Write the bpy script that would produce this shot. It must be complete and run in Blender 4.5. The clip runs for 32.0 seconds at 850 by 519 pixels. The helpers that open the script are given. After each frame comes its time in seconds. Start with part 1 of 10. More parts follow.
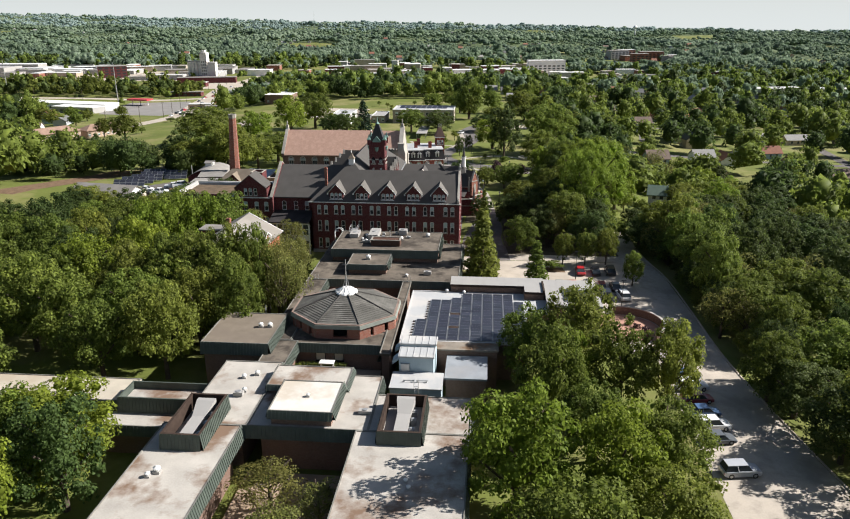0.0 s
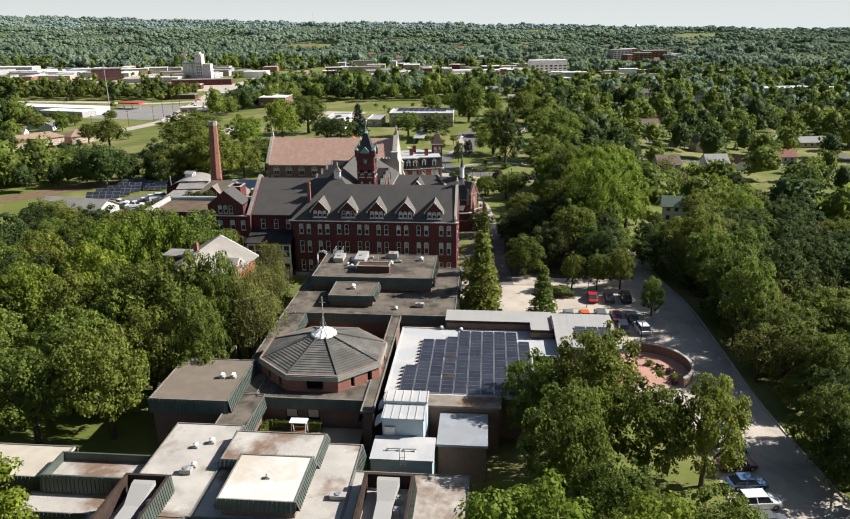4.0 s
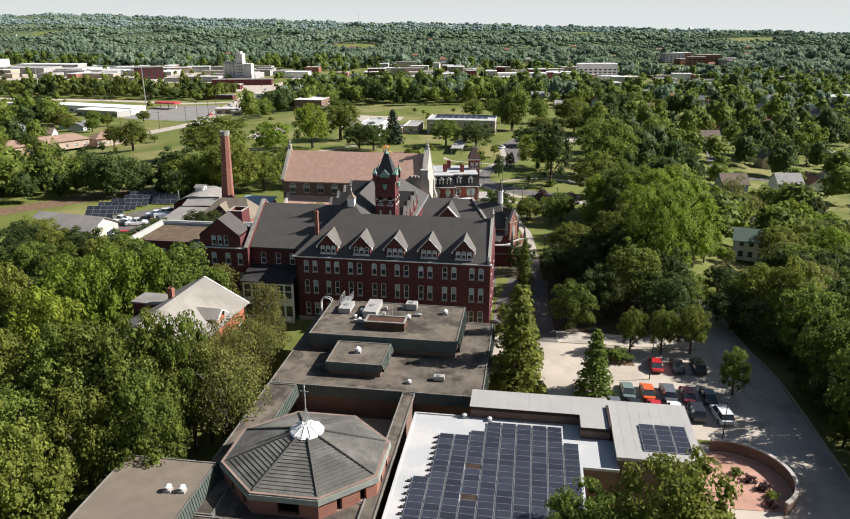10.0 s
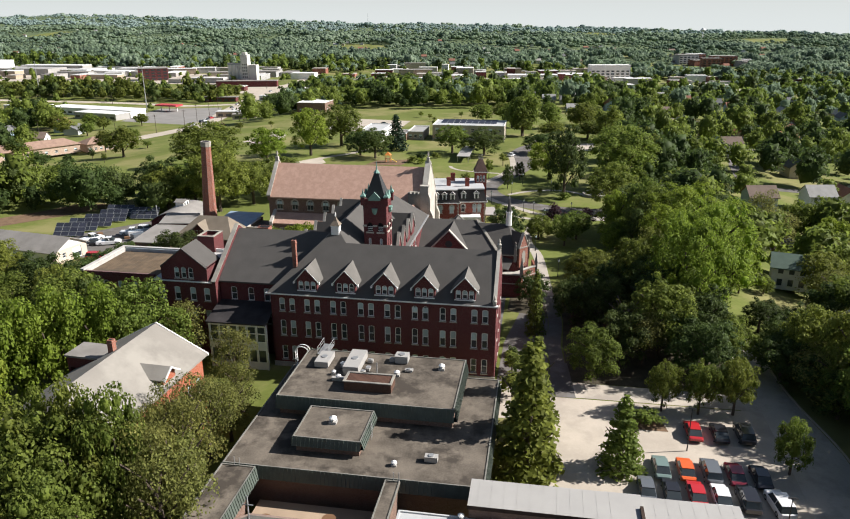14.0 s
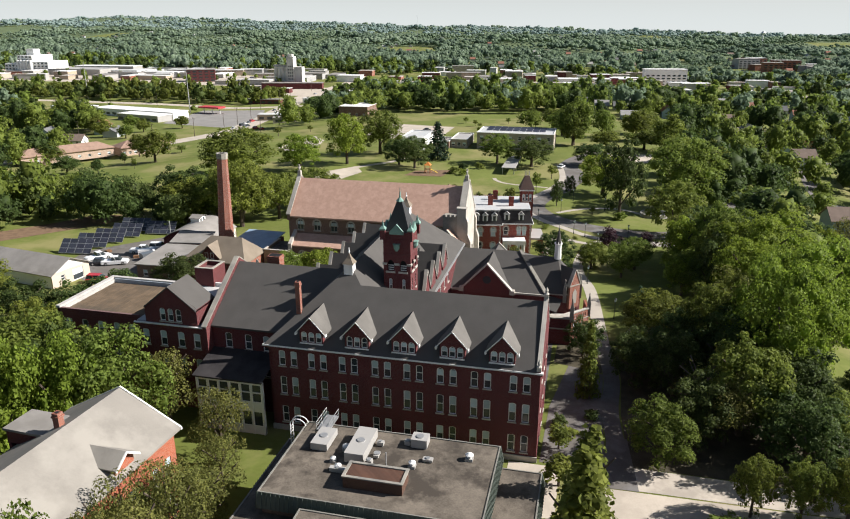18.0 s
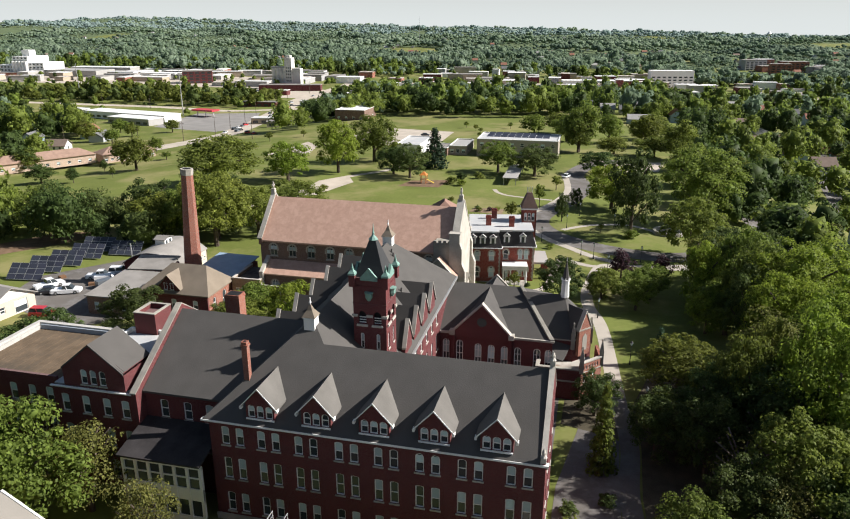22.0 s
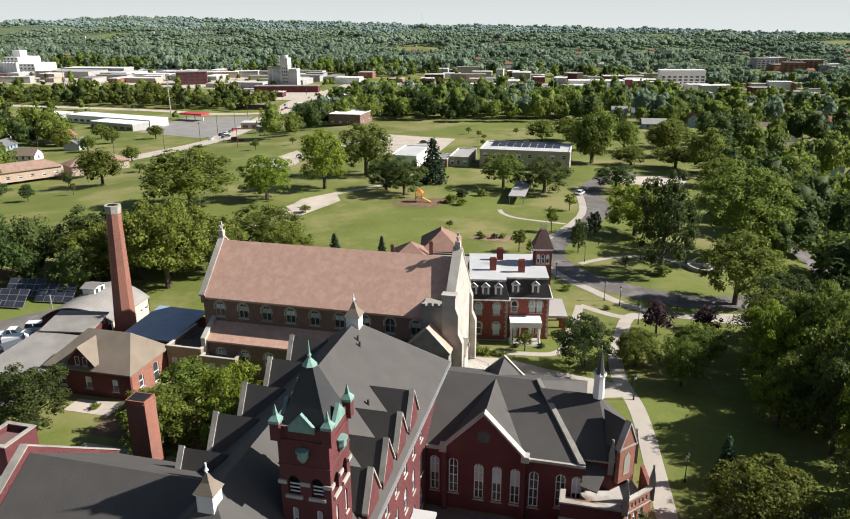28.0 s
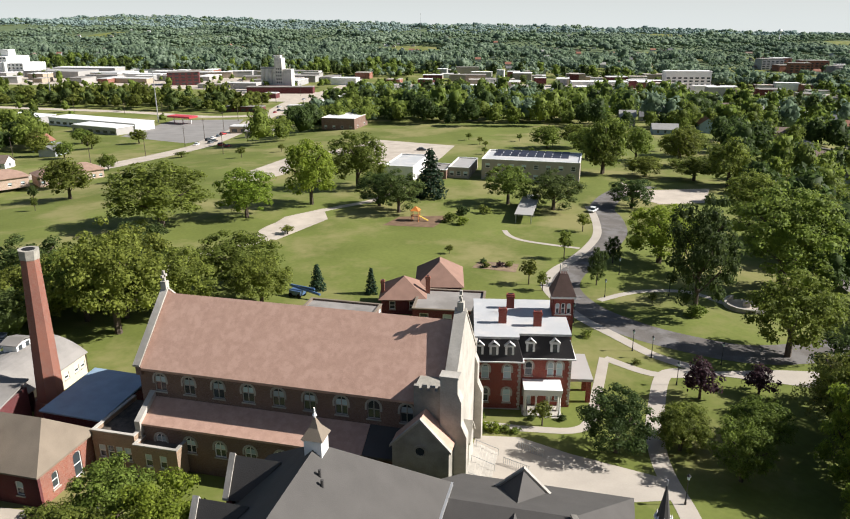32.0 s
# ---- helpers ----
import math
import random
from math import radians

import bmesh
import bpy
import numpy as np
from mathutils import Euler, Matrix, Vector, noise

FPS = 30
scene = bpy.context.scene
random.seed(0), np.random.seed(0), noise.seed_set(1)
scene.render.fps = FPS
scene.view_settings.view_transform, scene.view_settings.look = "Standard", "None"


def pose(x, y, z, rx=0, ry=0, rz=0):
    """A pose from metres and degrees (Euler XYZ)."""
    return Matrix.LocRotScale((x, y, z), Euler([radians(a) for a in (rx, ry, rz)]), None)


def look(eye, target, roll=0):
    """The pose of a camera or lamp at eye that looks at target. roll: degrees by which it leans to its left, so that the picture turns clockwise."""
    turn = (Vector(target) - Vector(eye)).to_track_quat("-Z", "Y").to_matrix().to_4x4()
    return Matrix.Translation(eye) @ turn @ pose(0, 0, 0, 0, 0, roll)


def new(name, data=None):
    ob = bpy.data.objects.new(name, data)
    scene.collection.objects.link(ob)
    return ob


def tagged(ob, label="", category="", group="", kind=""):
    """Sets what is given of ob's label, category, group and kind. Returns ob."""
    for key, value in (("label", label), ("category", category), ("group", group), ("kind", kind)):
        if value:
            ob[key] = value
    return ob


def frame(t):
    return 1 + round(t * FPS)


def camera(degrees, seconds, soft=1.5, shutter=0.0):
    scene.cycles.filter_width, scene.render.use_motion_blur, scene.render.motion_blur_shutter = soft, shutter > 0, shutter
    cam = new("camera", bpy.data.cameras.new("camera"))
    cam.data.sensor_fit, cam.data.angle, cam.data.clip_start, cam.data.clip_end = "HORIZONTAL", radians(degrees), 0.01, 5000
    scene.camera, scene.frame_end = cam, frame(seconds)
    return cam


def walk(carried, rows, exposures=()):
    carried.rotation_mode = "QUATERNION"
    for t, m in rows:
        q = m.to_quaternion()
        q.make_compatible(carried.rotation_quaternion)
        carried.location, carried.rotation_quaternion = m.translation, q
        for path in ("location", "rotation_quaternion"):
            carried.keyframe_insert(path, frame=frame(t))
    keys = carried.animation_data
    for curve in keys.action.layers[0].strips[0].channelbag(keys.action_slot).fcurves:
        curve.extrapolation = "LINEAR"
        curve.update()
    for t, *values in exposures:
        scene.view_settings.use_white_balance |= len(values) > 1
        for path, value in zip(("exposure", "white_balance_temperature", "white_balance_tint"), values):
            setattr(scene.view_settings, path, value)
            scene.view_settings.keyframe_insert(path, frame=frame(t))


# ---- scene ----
cam = camera(61.7, 32.0, soft=1.1)
PATH = [
    (0, (5.519, -154.376, 52.569), (5.354, -152.493, 51.914), -0.2),
    (0.5, (5.486, -152.171, 52.369), (5.321, -150.288, 51.714), -0.3),
    (1, (5.445, -150.107, 52.349), (5.279, -148.224, 51.695), -0.3),
    (2, (5.475, -146.044, 52.321), (5.309, -144.161, 51.668), -0.2),
    (3, (5.697, -141.718, 52.083), (5.527, -139.836, 51.428), -0.4),
    (3.5, (5.73, -139.612, 52.015), (5.56, -137.73, 51.36), -0.6),
    (5.5, (5.609, -131.546, 51.97), (5.44, -129.663, 51.318), -0.2),
    (6, (5.625, -129.511, 51.88), (5.455, -127.628, 51.228), -0.2),
    (7, (5.638, -125.459, 51.844), (5.47, -123.576, 51.193), -0.0),
    (7.5, (5.696, -123.45, 51.781), (5.527, -121.566, 51.131), 0.0),
    (8, (5.675, -121.238, 51.814), (5.48, -119.357, 51.164), -0.0),
    (8.5, (5.714, -118.894, 51.83), (5.47, -117.019, 51.179), -0.1),
    (9, (5.708, -116.533, 51.707), (5.443, -114.661, 51.056), -0.1),
    (9.5, (5.69, -114.364, 51.68), (5.417, -112.493, 51.029), -0.1),
    (10, (5.663, -112.049, 51.638), (5.38, -110.179, 50.986), -0.1),
    (11, (5.604, -107.522, 51.545), (5.314, -105.654, 50.892), -0.1),
    (12, (5.484, -103.081, 51.476), (5.193, -101.213, 50.824), -0.1),
    (13, (5.218, -98.352, 51.277), (4.927, -96.483, 50.626), 0.0),
    (13.5, (5.112, -95.897, 51.261), (4.814, -94.03, 50.61), -0.0),
    (14, (4.989, -93.468, 51.194), (4.68, -91.602, 50.544), -0.1),
    (14.5, (4.787, -91.046, 51.167), (4.468, -89.182, 50.517), -0.1),
    (16.5, (4.075, -81.01, 50.849), (3.696, -79.156, 50.203), 0.0),
    (17, (3.935, -78.566, 50.768), (3.538, -76.715, 50.123), 0.0),
    (17.5, (3.726, -76.077, 50.672), (3.311, -74.23, 50.028), -0.0),
    (18, (3.462, -73.615, 50.527), (3.029, -71.772, 49.883), -0.0),
    (18.5, (3.284, -71.261, 50.49), (2.846, -69.419, 49.846), -0.1),
    (19, (3.121, -69.002, 50.416), (2.683, -67.159, 49.772), -0.1),
    (19.5, (2.912, -66.798, 50.431), (2.475, -64.955, 49.788), 0.0),
    (20, (2.759, -64.511, 50.392), (2.321, -62.669, 49.749), 0.0),
    (21, (2.409, -60.014, 50.263), (1.969, -58.172, 49.621), -0.0),
    (22, (1.877, -55.593, 50.186), (1.436, -53.752, 49.544), 0.0),
    (23, (1.341, -51.635, 50.176), (0.898, -49.793, 49.534), 0.0),
    (24, (0.799, -46.829, 50.04), (0.354, -44.988, 49.399), -0.1),
    (25, (0.187, -41.921, 50.004), (-0.259, -40.081, 49.362), -0.1),
    (25.5, (-0.077, -39.308, 49.929), (-0.526, -37.468, 49.285), -0.3),
    (27.5, (-2.175, -28.514, 49.9), (-2.626, -26.675, 49.254), -0.1),
    (28, (-2.655, -25.942, 49.868), (-3.107, -24.104, 49.222), -0.2),
    (29, (-3.816, -20.248, 49.743), (-4.269, -18.411, 49.096), -0.2),
    (30, (-4.916, -14.542, 49.831), (-5.372, -12.706, 49.182), -0.3),
    (30.5, (-5.694, -11.823, 49.795), (-6.149, -9.986, 49.146), -0.1),
    (31, (-6.332, -9.033, 49.746), (-6.787, -7.196, 49.097), -0.2),
    (31.5, (-6.986, -6.305, 49.665), (-7.439, -4.469, 49.016), -0.1),
    (32, (-7.59, -3.594, 49.645), (-8.038, -1.755, 48.997), -0.1),
]
walk(cam, [(t, look(eye, target, roll)) for t, eye, target, roll in PATH])

# ---- light ----
SUN_EL, SUN_AZ = radians(36), math.atan2(0.97, 0.24)
SUN_DIR = Vector((math.cos(SUN_EL) * math.sin(SUN_AZ), math.cos(SUN_EL) * math.cos(SUN_AZ), math.sin(SUN_EL)))
world = bpy.data.worlds.new("sky")
scene.world = world
world.use_nodes = True
wn = world.node_tree
sky = wn.nodes.new("ShaderNodeTexSky")
sky.sky_type, sky.sun_disc = "NISHITA", False
sky.sun_elevation, sky.sun_rotation = SUN_EL, SUN_AZ
sky.air_density, sky.dust_density, sky.ozone_density = 1.0, 1.2, 1.0
# pale summer haze that thins out evenly from the horizon upwards
tc, sp, fall, hz = wn.nodes.new("ShaderNodeTexCoord"), wn.nodes.new("ShaderNodeSeparateXYZ"), wn.nodes.new("ShaderNodeMapRange"), wn.nodes.new("ShaderNodeMix")
wn.links.new(tc.outputs["Generated"], sp.inputs[0])
wn.links.new(sp.outputs["Z"], fall.inputs["Value"])
fall.interpolation_type = "SMOOTHERSTEP"
fall.inputs["From Min"].default_value, fall.inputs["From Max"].default_value = -0.03, 0.16
fall.inputs["To Min"].default_value, fall.inputs["To Max"].default_value = 1.0, 0.0
hz.data_type = "RGBA"
hz.inputs["B"].default_value = (9.3, 9.85, 9.85, 1)
wn.links.new(fall.outputs["Result"], hz.inputs["Factor"])
wn.links.new(sky.outputs[0], hz.inputs["A"])
wn.links.new(hz.outputs["Result"], wn.nodes["Background"].inputs[0])
wn.nodes["Background"].inputs[1].default_value = 0.045
sun = new("sun", bpy.data.lights.new("sun", "SUN"))
sun.data.energy, sun.data.angle, sun.data.color = 5.0, radians(0.6), (1.0, 0.965, 0.935)
sun.matrix_world = look(SUN_DIR * 300, (0, 0, 0))
scene.view_settings.exposure = 0.84


# ---- materials ----
def mat(name, col, rough=0.85, col2=None, scale=0.6, fine=8.0, amount=0.5, bump=0.0, metal=0.0, island=0.0, obj=0.0, stain=None, stain_scale=0.12):
    """A surface of one colour with variation at two scales, optional random tint by island or object, and stains."""
    m = bpy.data.materials.new(name)
    m.use_nodes = True
    nt = m.node_tree
    n, link = nt.nodes, nt.links.new
    b = n["Principled BSDF"]
    b.inputs["Roughness"].default_value, b.inputs["Metallic"].default_value = rough, metal
    if rough > 0.75:
        b.inputs["Specular IOR Level"].default_value = 0.2
    geo = n.new("ShaderNodeNewGeometry")
    big, small = n.new("ShaderNodeTexNoise"), n.new("ShaderNodeTexNoise")
    big.inputs["Scale"].default_value, small.inputs["Scale"].default_value = scale, fine
    big.inputs["Detail"].default_value = 5.0
    small.inputs["Detail"].default_value = 3.0
    link(geo.outputs["Position"], big.inputs["Vector"])
    link(geo.outputs["Position"], small.inputs["Vector"])
    add = n.new("ShaderNodeMath")
    add.operation = "MULTIPLY_ADD"
    link(small.outputs["Fac"], add.inputs[0])
    add.inputs[1].default_value = 0.45
    link(big.outputs["Fac"], add.inputs[2])
    ramp = n.new("ShaderNodeMapRange")
    ramp.inputs["From Min"].default_value, ramp.inputs["From Max"].default_value = 0.5, 0.95
    link(add.outputs[0], ramp.inputs["Value"])
    c2 = col2 or tuple(c * (1 - amount) for c in col)
    mix = n.new("ShaderNodeMix")
    mix.data_type = "RGBA"
    mix.inputs["A"].default_value, mix.inputs["B"].default_value = (*c2, 1), (*col, 1)
    link(ramp.outputs["Result"], mix.inputs["Factor"])
    out = mix.outputs["Result"]
    if stain:
        st = n.new("ShaderNodeTexNoise")
        st.inputs["Scale"].default_value, st.inputs["Detail"].default_value, st.inputs["Roughness"].default_value = stain_scale, 6.0, 0.65
        link(geo.outputs["Position"], st.inputs["Vector"])
        r2 = n.new("ShaderNodeMapRange")
        r2.inputs["From Min"].default_value, r2.inputs["From Max"].default_value = 0.48, 0.62
        link(st.outputs["Fac"], r2.inputs["Value"])
        mix2 = n.new("ShaderNodeMix")
        mix2.data_type = "RGBA"
        mix2.inputs["B"].default_value = (*stain, 1)
        link(r2.outputs["Result"], mix2.inputs["Factor"])
        link(out, mix2.inputs["A"])
        out = mix2.outputs["Result"]
    if island or obj:
        hsv = n.new("ShaderNodeHueSaturation")
        link(out, hsv.inputs["Color"])
        src = None
        for amt, socket in ((island, geo.outputs["Random Per Island"]), (obj, None)):
            if not amt:
                continue
            if socket is None:
                socket = n.new("ShaderNodeObjectInfo").outputs["Random"]
            mr = n.new("ShaderNodeMapRange")
            mr.inputs["To Min"].default_value, mr.inputs["To Max"].default_value = 1 - amt, 1 + amt
            link(socket, mr.inputs["Value"])
            if src is None:
                src = mr.outputs["Result"]
            else:
                mu = n.new("ShaderNodeMath")
                mu.operation = "MULTIPLY"
                link(src, mu.inputs[0])
                link(mr.outputs["Result"], mu.inputs[1])
                src = mu.outputs[0]
            if socket.node.type == "OBJECT_INFO":
                hr = n.new("ShaderNodeMapRange")
                hr.inputs["To Min"].default_value, hr.inputs["To Max"].default_value = 0.5 - 0.09 * amt, 0.5 + 0.06 * amt
                mul = n.new("ShaderNodeMath")
                mul.operation, mul.inputs[1].default_value = "MULTIPLY", 7.31
                fr = n.new("ShaderNodeMath")
                fr.operation = "FRACT"
                link(socket, mul.inputs[0])
                link(mul.outputs[0], fr.inputs[0])
                link(fr.outputs[0], hr.inputs["Value"])
                link(hr.outputs["Result"], hsv.inputs["Hue"])
        link(src, hsv.inputs["Value"])
        out = hsv.outputs["Color"]
    link(out, b.inputs["Base Color"])
    if bump:
        bp = n.new("ShaderNodeBump")
        bp.inputs["Strength"].default_value, bp.inputs["Distance"].default_value = bump, 0.05
        link(small.outputs["Fac"], bp.inputs["Height"])
        link(bp.outputs["Normal"], b.inputs["Normal"])
    return m


def brick_mat(name, c1, c2, mortar, scale=1.0):
    """Courses of brick laid on any upright wall, by height and by the run along the wall."""
    m = mat(name, c1, 0.9, col2=c2, scale=0.35, fine=5.0)
    nt = m.node_tree
    n, link = nt.nodes, nt.links.new
    geo = n.new("ShaderNodeNewGeometry")
    sep = n.new("ShaderNodeSeparateXYZ")
    link(geo.outputs["Position"], sep.inputs[0])
    run = n.new("ShaderNodeMath")
    run.operation = "ADD"
    link(sep.outputs["X"], run.inputs[0])
    link(sep.outputs["Y"], run.inputs[1])
    comb = n.new("ShaderNodeCombineXYZ")
    link(run.outputs[0], comb.inputs["X"])
    link(sep.outputs["Z"], comb.inputs["Y"])
    br = n.new("ShaderNodeTexBrick")
    br.inputs["Scale"].default_value, br.inputs["Mortar Size"].default_value = 1.0, 0.006
    br.inputs["Brick Width"].default_value, br.inputs["Row Height"].default_value = 0.215 * scale, 0.075 * scale
    link(comb.outputs[0], br.inputs["Vector"])
    base = n["Principled BSDF"].inputs["Base Color"].links[0].from_socket
    br.inputs["Mortar"].default_value = (*mortar, 1)
    dark = n.new("ShaderNodeHueSaturation")
    dark.inputs["Value"].default_value = 0.72
    link(base, dark.inputs["Color"])
    link(base, br.inputs["Color1"])
    link(dark.outputs["Color"], br.inputs["Color2"])
    link(br.outputs["Color"], n["Principled BSDF"].inputs["Base Color"])
    return m


def leaf_mat(name, col, col2, obj=0.22, island=0.35, gloss=0.25):
    m = mat(name, col, 0.6, col2=col2, scale=0.5, fine=3.0, island=island, obj=obj)
    b = m.node_tree.nodes["Principled BSDF"]
    b.inputs["Specular IOR Level"].default_value = gloss
    tr = m.node_tree.nodes.new("ShaderNodeBsdfTranslucent")
    ad = m.node_tree.nodes.new("ShaderNodeMixShader")
    ad.inputs[0].default_value = 0.5
    src = b.inputs["Base Color"].links[0].from_socket
    link = m.node_tree.links.new
    link(src, tr.inputs["Color"])
    link(b.outputs[0], ad.inputs[1])
    link(tr.outputs[0], ad.inputs[2])
    link(ad.outputs[0], m.node_tree.nodes["Material Output"].inputs[0])
    return m


BRICK = brick_mat("red brick", (0.155, 0.038, 0.038), (0.105, 0.026, 0.028), (0.155, 0.095, 0.09))
BRICK_L = brick_mat("orange brick", (0.33, 0.12, 0.075), (0.24, 0.085, 0.06), (0.3, 0.24, 0.2))
BRICK_C = brick_mat("brown chapel brick", (0.24, 0.15, 0.11), (0.17, 0.105, 0.08), (0.26, 0.2, 0.17))
STONE = mat("pale limestone", (0.5, 0.465, 0.405), 0.9, amount=0.3, scale=0.5, fine=6, bump=0.2, stain=(0.3, 0.28, 0.24))
STONE_D = mat("weathered stone", (0.4, 0.37, 0.31), 0.9, amount=0.35, scale=0.7, fine=7, bump=0.3, stain=(0.2, 0.19, 0.17))
WHITE = mat("white paint", (0.79, 0.78, 0.745), 0.5, amount=0.12, scale=0.8)
SHINGLE = mat("charcoal shingles", (0.088, 0.082, 0.075), 0.85, amount=0.16, scale=0.5, fine=11, bump=0.3)
SLATE_D = mat("dark slates", (0.03, 0.03, 0.031), 0.7, amount=0.3, scale=0.4, fine=7, bump=0.2)
SHINGLE_B = mat("brown shingles", (0.225, 0.185, 0.14), 0.9, amount=0.25, scale=0.4, fine=9, bump=0.25)
TILE_R = mat("terracotta slates", (0.5, 0.32, 0.24), 0.85, col2=(0.42, 0.26, 0.195), scale=1.6, fine=9, bump=0.3, stain=(0.52, 0.335, 0.255), stain_scale=0.9)
OCT = mat("grey-brown cedar shakes", (0.13, 0.125, 0.11), 0.9, amount=0.4, scale=0.5, fine=9, bump=0.3, stain=(0.19, 0.18, 0.16))
GRAVEL = mat("weathered gravel roof", (0.19, 0.16, 0.126), 0.95, amount=0.55, scale=0.4, fine=6, bump=0.2, stain=(0.06, 0.05, 0.04), stain_scale=0.3)
GRAVEL_L = mat("pale membrane roof", (0.5, 0.465, 0.41), 0.9, amount=0.32, scale=0.3, fine=6, stain=(0.19, 0.125, 0.085), stain_scale=0.14)
MEMB = mat("white membrane roof", (0.44, 0.445, 0.44), 0.7, amount=0.12, scale=0.3, stain=(0.5, 0.48, 0.45), stain_scale=0.2)
METAL_W = mat("pale metal roof", (0.37, 0.355, 0.33), 0.55, amount=0.1, scale=0.4)
EAVES = mat("pale grey-green metal", (0.27, 0.29, 0.25), 0.65, amount=0.3, scale=0.8)
GREEN = mat("green patinated metal", (0.085, 0.105, 0.085), 0.6, amount=0.35, scale=0.8, fine=5)
COPPER = mat("verdigris copper", (0.2, 0.34, 0.285), 0.7, amount=0.35, scale=1.5)
GLASS = mat("window glass", (0.05, 0.06, 0.065), 0.08, amount=0.3, scale=0.4)
# drawn shades tinted teal in place of the sky's reflection in the panes
SHADE_SKY = mat("sky-tinted window shade", (0.5, 0.61, 0.62), 0.7, amount=0.2, obj=0.25)
DARK = mat("dark void", (0.02, 0.02, 0.022), 0.9)
BLUE_T = mat("blue metal roof", (0.27, 0.37, 0.46), 0.6, amount=0.2)
PALE_B = mat("pale blue-white panels", (0.42, 0.52, 0.56), 0.6, amount=0.15)
STEEL = mat("galvanised steel", (0.5, 0.5, 0.49), 0.45, metal=0.6, amount=0.2)
WOOD = mat("brown timber", (0.2, 0.11, 0.06), 0.8, amount=0.3, fine=12)
GRASS = mat("mown grass", (0.148, 0.172, 0.04), 0.95, col2=(0.098, 0.117, 0.024), scale=0.045, fine=1.2, stain=(0.21, 0.195, 0.075), stain_scale=0.035)
ASPHALT = mat("worn asphalt", (0.15, 0.135, 0.12), 0.92, amount=0.3, scale=0.15, fine=5, stain=(0.17, 0.16, 0.15), stain_scale=0.25)
CONCRETE = mat("pale concrete", (0.5, 0.435, 0.355), 0.92, amount=0.2, scale=0.2, fine=5, stain=(0.38, 0.33, 0.27), stain_scale=0.15)
DIRT = mat("bare earth", (0.2, 0.13, 0.08), 0.95, amount=0.4)
LEAF = leaf_mat("broad leaves", (0.2, 0.242, 0.044), (0.11, 0.143, 0.03), gloss=0.14)
LEAF_Y = leaf_mat("yellow-green leaves", (0.235, 0.3, 0.038), (0.14, 0.19, 0.025), 0.15, gloss=0.16)
LEAF_D = leaf_mat("dark leaves", (0.095, 0.135, 0.036), (0.058, 0.086, 0.025), gloss=0.16)
LEAF_P = leaf_mat("purple leaves", (0.07, 0.035, 0.04), (0.045, 0.022, 0.03), 0.1)
NEEDLE = leaf_mat("needles", (0.045, 0.085, 0.04), (0.028, 0.055, 0.03), 0.15)
# aerial haze put into the leaf colours, paler and bluer with distance
FAR_HAZE = leaf_mat("far foliage", (0.232, 0.304, 0.195), (0.175, 0.235, 0.15), 0, 0.12, 0.03)
FAR_HAZE_Y = leaf_mat("pale far foliage", (0.31, 0.385, 0.265), (0.24, 0.305, 0.215), 0, 0.12, 0.03)
FAR_HAZE_H = leaf_mat("blue-green distant foliage", (0.335, 0.42, 0.385), (0.275, 0.355, 0.325), 0, 0.1, 0.03)
FAR_HAZE_D = leaf_mat("deep far foliage", (0.17, 0.23, 0.16), (0.128, 0.175, 0.122), 0, 0.12, 0.03)
BARK = mat("bark", (0.11, 0.085, 0.065), 0.95, amount=0.4, fine=10, bump=0.4)

# ---- builders ----
def part(name, bm, material, parent, label=""):
    """Links a bmesh as one mesh object under a thing or a part."""
    if len(bm.verts) < 3000:
        bmesh.ops.remove_doubles(bm, verts=bm.verts[:], dist=2e-4)
    me = bpy.data.meshes.new(name)
    bm.to_mesh(me)
    bm.free()
    for m in (material if isinstance(material, (list, tuple)) else (material,)):
        me.materials.append(m)
    ob = new(name, me)
    if parent is not None:
        ob.parent = parent
    if label:
        tagged(ob, label)
    return ob


def thing(name, at=(0, 0, 0), label="", category="", group="", kind="", rz=0.0):
    e = new(name)
    e.matrix_basis = pose(*at, 0, 0, rz)
    e.empty_display_size = 0.5
    return tagged(e, label, category, group, kind)


def box(bm, x0, x1, y0, y1, z0, z1, mi=0):
    v = [bm.verts.new((x, y, z)) for z in (z0, z1) for y in (y0, y1) for x in (x0, x1)]
    for f in ((0, 2, 3, 1), (4, 5, 7, 6), (0, 1, 5, 4), (2, 6, 7, 3), (0, 4, 6, 2), (1, 3, 7, 5)):
        bm.faces.new([v[i] for i in f]).material_index = mi


def prism(bm, poly, z0, z1, mi=0):
    """An upright prism on a counter-clockwise outline."""
    a = [bm.verts.new((x, y, z0)) for x, y in poly]
    b = [bm.verts.new((x, y, z1)) for x, y in poly]
    k = len(poly)
    bm.faces.new(a[::-1]).material_index = mi
    bm.faces.new(b).material_index = mi
    for i in range(k):
        bm.faces.new((a[i], a[(i + 1) % k], b[(i + 1) % k], b[i])).material_index = mi


def face(bm, pts, mi=0):
    f = bm.faces.new([bm.verts.new(p) for p in pts])
    f.material_index = mi
    return f


def slab(bm, pts, down, mi=0):
    """A sloping plate: the face through pts, and the same one set lower by down."""
    a = [bm.verts.new(p) for p in pts]
    b = [bm.verts.new((p[0], p[1], p[2] - down)) for p in pts]
    k = len(pts)
    bm.faces.new(a).material_index = mi
    bm.faces.new(b[::-1]).material_index = mi
    for i in range(k):
        bm.faces.new((b[i], b[(i + 1) % k], a[(i + 1) % k], a[i])).material_index = mi


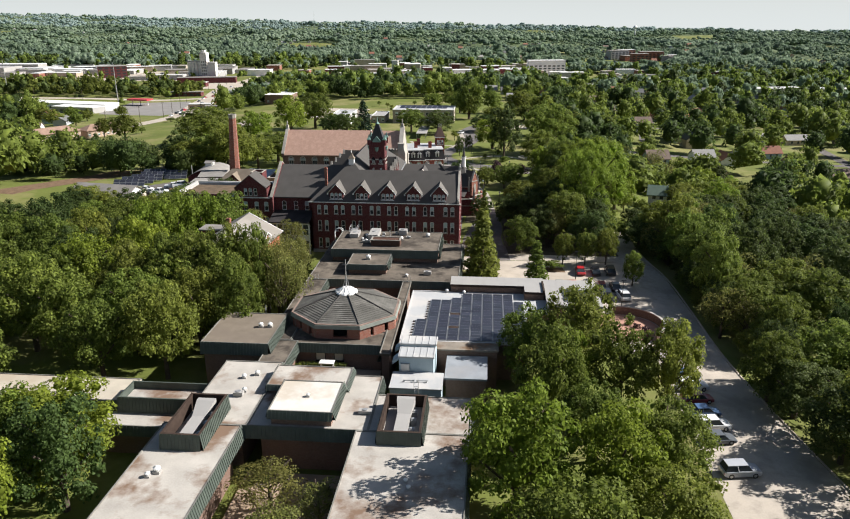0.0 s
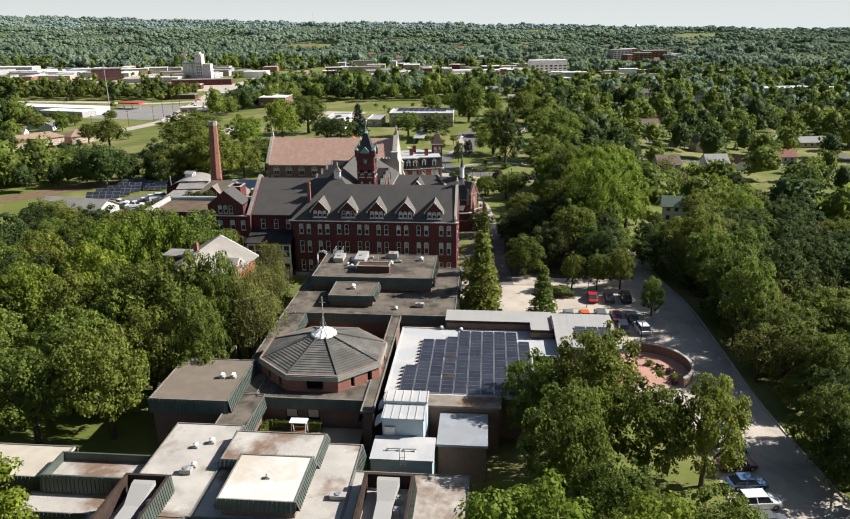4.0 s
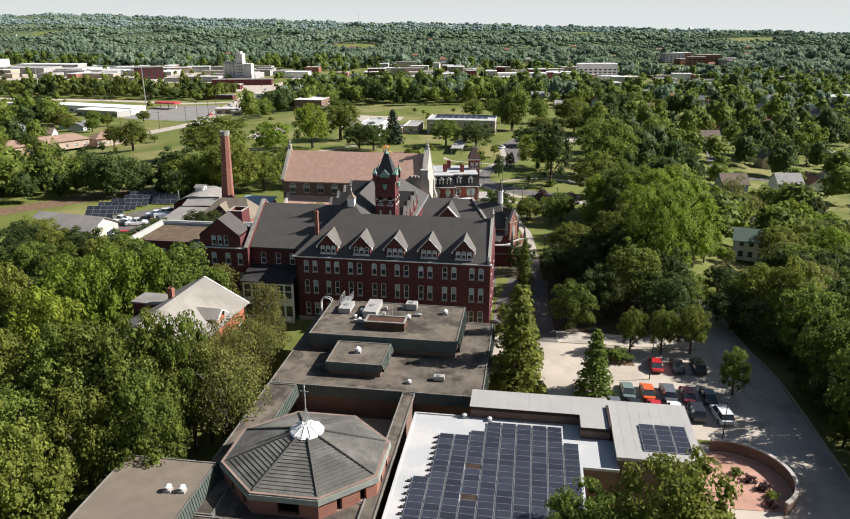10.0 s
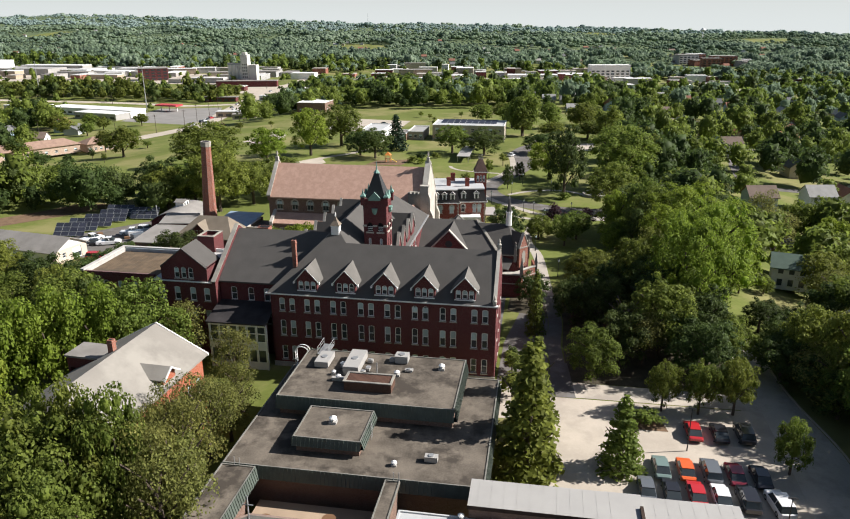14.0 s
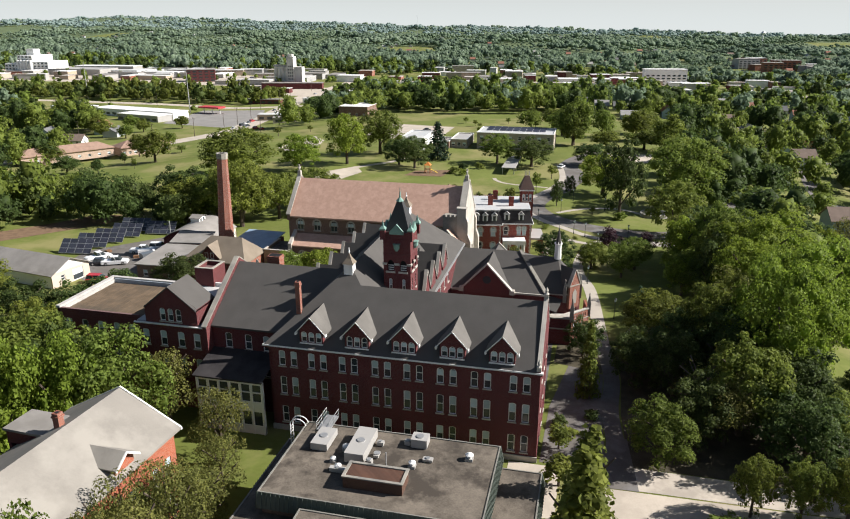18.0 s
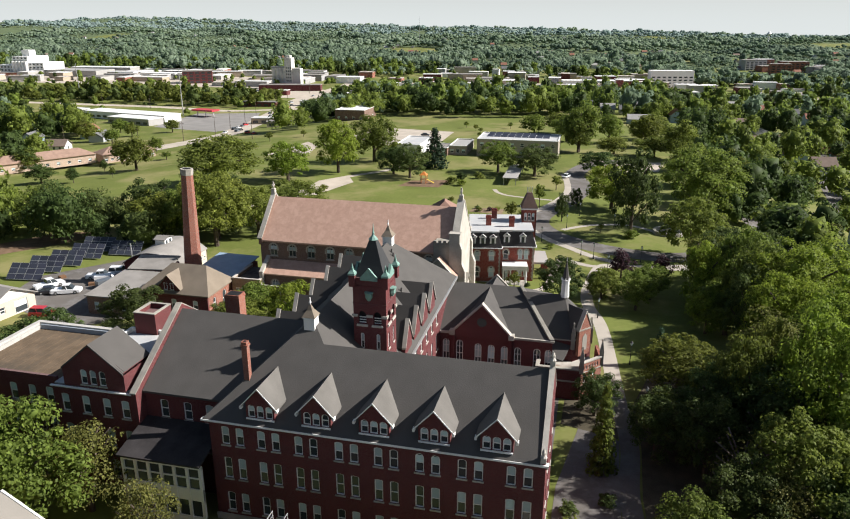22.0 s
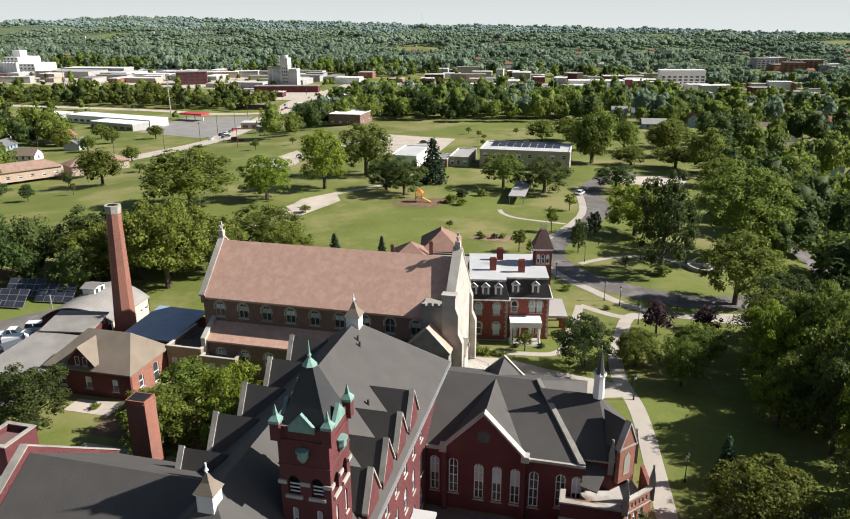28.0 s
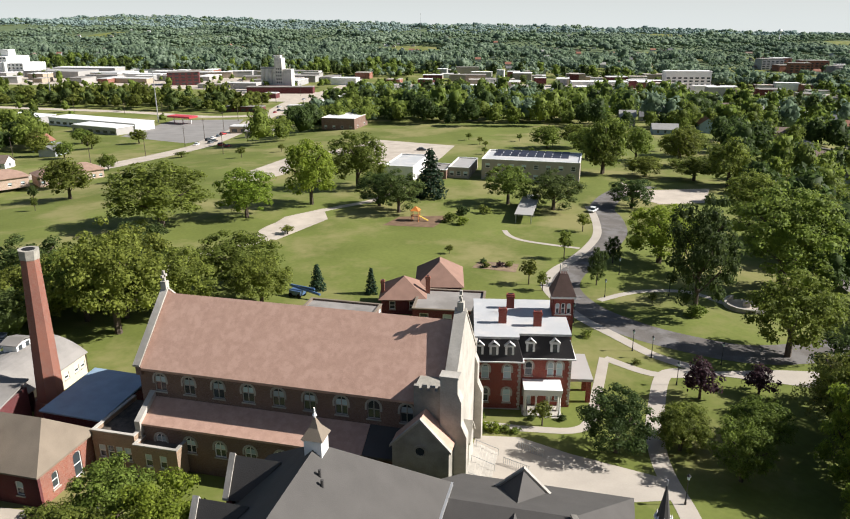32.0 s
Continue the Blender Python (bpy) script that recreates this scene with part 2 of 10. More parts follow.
def cone(bm, at, r0, r1, z0, z1, n=8, turn=0.0, mi=0):
    a, b = [], []
    for i in range(n):
        t = turn + 2 * math.pi * i / n
        a.append(bm.verts.new((at[0] + r0 * math.cos(t), at[1] + r0 * math.sin(t), z0)))
        if r1 > 0:
            b.append(bm.verts.new((at[0] + r1 * math.cos(t), at[1] + r1 * math.sin(t), z1)))
    if r1 <= 0:
        tip = bm.verts.new((at[0], at[1], z1))
    for i in range(n):
        j = (i + 1) % n
        bm.faces.new((a[i], a[j], b[j], b[i]) if r1 > 0 else (a[i], a[j], tip)).material_index = mi
    if r1 > 0:
        bm.faces.new(b).material_index = mi
    bm.faces.new(a[::-1]).material_index = mi


def rod(bm, p, q, r, n=6):
    """A round bar from p to q."""
    p, q = Vector(p), Vector(q)
    m = (q - p).to_track_quat("Z", "Y").to_matrix()
    rings = [[bm.verts.new(c + m @ Vector((r * math.cos(2 * math.pi * i / n), r * math.sin(2 * math.pi * i / n), 0))) for i in range(n)] for c in (p, q)]
    for i in range(n):
        bm.faces.new((rings[0][i], rings[0][(i + 1) % n], rings[1][(i + 1) % n], rings[1][i]))
    bm.faces.new(rings[0][::-1])
    bm.faces.new(rings[1])


def wall(name, p, q, z0, z1, holes, material, parent, thick=0.35, label=""):
    """A wall from p to q, seen from its right-hand side as one walks from p to q. Holes: (along, width, sill, top, rise of the arch)."""
    bm = bmesh.new()
    p, q = Vector((*p, 0)), Vector((*q, 0))
    run = (q - p).length
    ax = (q - p) / run
    nrm = Vector((ax.y, -ax.x, 0))

    def at(s, z, d=0.0):
        w = p + ax * s - nrm * d
        return (w.x, w.y, z)

    us = sorted({0.0, run, *[h[0] - h[1] / 2 for h in holes], *[h[0] + h[1] / 2 for h in holes]})
    zs = sorted({z0, z1, *[h[2] for h in holes], *[h[3] for h in holes], *[h[3] - h[4] for h in holes]})
    us = [u for i, u in enumerate(us) if i == 0 or u - us[i - 1] > 1e-4]
    zs = [u for i, u in enumerate(zs) if i == 0 or u - zs[i - 1] > 1e-4]
    for d in (0.0, thick):
        for i in range(len(us) - 1):
            um = (us[i] + us[i + 1]) / 2
            mine = [h for h in holes if abs(um - h[0]) < h[1] / 2]
            start = None
            for j in range(len(zs) - 1):
                zm = (zs[j] + zs[j + 1]) / 2
                solid = not any(h[2] < zm < h[3] for h in mine)
                if solid and start is None:
                    start = zs[j]
                if start is not None and (not solid or j == len(zs) - 2):
                    top = zs[j + 1] if solid else zs[j]
                    quad = [at(us[i], start, d), at(us[i + 1], start, d), at(us[i + 1], top, d), at(us[i], top, d)]
                    face(bm, quad if d == 0 else quad[::-1])
                    start = None
    for c, w, s, t, r in holes:
        a, b = c - w / 2, c + w / 2
        loop = [(a, s), (b, s)]
        if r > 0.01:
            arc = [(c + w / 2 * math.cos(k * math.pi / 8), t - r + r * math.sin(k * math.pi / 8)) for k in range(9)]
            loop += arc
            for d in (0.0, thick):
                right = [at(b, t, d)] + [at(*u, d) for u in arc[:5][::-1]]
                left = [at(a, t, d)] + [at(*u, d) for u in arc[4:][::-1]]
                for f in (right, left):
                    face(bm, f if d == 0 else f[::-1])
        else:
            loop += [(b, t), (a, t)]
        for k in range(len(loop)):
            u, v = loop[k], loop[(k + 1) % len(loop)]
            if (Vector(u) - Vector(v)).length > 1e-4:
                face(bm, [at(*u), at(*u, thick), at(*v, thick), at(*v)])
    face(bm, [at(0, z1), at(run, z1), at(run, z1, thick), at(0, z1, thick)])
    face(bm, [at(0, z0), at(0, z0, thick), at(0, z1, thick), at(0, z1)])
    face(bm, [at(run, z0), at(run, z1), at(run, z1, thick), at(run, z0, thick)])
    return part(name, bm, material, parent, label)


WIN_CACHE = {}


def window(p, q, hole, parent, style="sash", frame_mat=None, sill=True, hood=None, shade=0.5):
    """A window set in a hole of the wall from p to q: white frame with bars, pane, and a stone sill."""
    c, w, s, t, r = hole
    key = (round(w, 2), round(t - s, 2), round(r, 2), style, sill, hood.name if hood else "", frame_mat.name if frame_mat else "")
    p2, q2 = Vector((*p, 0)), Vector((*q, 0))
    ax = (q2 - p2).normalized()
    at = p2 + ax * c
    rz = math.atan2(ax.y, ax.x)
    m = Matrix.Translation((at.x, at.y, s)) @ Matrix.Rotation(rz, 4, "Z")
    if key not in WIN_CACHE:
        h = t - s
        arc = [(w / 2 * math.cos(k * math.pi / 8), h - r + r * math.sin(k * math.pi / 8)) for k in range(9)] if r > 0.01 else [(w / 2, h), (-w / 2, h)]
        out = [(-w / 2, 0), (w / 2, 0)] + arc
        cx, cz, f = 0, h / 2, 0.105
        kx, kz = 1 - 2 * f / w, 1 - 2 * f / h
        inn = [(x * kx, cz + (z - cz) * kz) for x, z in out]
        bm = bmesh.new()
        k = len(out)
        for i in range(k):
            j = (i + 1) % k
            if abs(out[i][0] - out[j][0]) + abs(out[i][1] - out[j][1]) < 1e-4:
                continue
            face(bm, [(out[i][0], 0.1, out[i][1]), (out[j][0], 0.1, out[j][1]), (inn[j][0], 0.1, inn[j][1]), (inn[i][0], 0.1, inn[i][1])])
            face(bm, [(inn[i][0], 0.1, inn[i][1]), (inn[j][0], 0.1, inn[j][1]), (inn[j][0], 0.2, inn[j][1]), (inn[i][0], 0.2, inn[i][1])])
        box(bm, -w / 2 + 0.05, w / 2 - 0.05, 0.12, 0.19, h * 0.5 - 0.045, h * 0.5 + 0.045)
        if style in ("twin", "grid"):
            box(bm, -0.05, 0.05, 0.11, 0.2, 0.05, h - 0.05)
        if style == "grid":
            for zz in (0.25, 0.75):
                box(bm, -w / 2 + 0.05, w / 2 - 0.05, 0.13, 0.18, h * zz - 0.03, h * zz + 0.03)
        fr = bpy.data.meshes.new("window_frame")
        bm.to_mesh(fr)
        bm.free()
        fr.materials.append(frame_mat or WHITE)
        bm = bmesh.new()
        face(bm, [(x, 0.17, z) for x, z in out if True])
        bmesh.ops.remove_doubles(bm, verts=bm.verts, dist=1e-4)
        pane = bpy.data.meshes.new("pane")
        bm.to_mesh(pane)
        bm.free()
        pane.materials.append(GLASS)
        bm = bmesh.new()
        box(bm, -w / 2 + 0.06, w / 2 - 0.06, 0.155, 0.163, h * (1 - shade), h - max(r, 0.06) * 0.6)
        blind = bpy.data.meshes.new("blind")
        bm.to_mesh(blind)
        bm.free()
        blind.materials.append(SHADE_SKY)
        sl = None
        if sill:
            bm = bmesh.new()
            box(bm, -w / 2 - 0.1, w / 2 + 0.1, -0.1, 0.12, -0.16, -0.002)
            sl = bpy.data.meshes.new("window_sill")
            bm.to_mesh(sl)
            bm.free()
            sl.materials.append(STONE)
        hd = None
        if hood:
            bm = bmesh.new()
            arc2 = [(w / 2 * math.cos(k * math.pi / 8), h - r + r * math.sin(k * math.pi / 8)) for k in range(9)] if r > 0.01 else [(w / 2, h), (-w / 2, h)]
            pts = [(w / 2, h * 0.45)] + arc2 + [(-w / 2, h * 0.45)] if r > 0.01 else [(w / 2 + 0.1, h), (-w / 2 - 0.1, h)]
            for i in range(len(pts) - 1):
                a, b = pts[i], pts[i + 1]
                ca = Vector((a[0], 0, a[1] - (h - r) * 1.0)) if r > 0.01 else Vector((0, 0, 1))
                cb = Vector((b[0], 0, b[1] - (h - r) * 1.0)) if r > 0.01 else Vector((0, 0, 1))
                if r > 0.01:
                    ca = Vector((math.copysign(1, a[0]), 0, 0)) if a[1] < h - r else ca
                    cb = Vector((math.copysign(1, b[0]), 0, 0)) if b[1] < h - r else cb
                ca, cb = ca.normalized() * 0.24, cb.normalized() * 0.24
                a3, b3 = Vector((a[0], -0.06, a[1])), Vector((b[0], -0.06, b[1]))
                face(bm, [a3, b3, b3 + cb, a3 + ca])
                face(bm, [a3 + ca, b3 + cb, b3 + cb + Vector((0, 0.07, 0)), a3 + ca + Vector((0, 0.07, 0))])
                face(bm, [b3, a3, a3 + Vector((0, 0.07, 0)), b3 + Vector((0, 0.07, 0))])
            hd = bpy.data.meshes.new("hood")
            bm.to_mesh(hd)
            bm.free()
            hd.materials.append(hood)
        WIN_CACHE[key] = (fr, pane, blind, sl, hd)
    fr, pane, blind, sl, hd = WIN_CACHE[key]
    wob = new("window", fr)
    wob.parent, wob.matrix_basis = parent, m
    kids = [("pane", pane), ("window_sill", sl), ("hood", hd)]
    if random.random() < 0.75:
        kids.append(("blind", blind))
    for nm, me in kids:
        if me:
            o = new(nm, me)
            o.parent = wob
    return wob


def wall_win(name, p, q, z0, z1, holes, material, parent, thick=0.35, style="sash", hood=None, sill=True, frame_mat=None, shade=0.5):
    w = wall(name, p, q, z0, z1, holes, material, parent, thick)
    for h in holes:
        window(p, q, h, parent, style, frame_mat, sill, hood, shade)
    return w


def gable_roof(name, x0, x1, y0, y1, ze, zr, material, parent, axis="x", over=0.4, t=0.3, hip0=0.0, hip1=0.0):
    """A ridged roof over a rectangle. hip0, hip1: how far the ridge stops short of each end."""
    bm = bmesh.new()
    if axis == "x":
        ym, s = (y0 + y1) / 2, (zr - ze) / ((y1 - y0) / 2)
        a0, a1, b0, b1, zl = x0 - over, x1 + over, y0 - over, y1 + over, ze - s * over
        r0, r1 = (x0 + hip0 if hip0 else a0, ym, zr), (x1 - hip1 if hip1 else a1, ym, zr)
        slab(bm, [(a0, b0, zl), (a1, b0, zl), r1, r0], t)
        slab(bm, [(a1, b1, zl), (a0, b1, zl), r0, r1], t)
        if hip0:
            slab(bm, [(a0, b1, zl), (a0, b0, zl), r0], t)
        if hip1:
            slab(bm, [(a1, b0, zl), (a1, b1, zl), r1], t)
    else:
        xm, s = (x0 + x1) / 2, (zr - ze) / ((x1 - x0) / 2)
        a0, a1, b0, b1, zl = x0 - over, x1 + over, y0 - over, y1 + over, ze - s * over
        r0, r1 = (xm, y0 + hip0 if hip0 else b0, zr), (xm, y1 - hip1 if hip1 else b1, zr)
        slab(bm, [(a1, b0, zl), (a1, b1, zl), r1, r0], t)
        slab(bm, [(a0, b1, zl), (a0, b0, zl), r0, r1], t)
        if hip0:
            slab(bm, [(a0, b0, zl), (a1, b0, zl), r0], t)
        if hip1:
            slab(bm, [(a1, b1, zl), (a0, b1, zl), r1], t)
    return part(name, bm, material, parent)


def np_mesh(name, verts, faces_per, counts, material):
    """A mesh from arrays: verts (n, 3), all faces with the same corner count."""
    me = bpy.data.meshes.new(name)
    nf = len(faces_per)
    k = faces_per.shape[1]
    me.vertices.add(len(verts))
    me.vertices.foreach_set("co", verts.astype(np.float32).ravel())
    me.loops.add(nf * k)
    me.loops.foreach_set("vertex_index", faces_per.astype(np.int32).ravel())
    me.polygons.add(nf)
    me.polygons.foreach_set("loop_start", np.arange(0, nf * k, k, dtype=np.int32))
    me.materials.append(material)
    if counts == 0:
        me.polygons.foreach_set("use_smooth", np.ones(nf, dtype=bool))
    me.update(calc_edges=True)
    return me


# heights of the land: level campus, valley to the north-west, falling suburb to the east
LAND_X = (-700, -300, -215, -150, -60, 40, 75, 120, 170, 320)
LAND = {-600: (0, 0, 0, 0, 0, 0, -1.5, -3, -5, -7), 0: (-1, -1, -1, 0, 0, 0, -2, -4, -6, -8), 55: (-4, -3, -2, 0, 0, 0, -8, -10, -12, -13),
        85: (-6, -5, -4, -2.2, -2.2, -2.2, -12, -14, -15, -16), 130: (-9, -8, -7, -3.5, -3.5, -3.5, -12, -14.5, -16, -17), 200: (-16, -13.5, -12, -6, -4.8, -4.8, -10.5, -15, -18, -20),
        250: (-18, -16, -13, -8, -5.5, -5.5, -10.5, -16, -19, -21), 330: (-21, -20, -16, -11, -8, -8, -12, -17, -21, -23), 420: (-23, -23, -20, -13, -10.5, -11, -14, -19, -23, -25),
        520: (-23, -23, -22, -18, -15, -15, -18, -22, -25, -27), 660: (-23.5, -23.5, -23.5, -23, -22, -22, -24, -27, -30, -32), 800: (-24, -24, -24, -24, -25, -26, -28, -31, -33, -35),
        1000: (-22, -23, -24, -26, -28, -30, -32, -34, -35, -37), 1300: (-24, -24, -24, -24, -25, -26, -27, -28, -29, -30), 2200: (-20, -20, -20, -20, -21, -22, -22, -22, -22, -22), 4600: (-34, -34, -34, -34, -34, -34, -34, -34, -34, -34)}
LAND_Y = sorted(LAND)


def parts_each(name, shapes, material, parent, label=""):
    """One part for each box given."""
    for s in shapes:
        bm = bmesh.new()
        box(bm, *s)
        part(name, bm, material, parent, label)


def gz(x, y):
    """The height of the ground."""
    k = 1
    while k < len(LAND_Y) - 1 and LAND_Y[k] < y:
        k += 1
    a, b = LAND_Y[k - 1], LAND_Y[k]
    f = min(1.0, max(0.0, (y - a) / (b - a)))
    za, zb = (float(np.interp(x, LAND_X, LAND[q])) for q in (a, b))
    hills = 0.0
    if y > 1000:
        hills = -0.024 * x * max(0.0, (y - 1500) / 3000) + min(1.0, (y - 1000) / 900) * (6 * math.sin(x / 420 + y / 210) + 4 * math.sin(x / 190 - y / 150 + 2) + 3 * math.sin(y / 90 + x / 400))
    return za + (zb - za) * f + hills


# ---- ground and roads ----
def glade(x, y):
    """Open fields among the far woods, by slow waves over the land."""
    return math.sin(x * 0.011 + 1.3 * math.sin(y * 0.004)) + math.sin(y * 0.009 + 0.7 * math.sin(x * 0.006)) < 1.45


def ground():
    ys = sorted(set(LAND_Y) | set(range(-600, 1200, 20)) | set(range(1200, 4601, 40)))
    xs = sorted(set(range(-3400, -700, 100)) | set(range(-700, 401, 25)) | set(LAND_X) | set(range(500, 3401, 100)))
    v = np.array([(x, y, gz(x, y)) for y in ys for x in xs])
    k = len(xs)
    f = np.array([(j * k + i, j * k + i + 1, (j + 1) * k + i + 1, (j + 1) * k + i) for j in range(len(ys) - 1) for i in range(k - 1)])
    me = np_mesh("ground", v, f, 4, GRASS)
    me.materials.append(mat("leafy woodland floor", (0.13, 0.17, 0.08), 0.95, amount=0.4, scale=0.02, fine=0.3))
    mid = v[f].mean(axis=1)
    me.polygons.foreach_set("material_index", np.array([1 if y > 1240 and glade(x, y) else 0 for x, y, _ in mid], dtype=np.int32))
    return tagged(new("ground", me), "mown green lawn with pale dry patches", "ground", kind="structure")


ground()


def drape(name, outline, material, lift, label, category):
    """A flat sheet with the given outline, cut where the ground bends and laid on it."""
    bm = bmesh.new()
    face(bm, [(x, y, 0) for x, y in outline])
    bmesh.ops.triangulate(bm, faces=bm.faces[:])
    xs, ys = [p[0] for p in outline], [p[1] for p in outline]
    cuts = [((0, y, 0), (0, 1, 0)) for y in sorted(set(LAND_Y) | set(range(-600, 1200, 20))) if min(ys) < y < max(ys)]
    cuts += [((x, 0, 0), (1, 0, 0)) for x in sorted(set(LAND_X) | set(range(-700, 401, 25))) if min(xs) < x < max(xs)]
    for co, no in cuts:
        bmesh.ops.bisect_plane(bm, geom=bm.verts[:] + bm.edges[:] + bm.faces[:], plane_co=co, plane_no=no)
    bmesh.ops.triangulate(bm, faces=bm.faces[:])
    for v in bm.verts:
        v.co.z = gz(v.co.x, v.co.y) + lift
    bmesh.ops.recalc_face_normals(bm, faces=bm.faces[:])
    if sum(f.normal.z for f in bm.faces) < 0:
        bmesh.ops.reverse_faces(bm, faces=bm.faces[:])
    return tagged(part(name, bm, material, None), label, category, kind="structure")


def smooth(pts, n=6):
    """More points on a soft curve through the given ones."""
    out = []
    for i in range(len(pts) - 1):
        p0, p1, p2, p3 = pts[max(i - 1, 0)], pts[i], pts[i + 1], pts[min(i + 2, len(pts) - 1)]
        for k in range(n):
            t = k / n
            out.append(tuple(0.5 * (2 * b + (c - a) * t + (2 * a - 5 * b + 4 * c - d) * t * t + (3 * b - a - 3 * c + d) * t ** 3) for a, b, c, d in zip(p0, p1, p2, p3)))
    return out + [tuple(pts[-1])]


def ribbon(name, pts, width, material, lift, label, category, curve=True, rise=0.0):
    """A strip of even width along a line, laid on the ground; with a rise it is a kerb that stands up from it."""
    pts = smooth(pts) if curve and len(pts) > 2 else [tuple(p) for p in pts]
    fine = []
    for a, b in zip(pts, pts[1:]):
        n = max(1, int(math.dist(a, b) / 8))
        fine += [tuple(np.array(a) + (np.array(b) - np.array(a)) * k / n) for k in range(n)]
    fine.append(pts[-1])
    bm = bmesh.new()
    rows = []
    for i, p in enumerate(fine):
        a, b = fine[max(i - 1, 0)], fine[min(i + 1, len(fine) - 1)]
        d = Vector((b[0] - a[0], b[1] - a[1])).normalized()
        side = Vector((-d.y, d.x)) * width / 2
        row = []
        for s in (1, -1):
            x, y = p[0] + s * side.x, p[1] + s * side.y
            row.append(bm.verts.new((x, y, gz(x, y) + lift + rise)))
            if rise:
                row.append(bm.verts.new((x, y, gz(x, y) - 0.1)))
        rows.append(row)
    for a, b in zip(rows, rows[1:]):
        if rise:
            bm.faces.new((a[0], a[2], b[2], b[0]))
            bm.faces.new((a[1], a[0], b[0], b[1]))
            bm.faces.new((a[2], a[3], b[3], b[2]))
        else:
            bm.faces.new((a[0], a[1], b[1], b[0]))
    return tagged(part(name, bm, material, None), label, category, kind="structure")


# the east drive with its bays and kerb, and the parking court
DRIVE = mat("sun-bleached concrete drive", (0.5, 0.44, 0.365), 0.92, amount=0.2, scale=0.15, fine=4, stain=(0.34, 0.3, 0.25), stain_scale=0.2)
drape("road", [(33.5, -30), (33.5, -95), (29, -112), (26, -260), (60, -260), (66, -112), (50.5, -92), (47.8, -75), (44.6, -49.4), (44.1, -29), (43.5, -11), (41.2, 3.4), (40.6, 22), (34.5, 22), (34.5, 3), (33.5, -3)][::-1], DRIVE, 0.02, "pale worn concrete drive with parking bays", "road")
ribbon("kerb", [(51, -92), (48, -75), (44.8, -49.4), (44.3, -29), (43.7, -11), (41.4, 3.4), (40.8, 22)], 0.25, CONCRETE, 0.0, "pale concrete kerb along the drive", "kerb", rise=0.15)
drape("parking", [(7.5, -29), (33.5, -29), (36, -24), (36.3, -2.5), (7.5, -2.8)], CONCRETE, 0.036, "pale concrete parking court", "parking")
drape("pavement", [(7.5, -2.7), (11.5, -2.6), (10.5, 8), (8.0, 8)], ASPHALT, 0.046, "grey asphalt way off the parking court", "pavement")
drape("road", [(11.4, -2.5), (36.3, -2.3), (36.3, 1.7), (10.6, 1.9)], DRIVE, 0.04, "pale service way behind the parking court", "road")
drape("pavement", [(26, -30), (34.5, -30), (37.5, -40), (36.5, -45), (33.5, -47.5), (26, -47.5)], CONCRETE, 0.05, "pale concrete forecourt", "pavement")
drape("lawn", [(17, -6.5), (22.5, -6.5), (23, -9.5), (17.5, -9.5)], DIRT, 0.06, "mulched planting island in the parking court", "planting")
drape("pavement", [(-3.5, -9.5), (2.5, -9.5), (2.5, 0.0), (-3.5, 0.0)], CONCRETE, 0.03, "pale concrete landing beside the brick building", "pavement")
drape("pavement", [(0.1, 0.6), (7.9, 0.6), (7.4, 14), (7.6, 25), (2.5, 27), (0.4, 14)], ASPHALT, 0.027, "grey asphalt way beside the brick building", "pavement")
# leaf litter coloured dark to carry the deep shade of the trees
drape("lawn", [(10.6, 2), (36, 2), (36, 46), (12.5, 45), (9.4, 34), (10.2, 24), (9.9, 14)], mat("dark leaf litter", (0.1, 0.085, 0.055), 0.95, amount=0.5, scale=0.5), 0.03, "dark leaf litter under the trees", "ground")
# lawn covered with the same dark colour in place of cast shade
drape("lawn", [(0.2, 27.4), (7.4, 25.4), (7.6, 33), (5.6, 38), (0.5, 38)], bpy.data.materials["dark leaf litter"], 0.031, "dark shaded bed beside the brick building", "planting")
drape("pavement", [(-17.7, 14.7), (-0.4, 14.7), (-0.4, 36.4), (-17.7, 36.4)], ASPHALT, 0.029, "grey paved court between the brick wings", "pavement")
# footpaths
PATH_M = mat("pale concrete path", (0.42, 0.375, 0.315), 0.92, amount=0.15, scale=0.3, fine=5)
ribbon("pavement", [(9.5, 4), (8.5, 14), (8.8, 24), (7.5, 36)], 2.3, ASPHALT, 0.032, "grey asphalt way under the trees", "path")
ribbon("pavement", [(7.5, 36), (6.3, 50), (5, 63), (3, 72), (2.4, 80), (3, 88), (5, 100), (9.5, 102)], 2.3, PATH_M, 0.03, "pale concrete footpath through lawn", "path")
drape("pavement", [(-20, 75), (-14.5, 76), (-8, 73.5), (4, 70.5), (3.5, 66.5), (-2, 64.5), (-11, 63), (-20, 62.5)], PATH_M, 0.036, "pale concrete plaza before the chapel", "plaza")
ribbon("pavement", [(-20, 78.4), (-13, 78.6), (-6.5, 81), (-5, 92), (-4, 104)], 1.6, PATH_M, 0.033, "pale concrete walk beside the house", "path")
ribbon("pavement", [(-4, 104), (3, 100), (9, 101)], 1.8, PATH_M, 0.042, "pale concrete walk", "path")
ribbon("pavement", [(-5, 131), (0, 136), (5, 139), (13, 140), (20, 134)], 1.6, PATH_M, 0.033, "pale concrete walk to the fountain", "path")
ribbon("pavement", [(-30, 178), (-28, 173), (-23, 169), (-10, 166)], 1.4, PATH_M, 0.03, "pale curved walk on the lawn", "path")
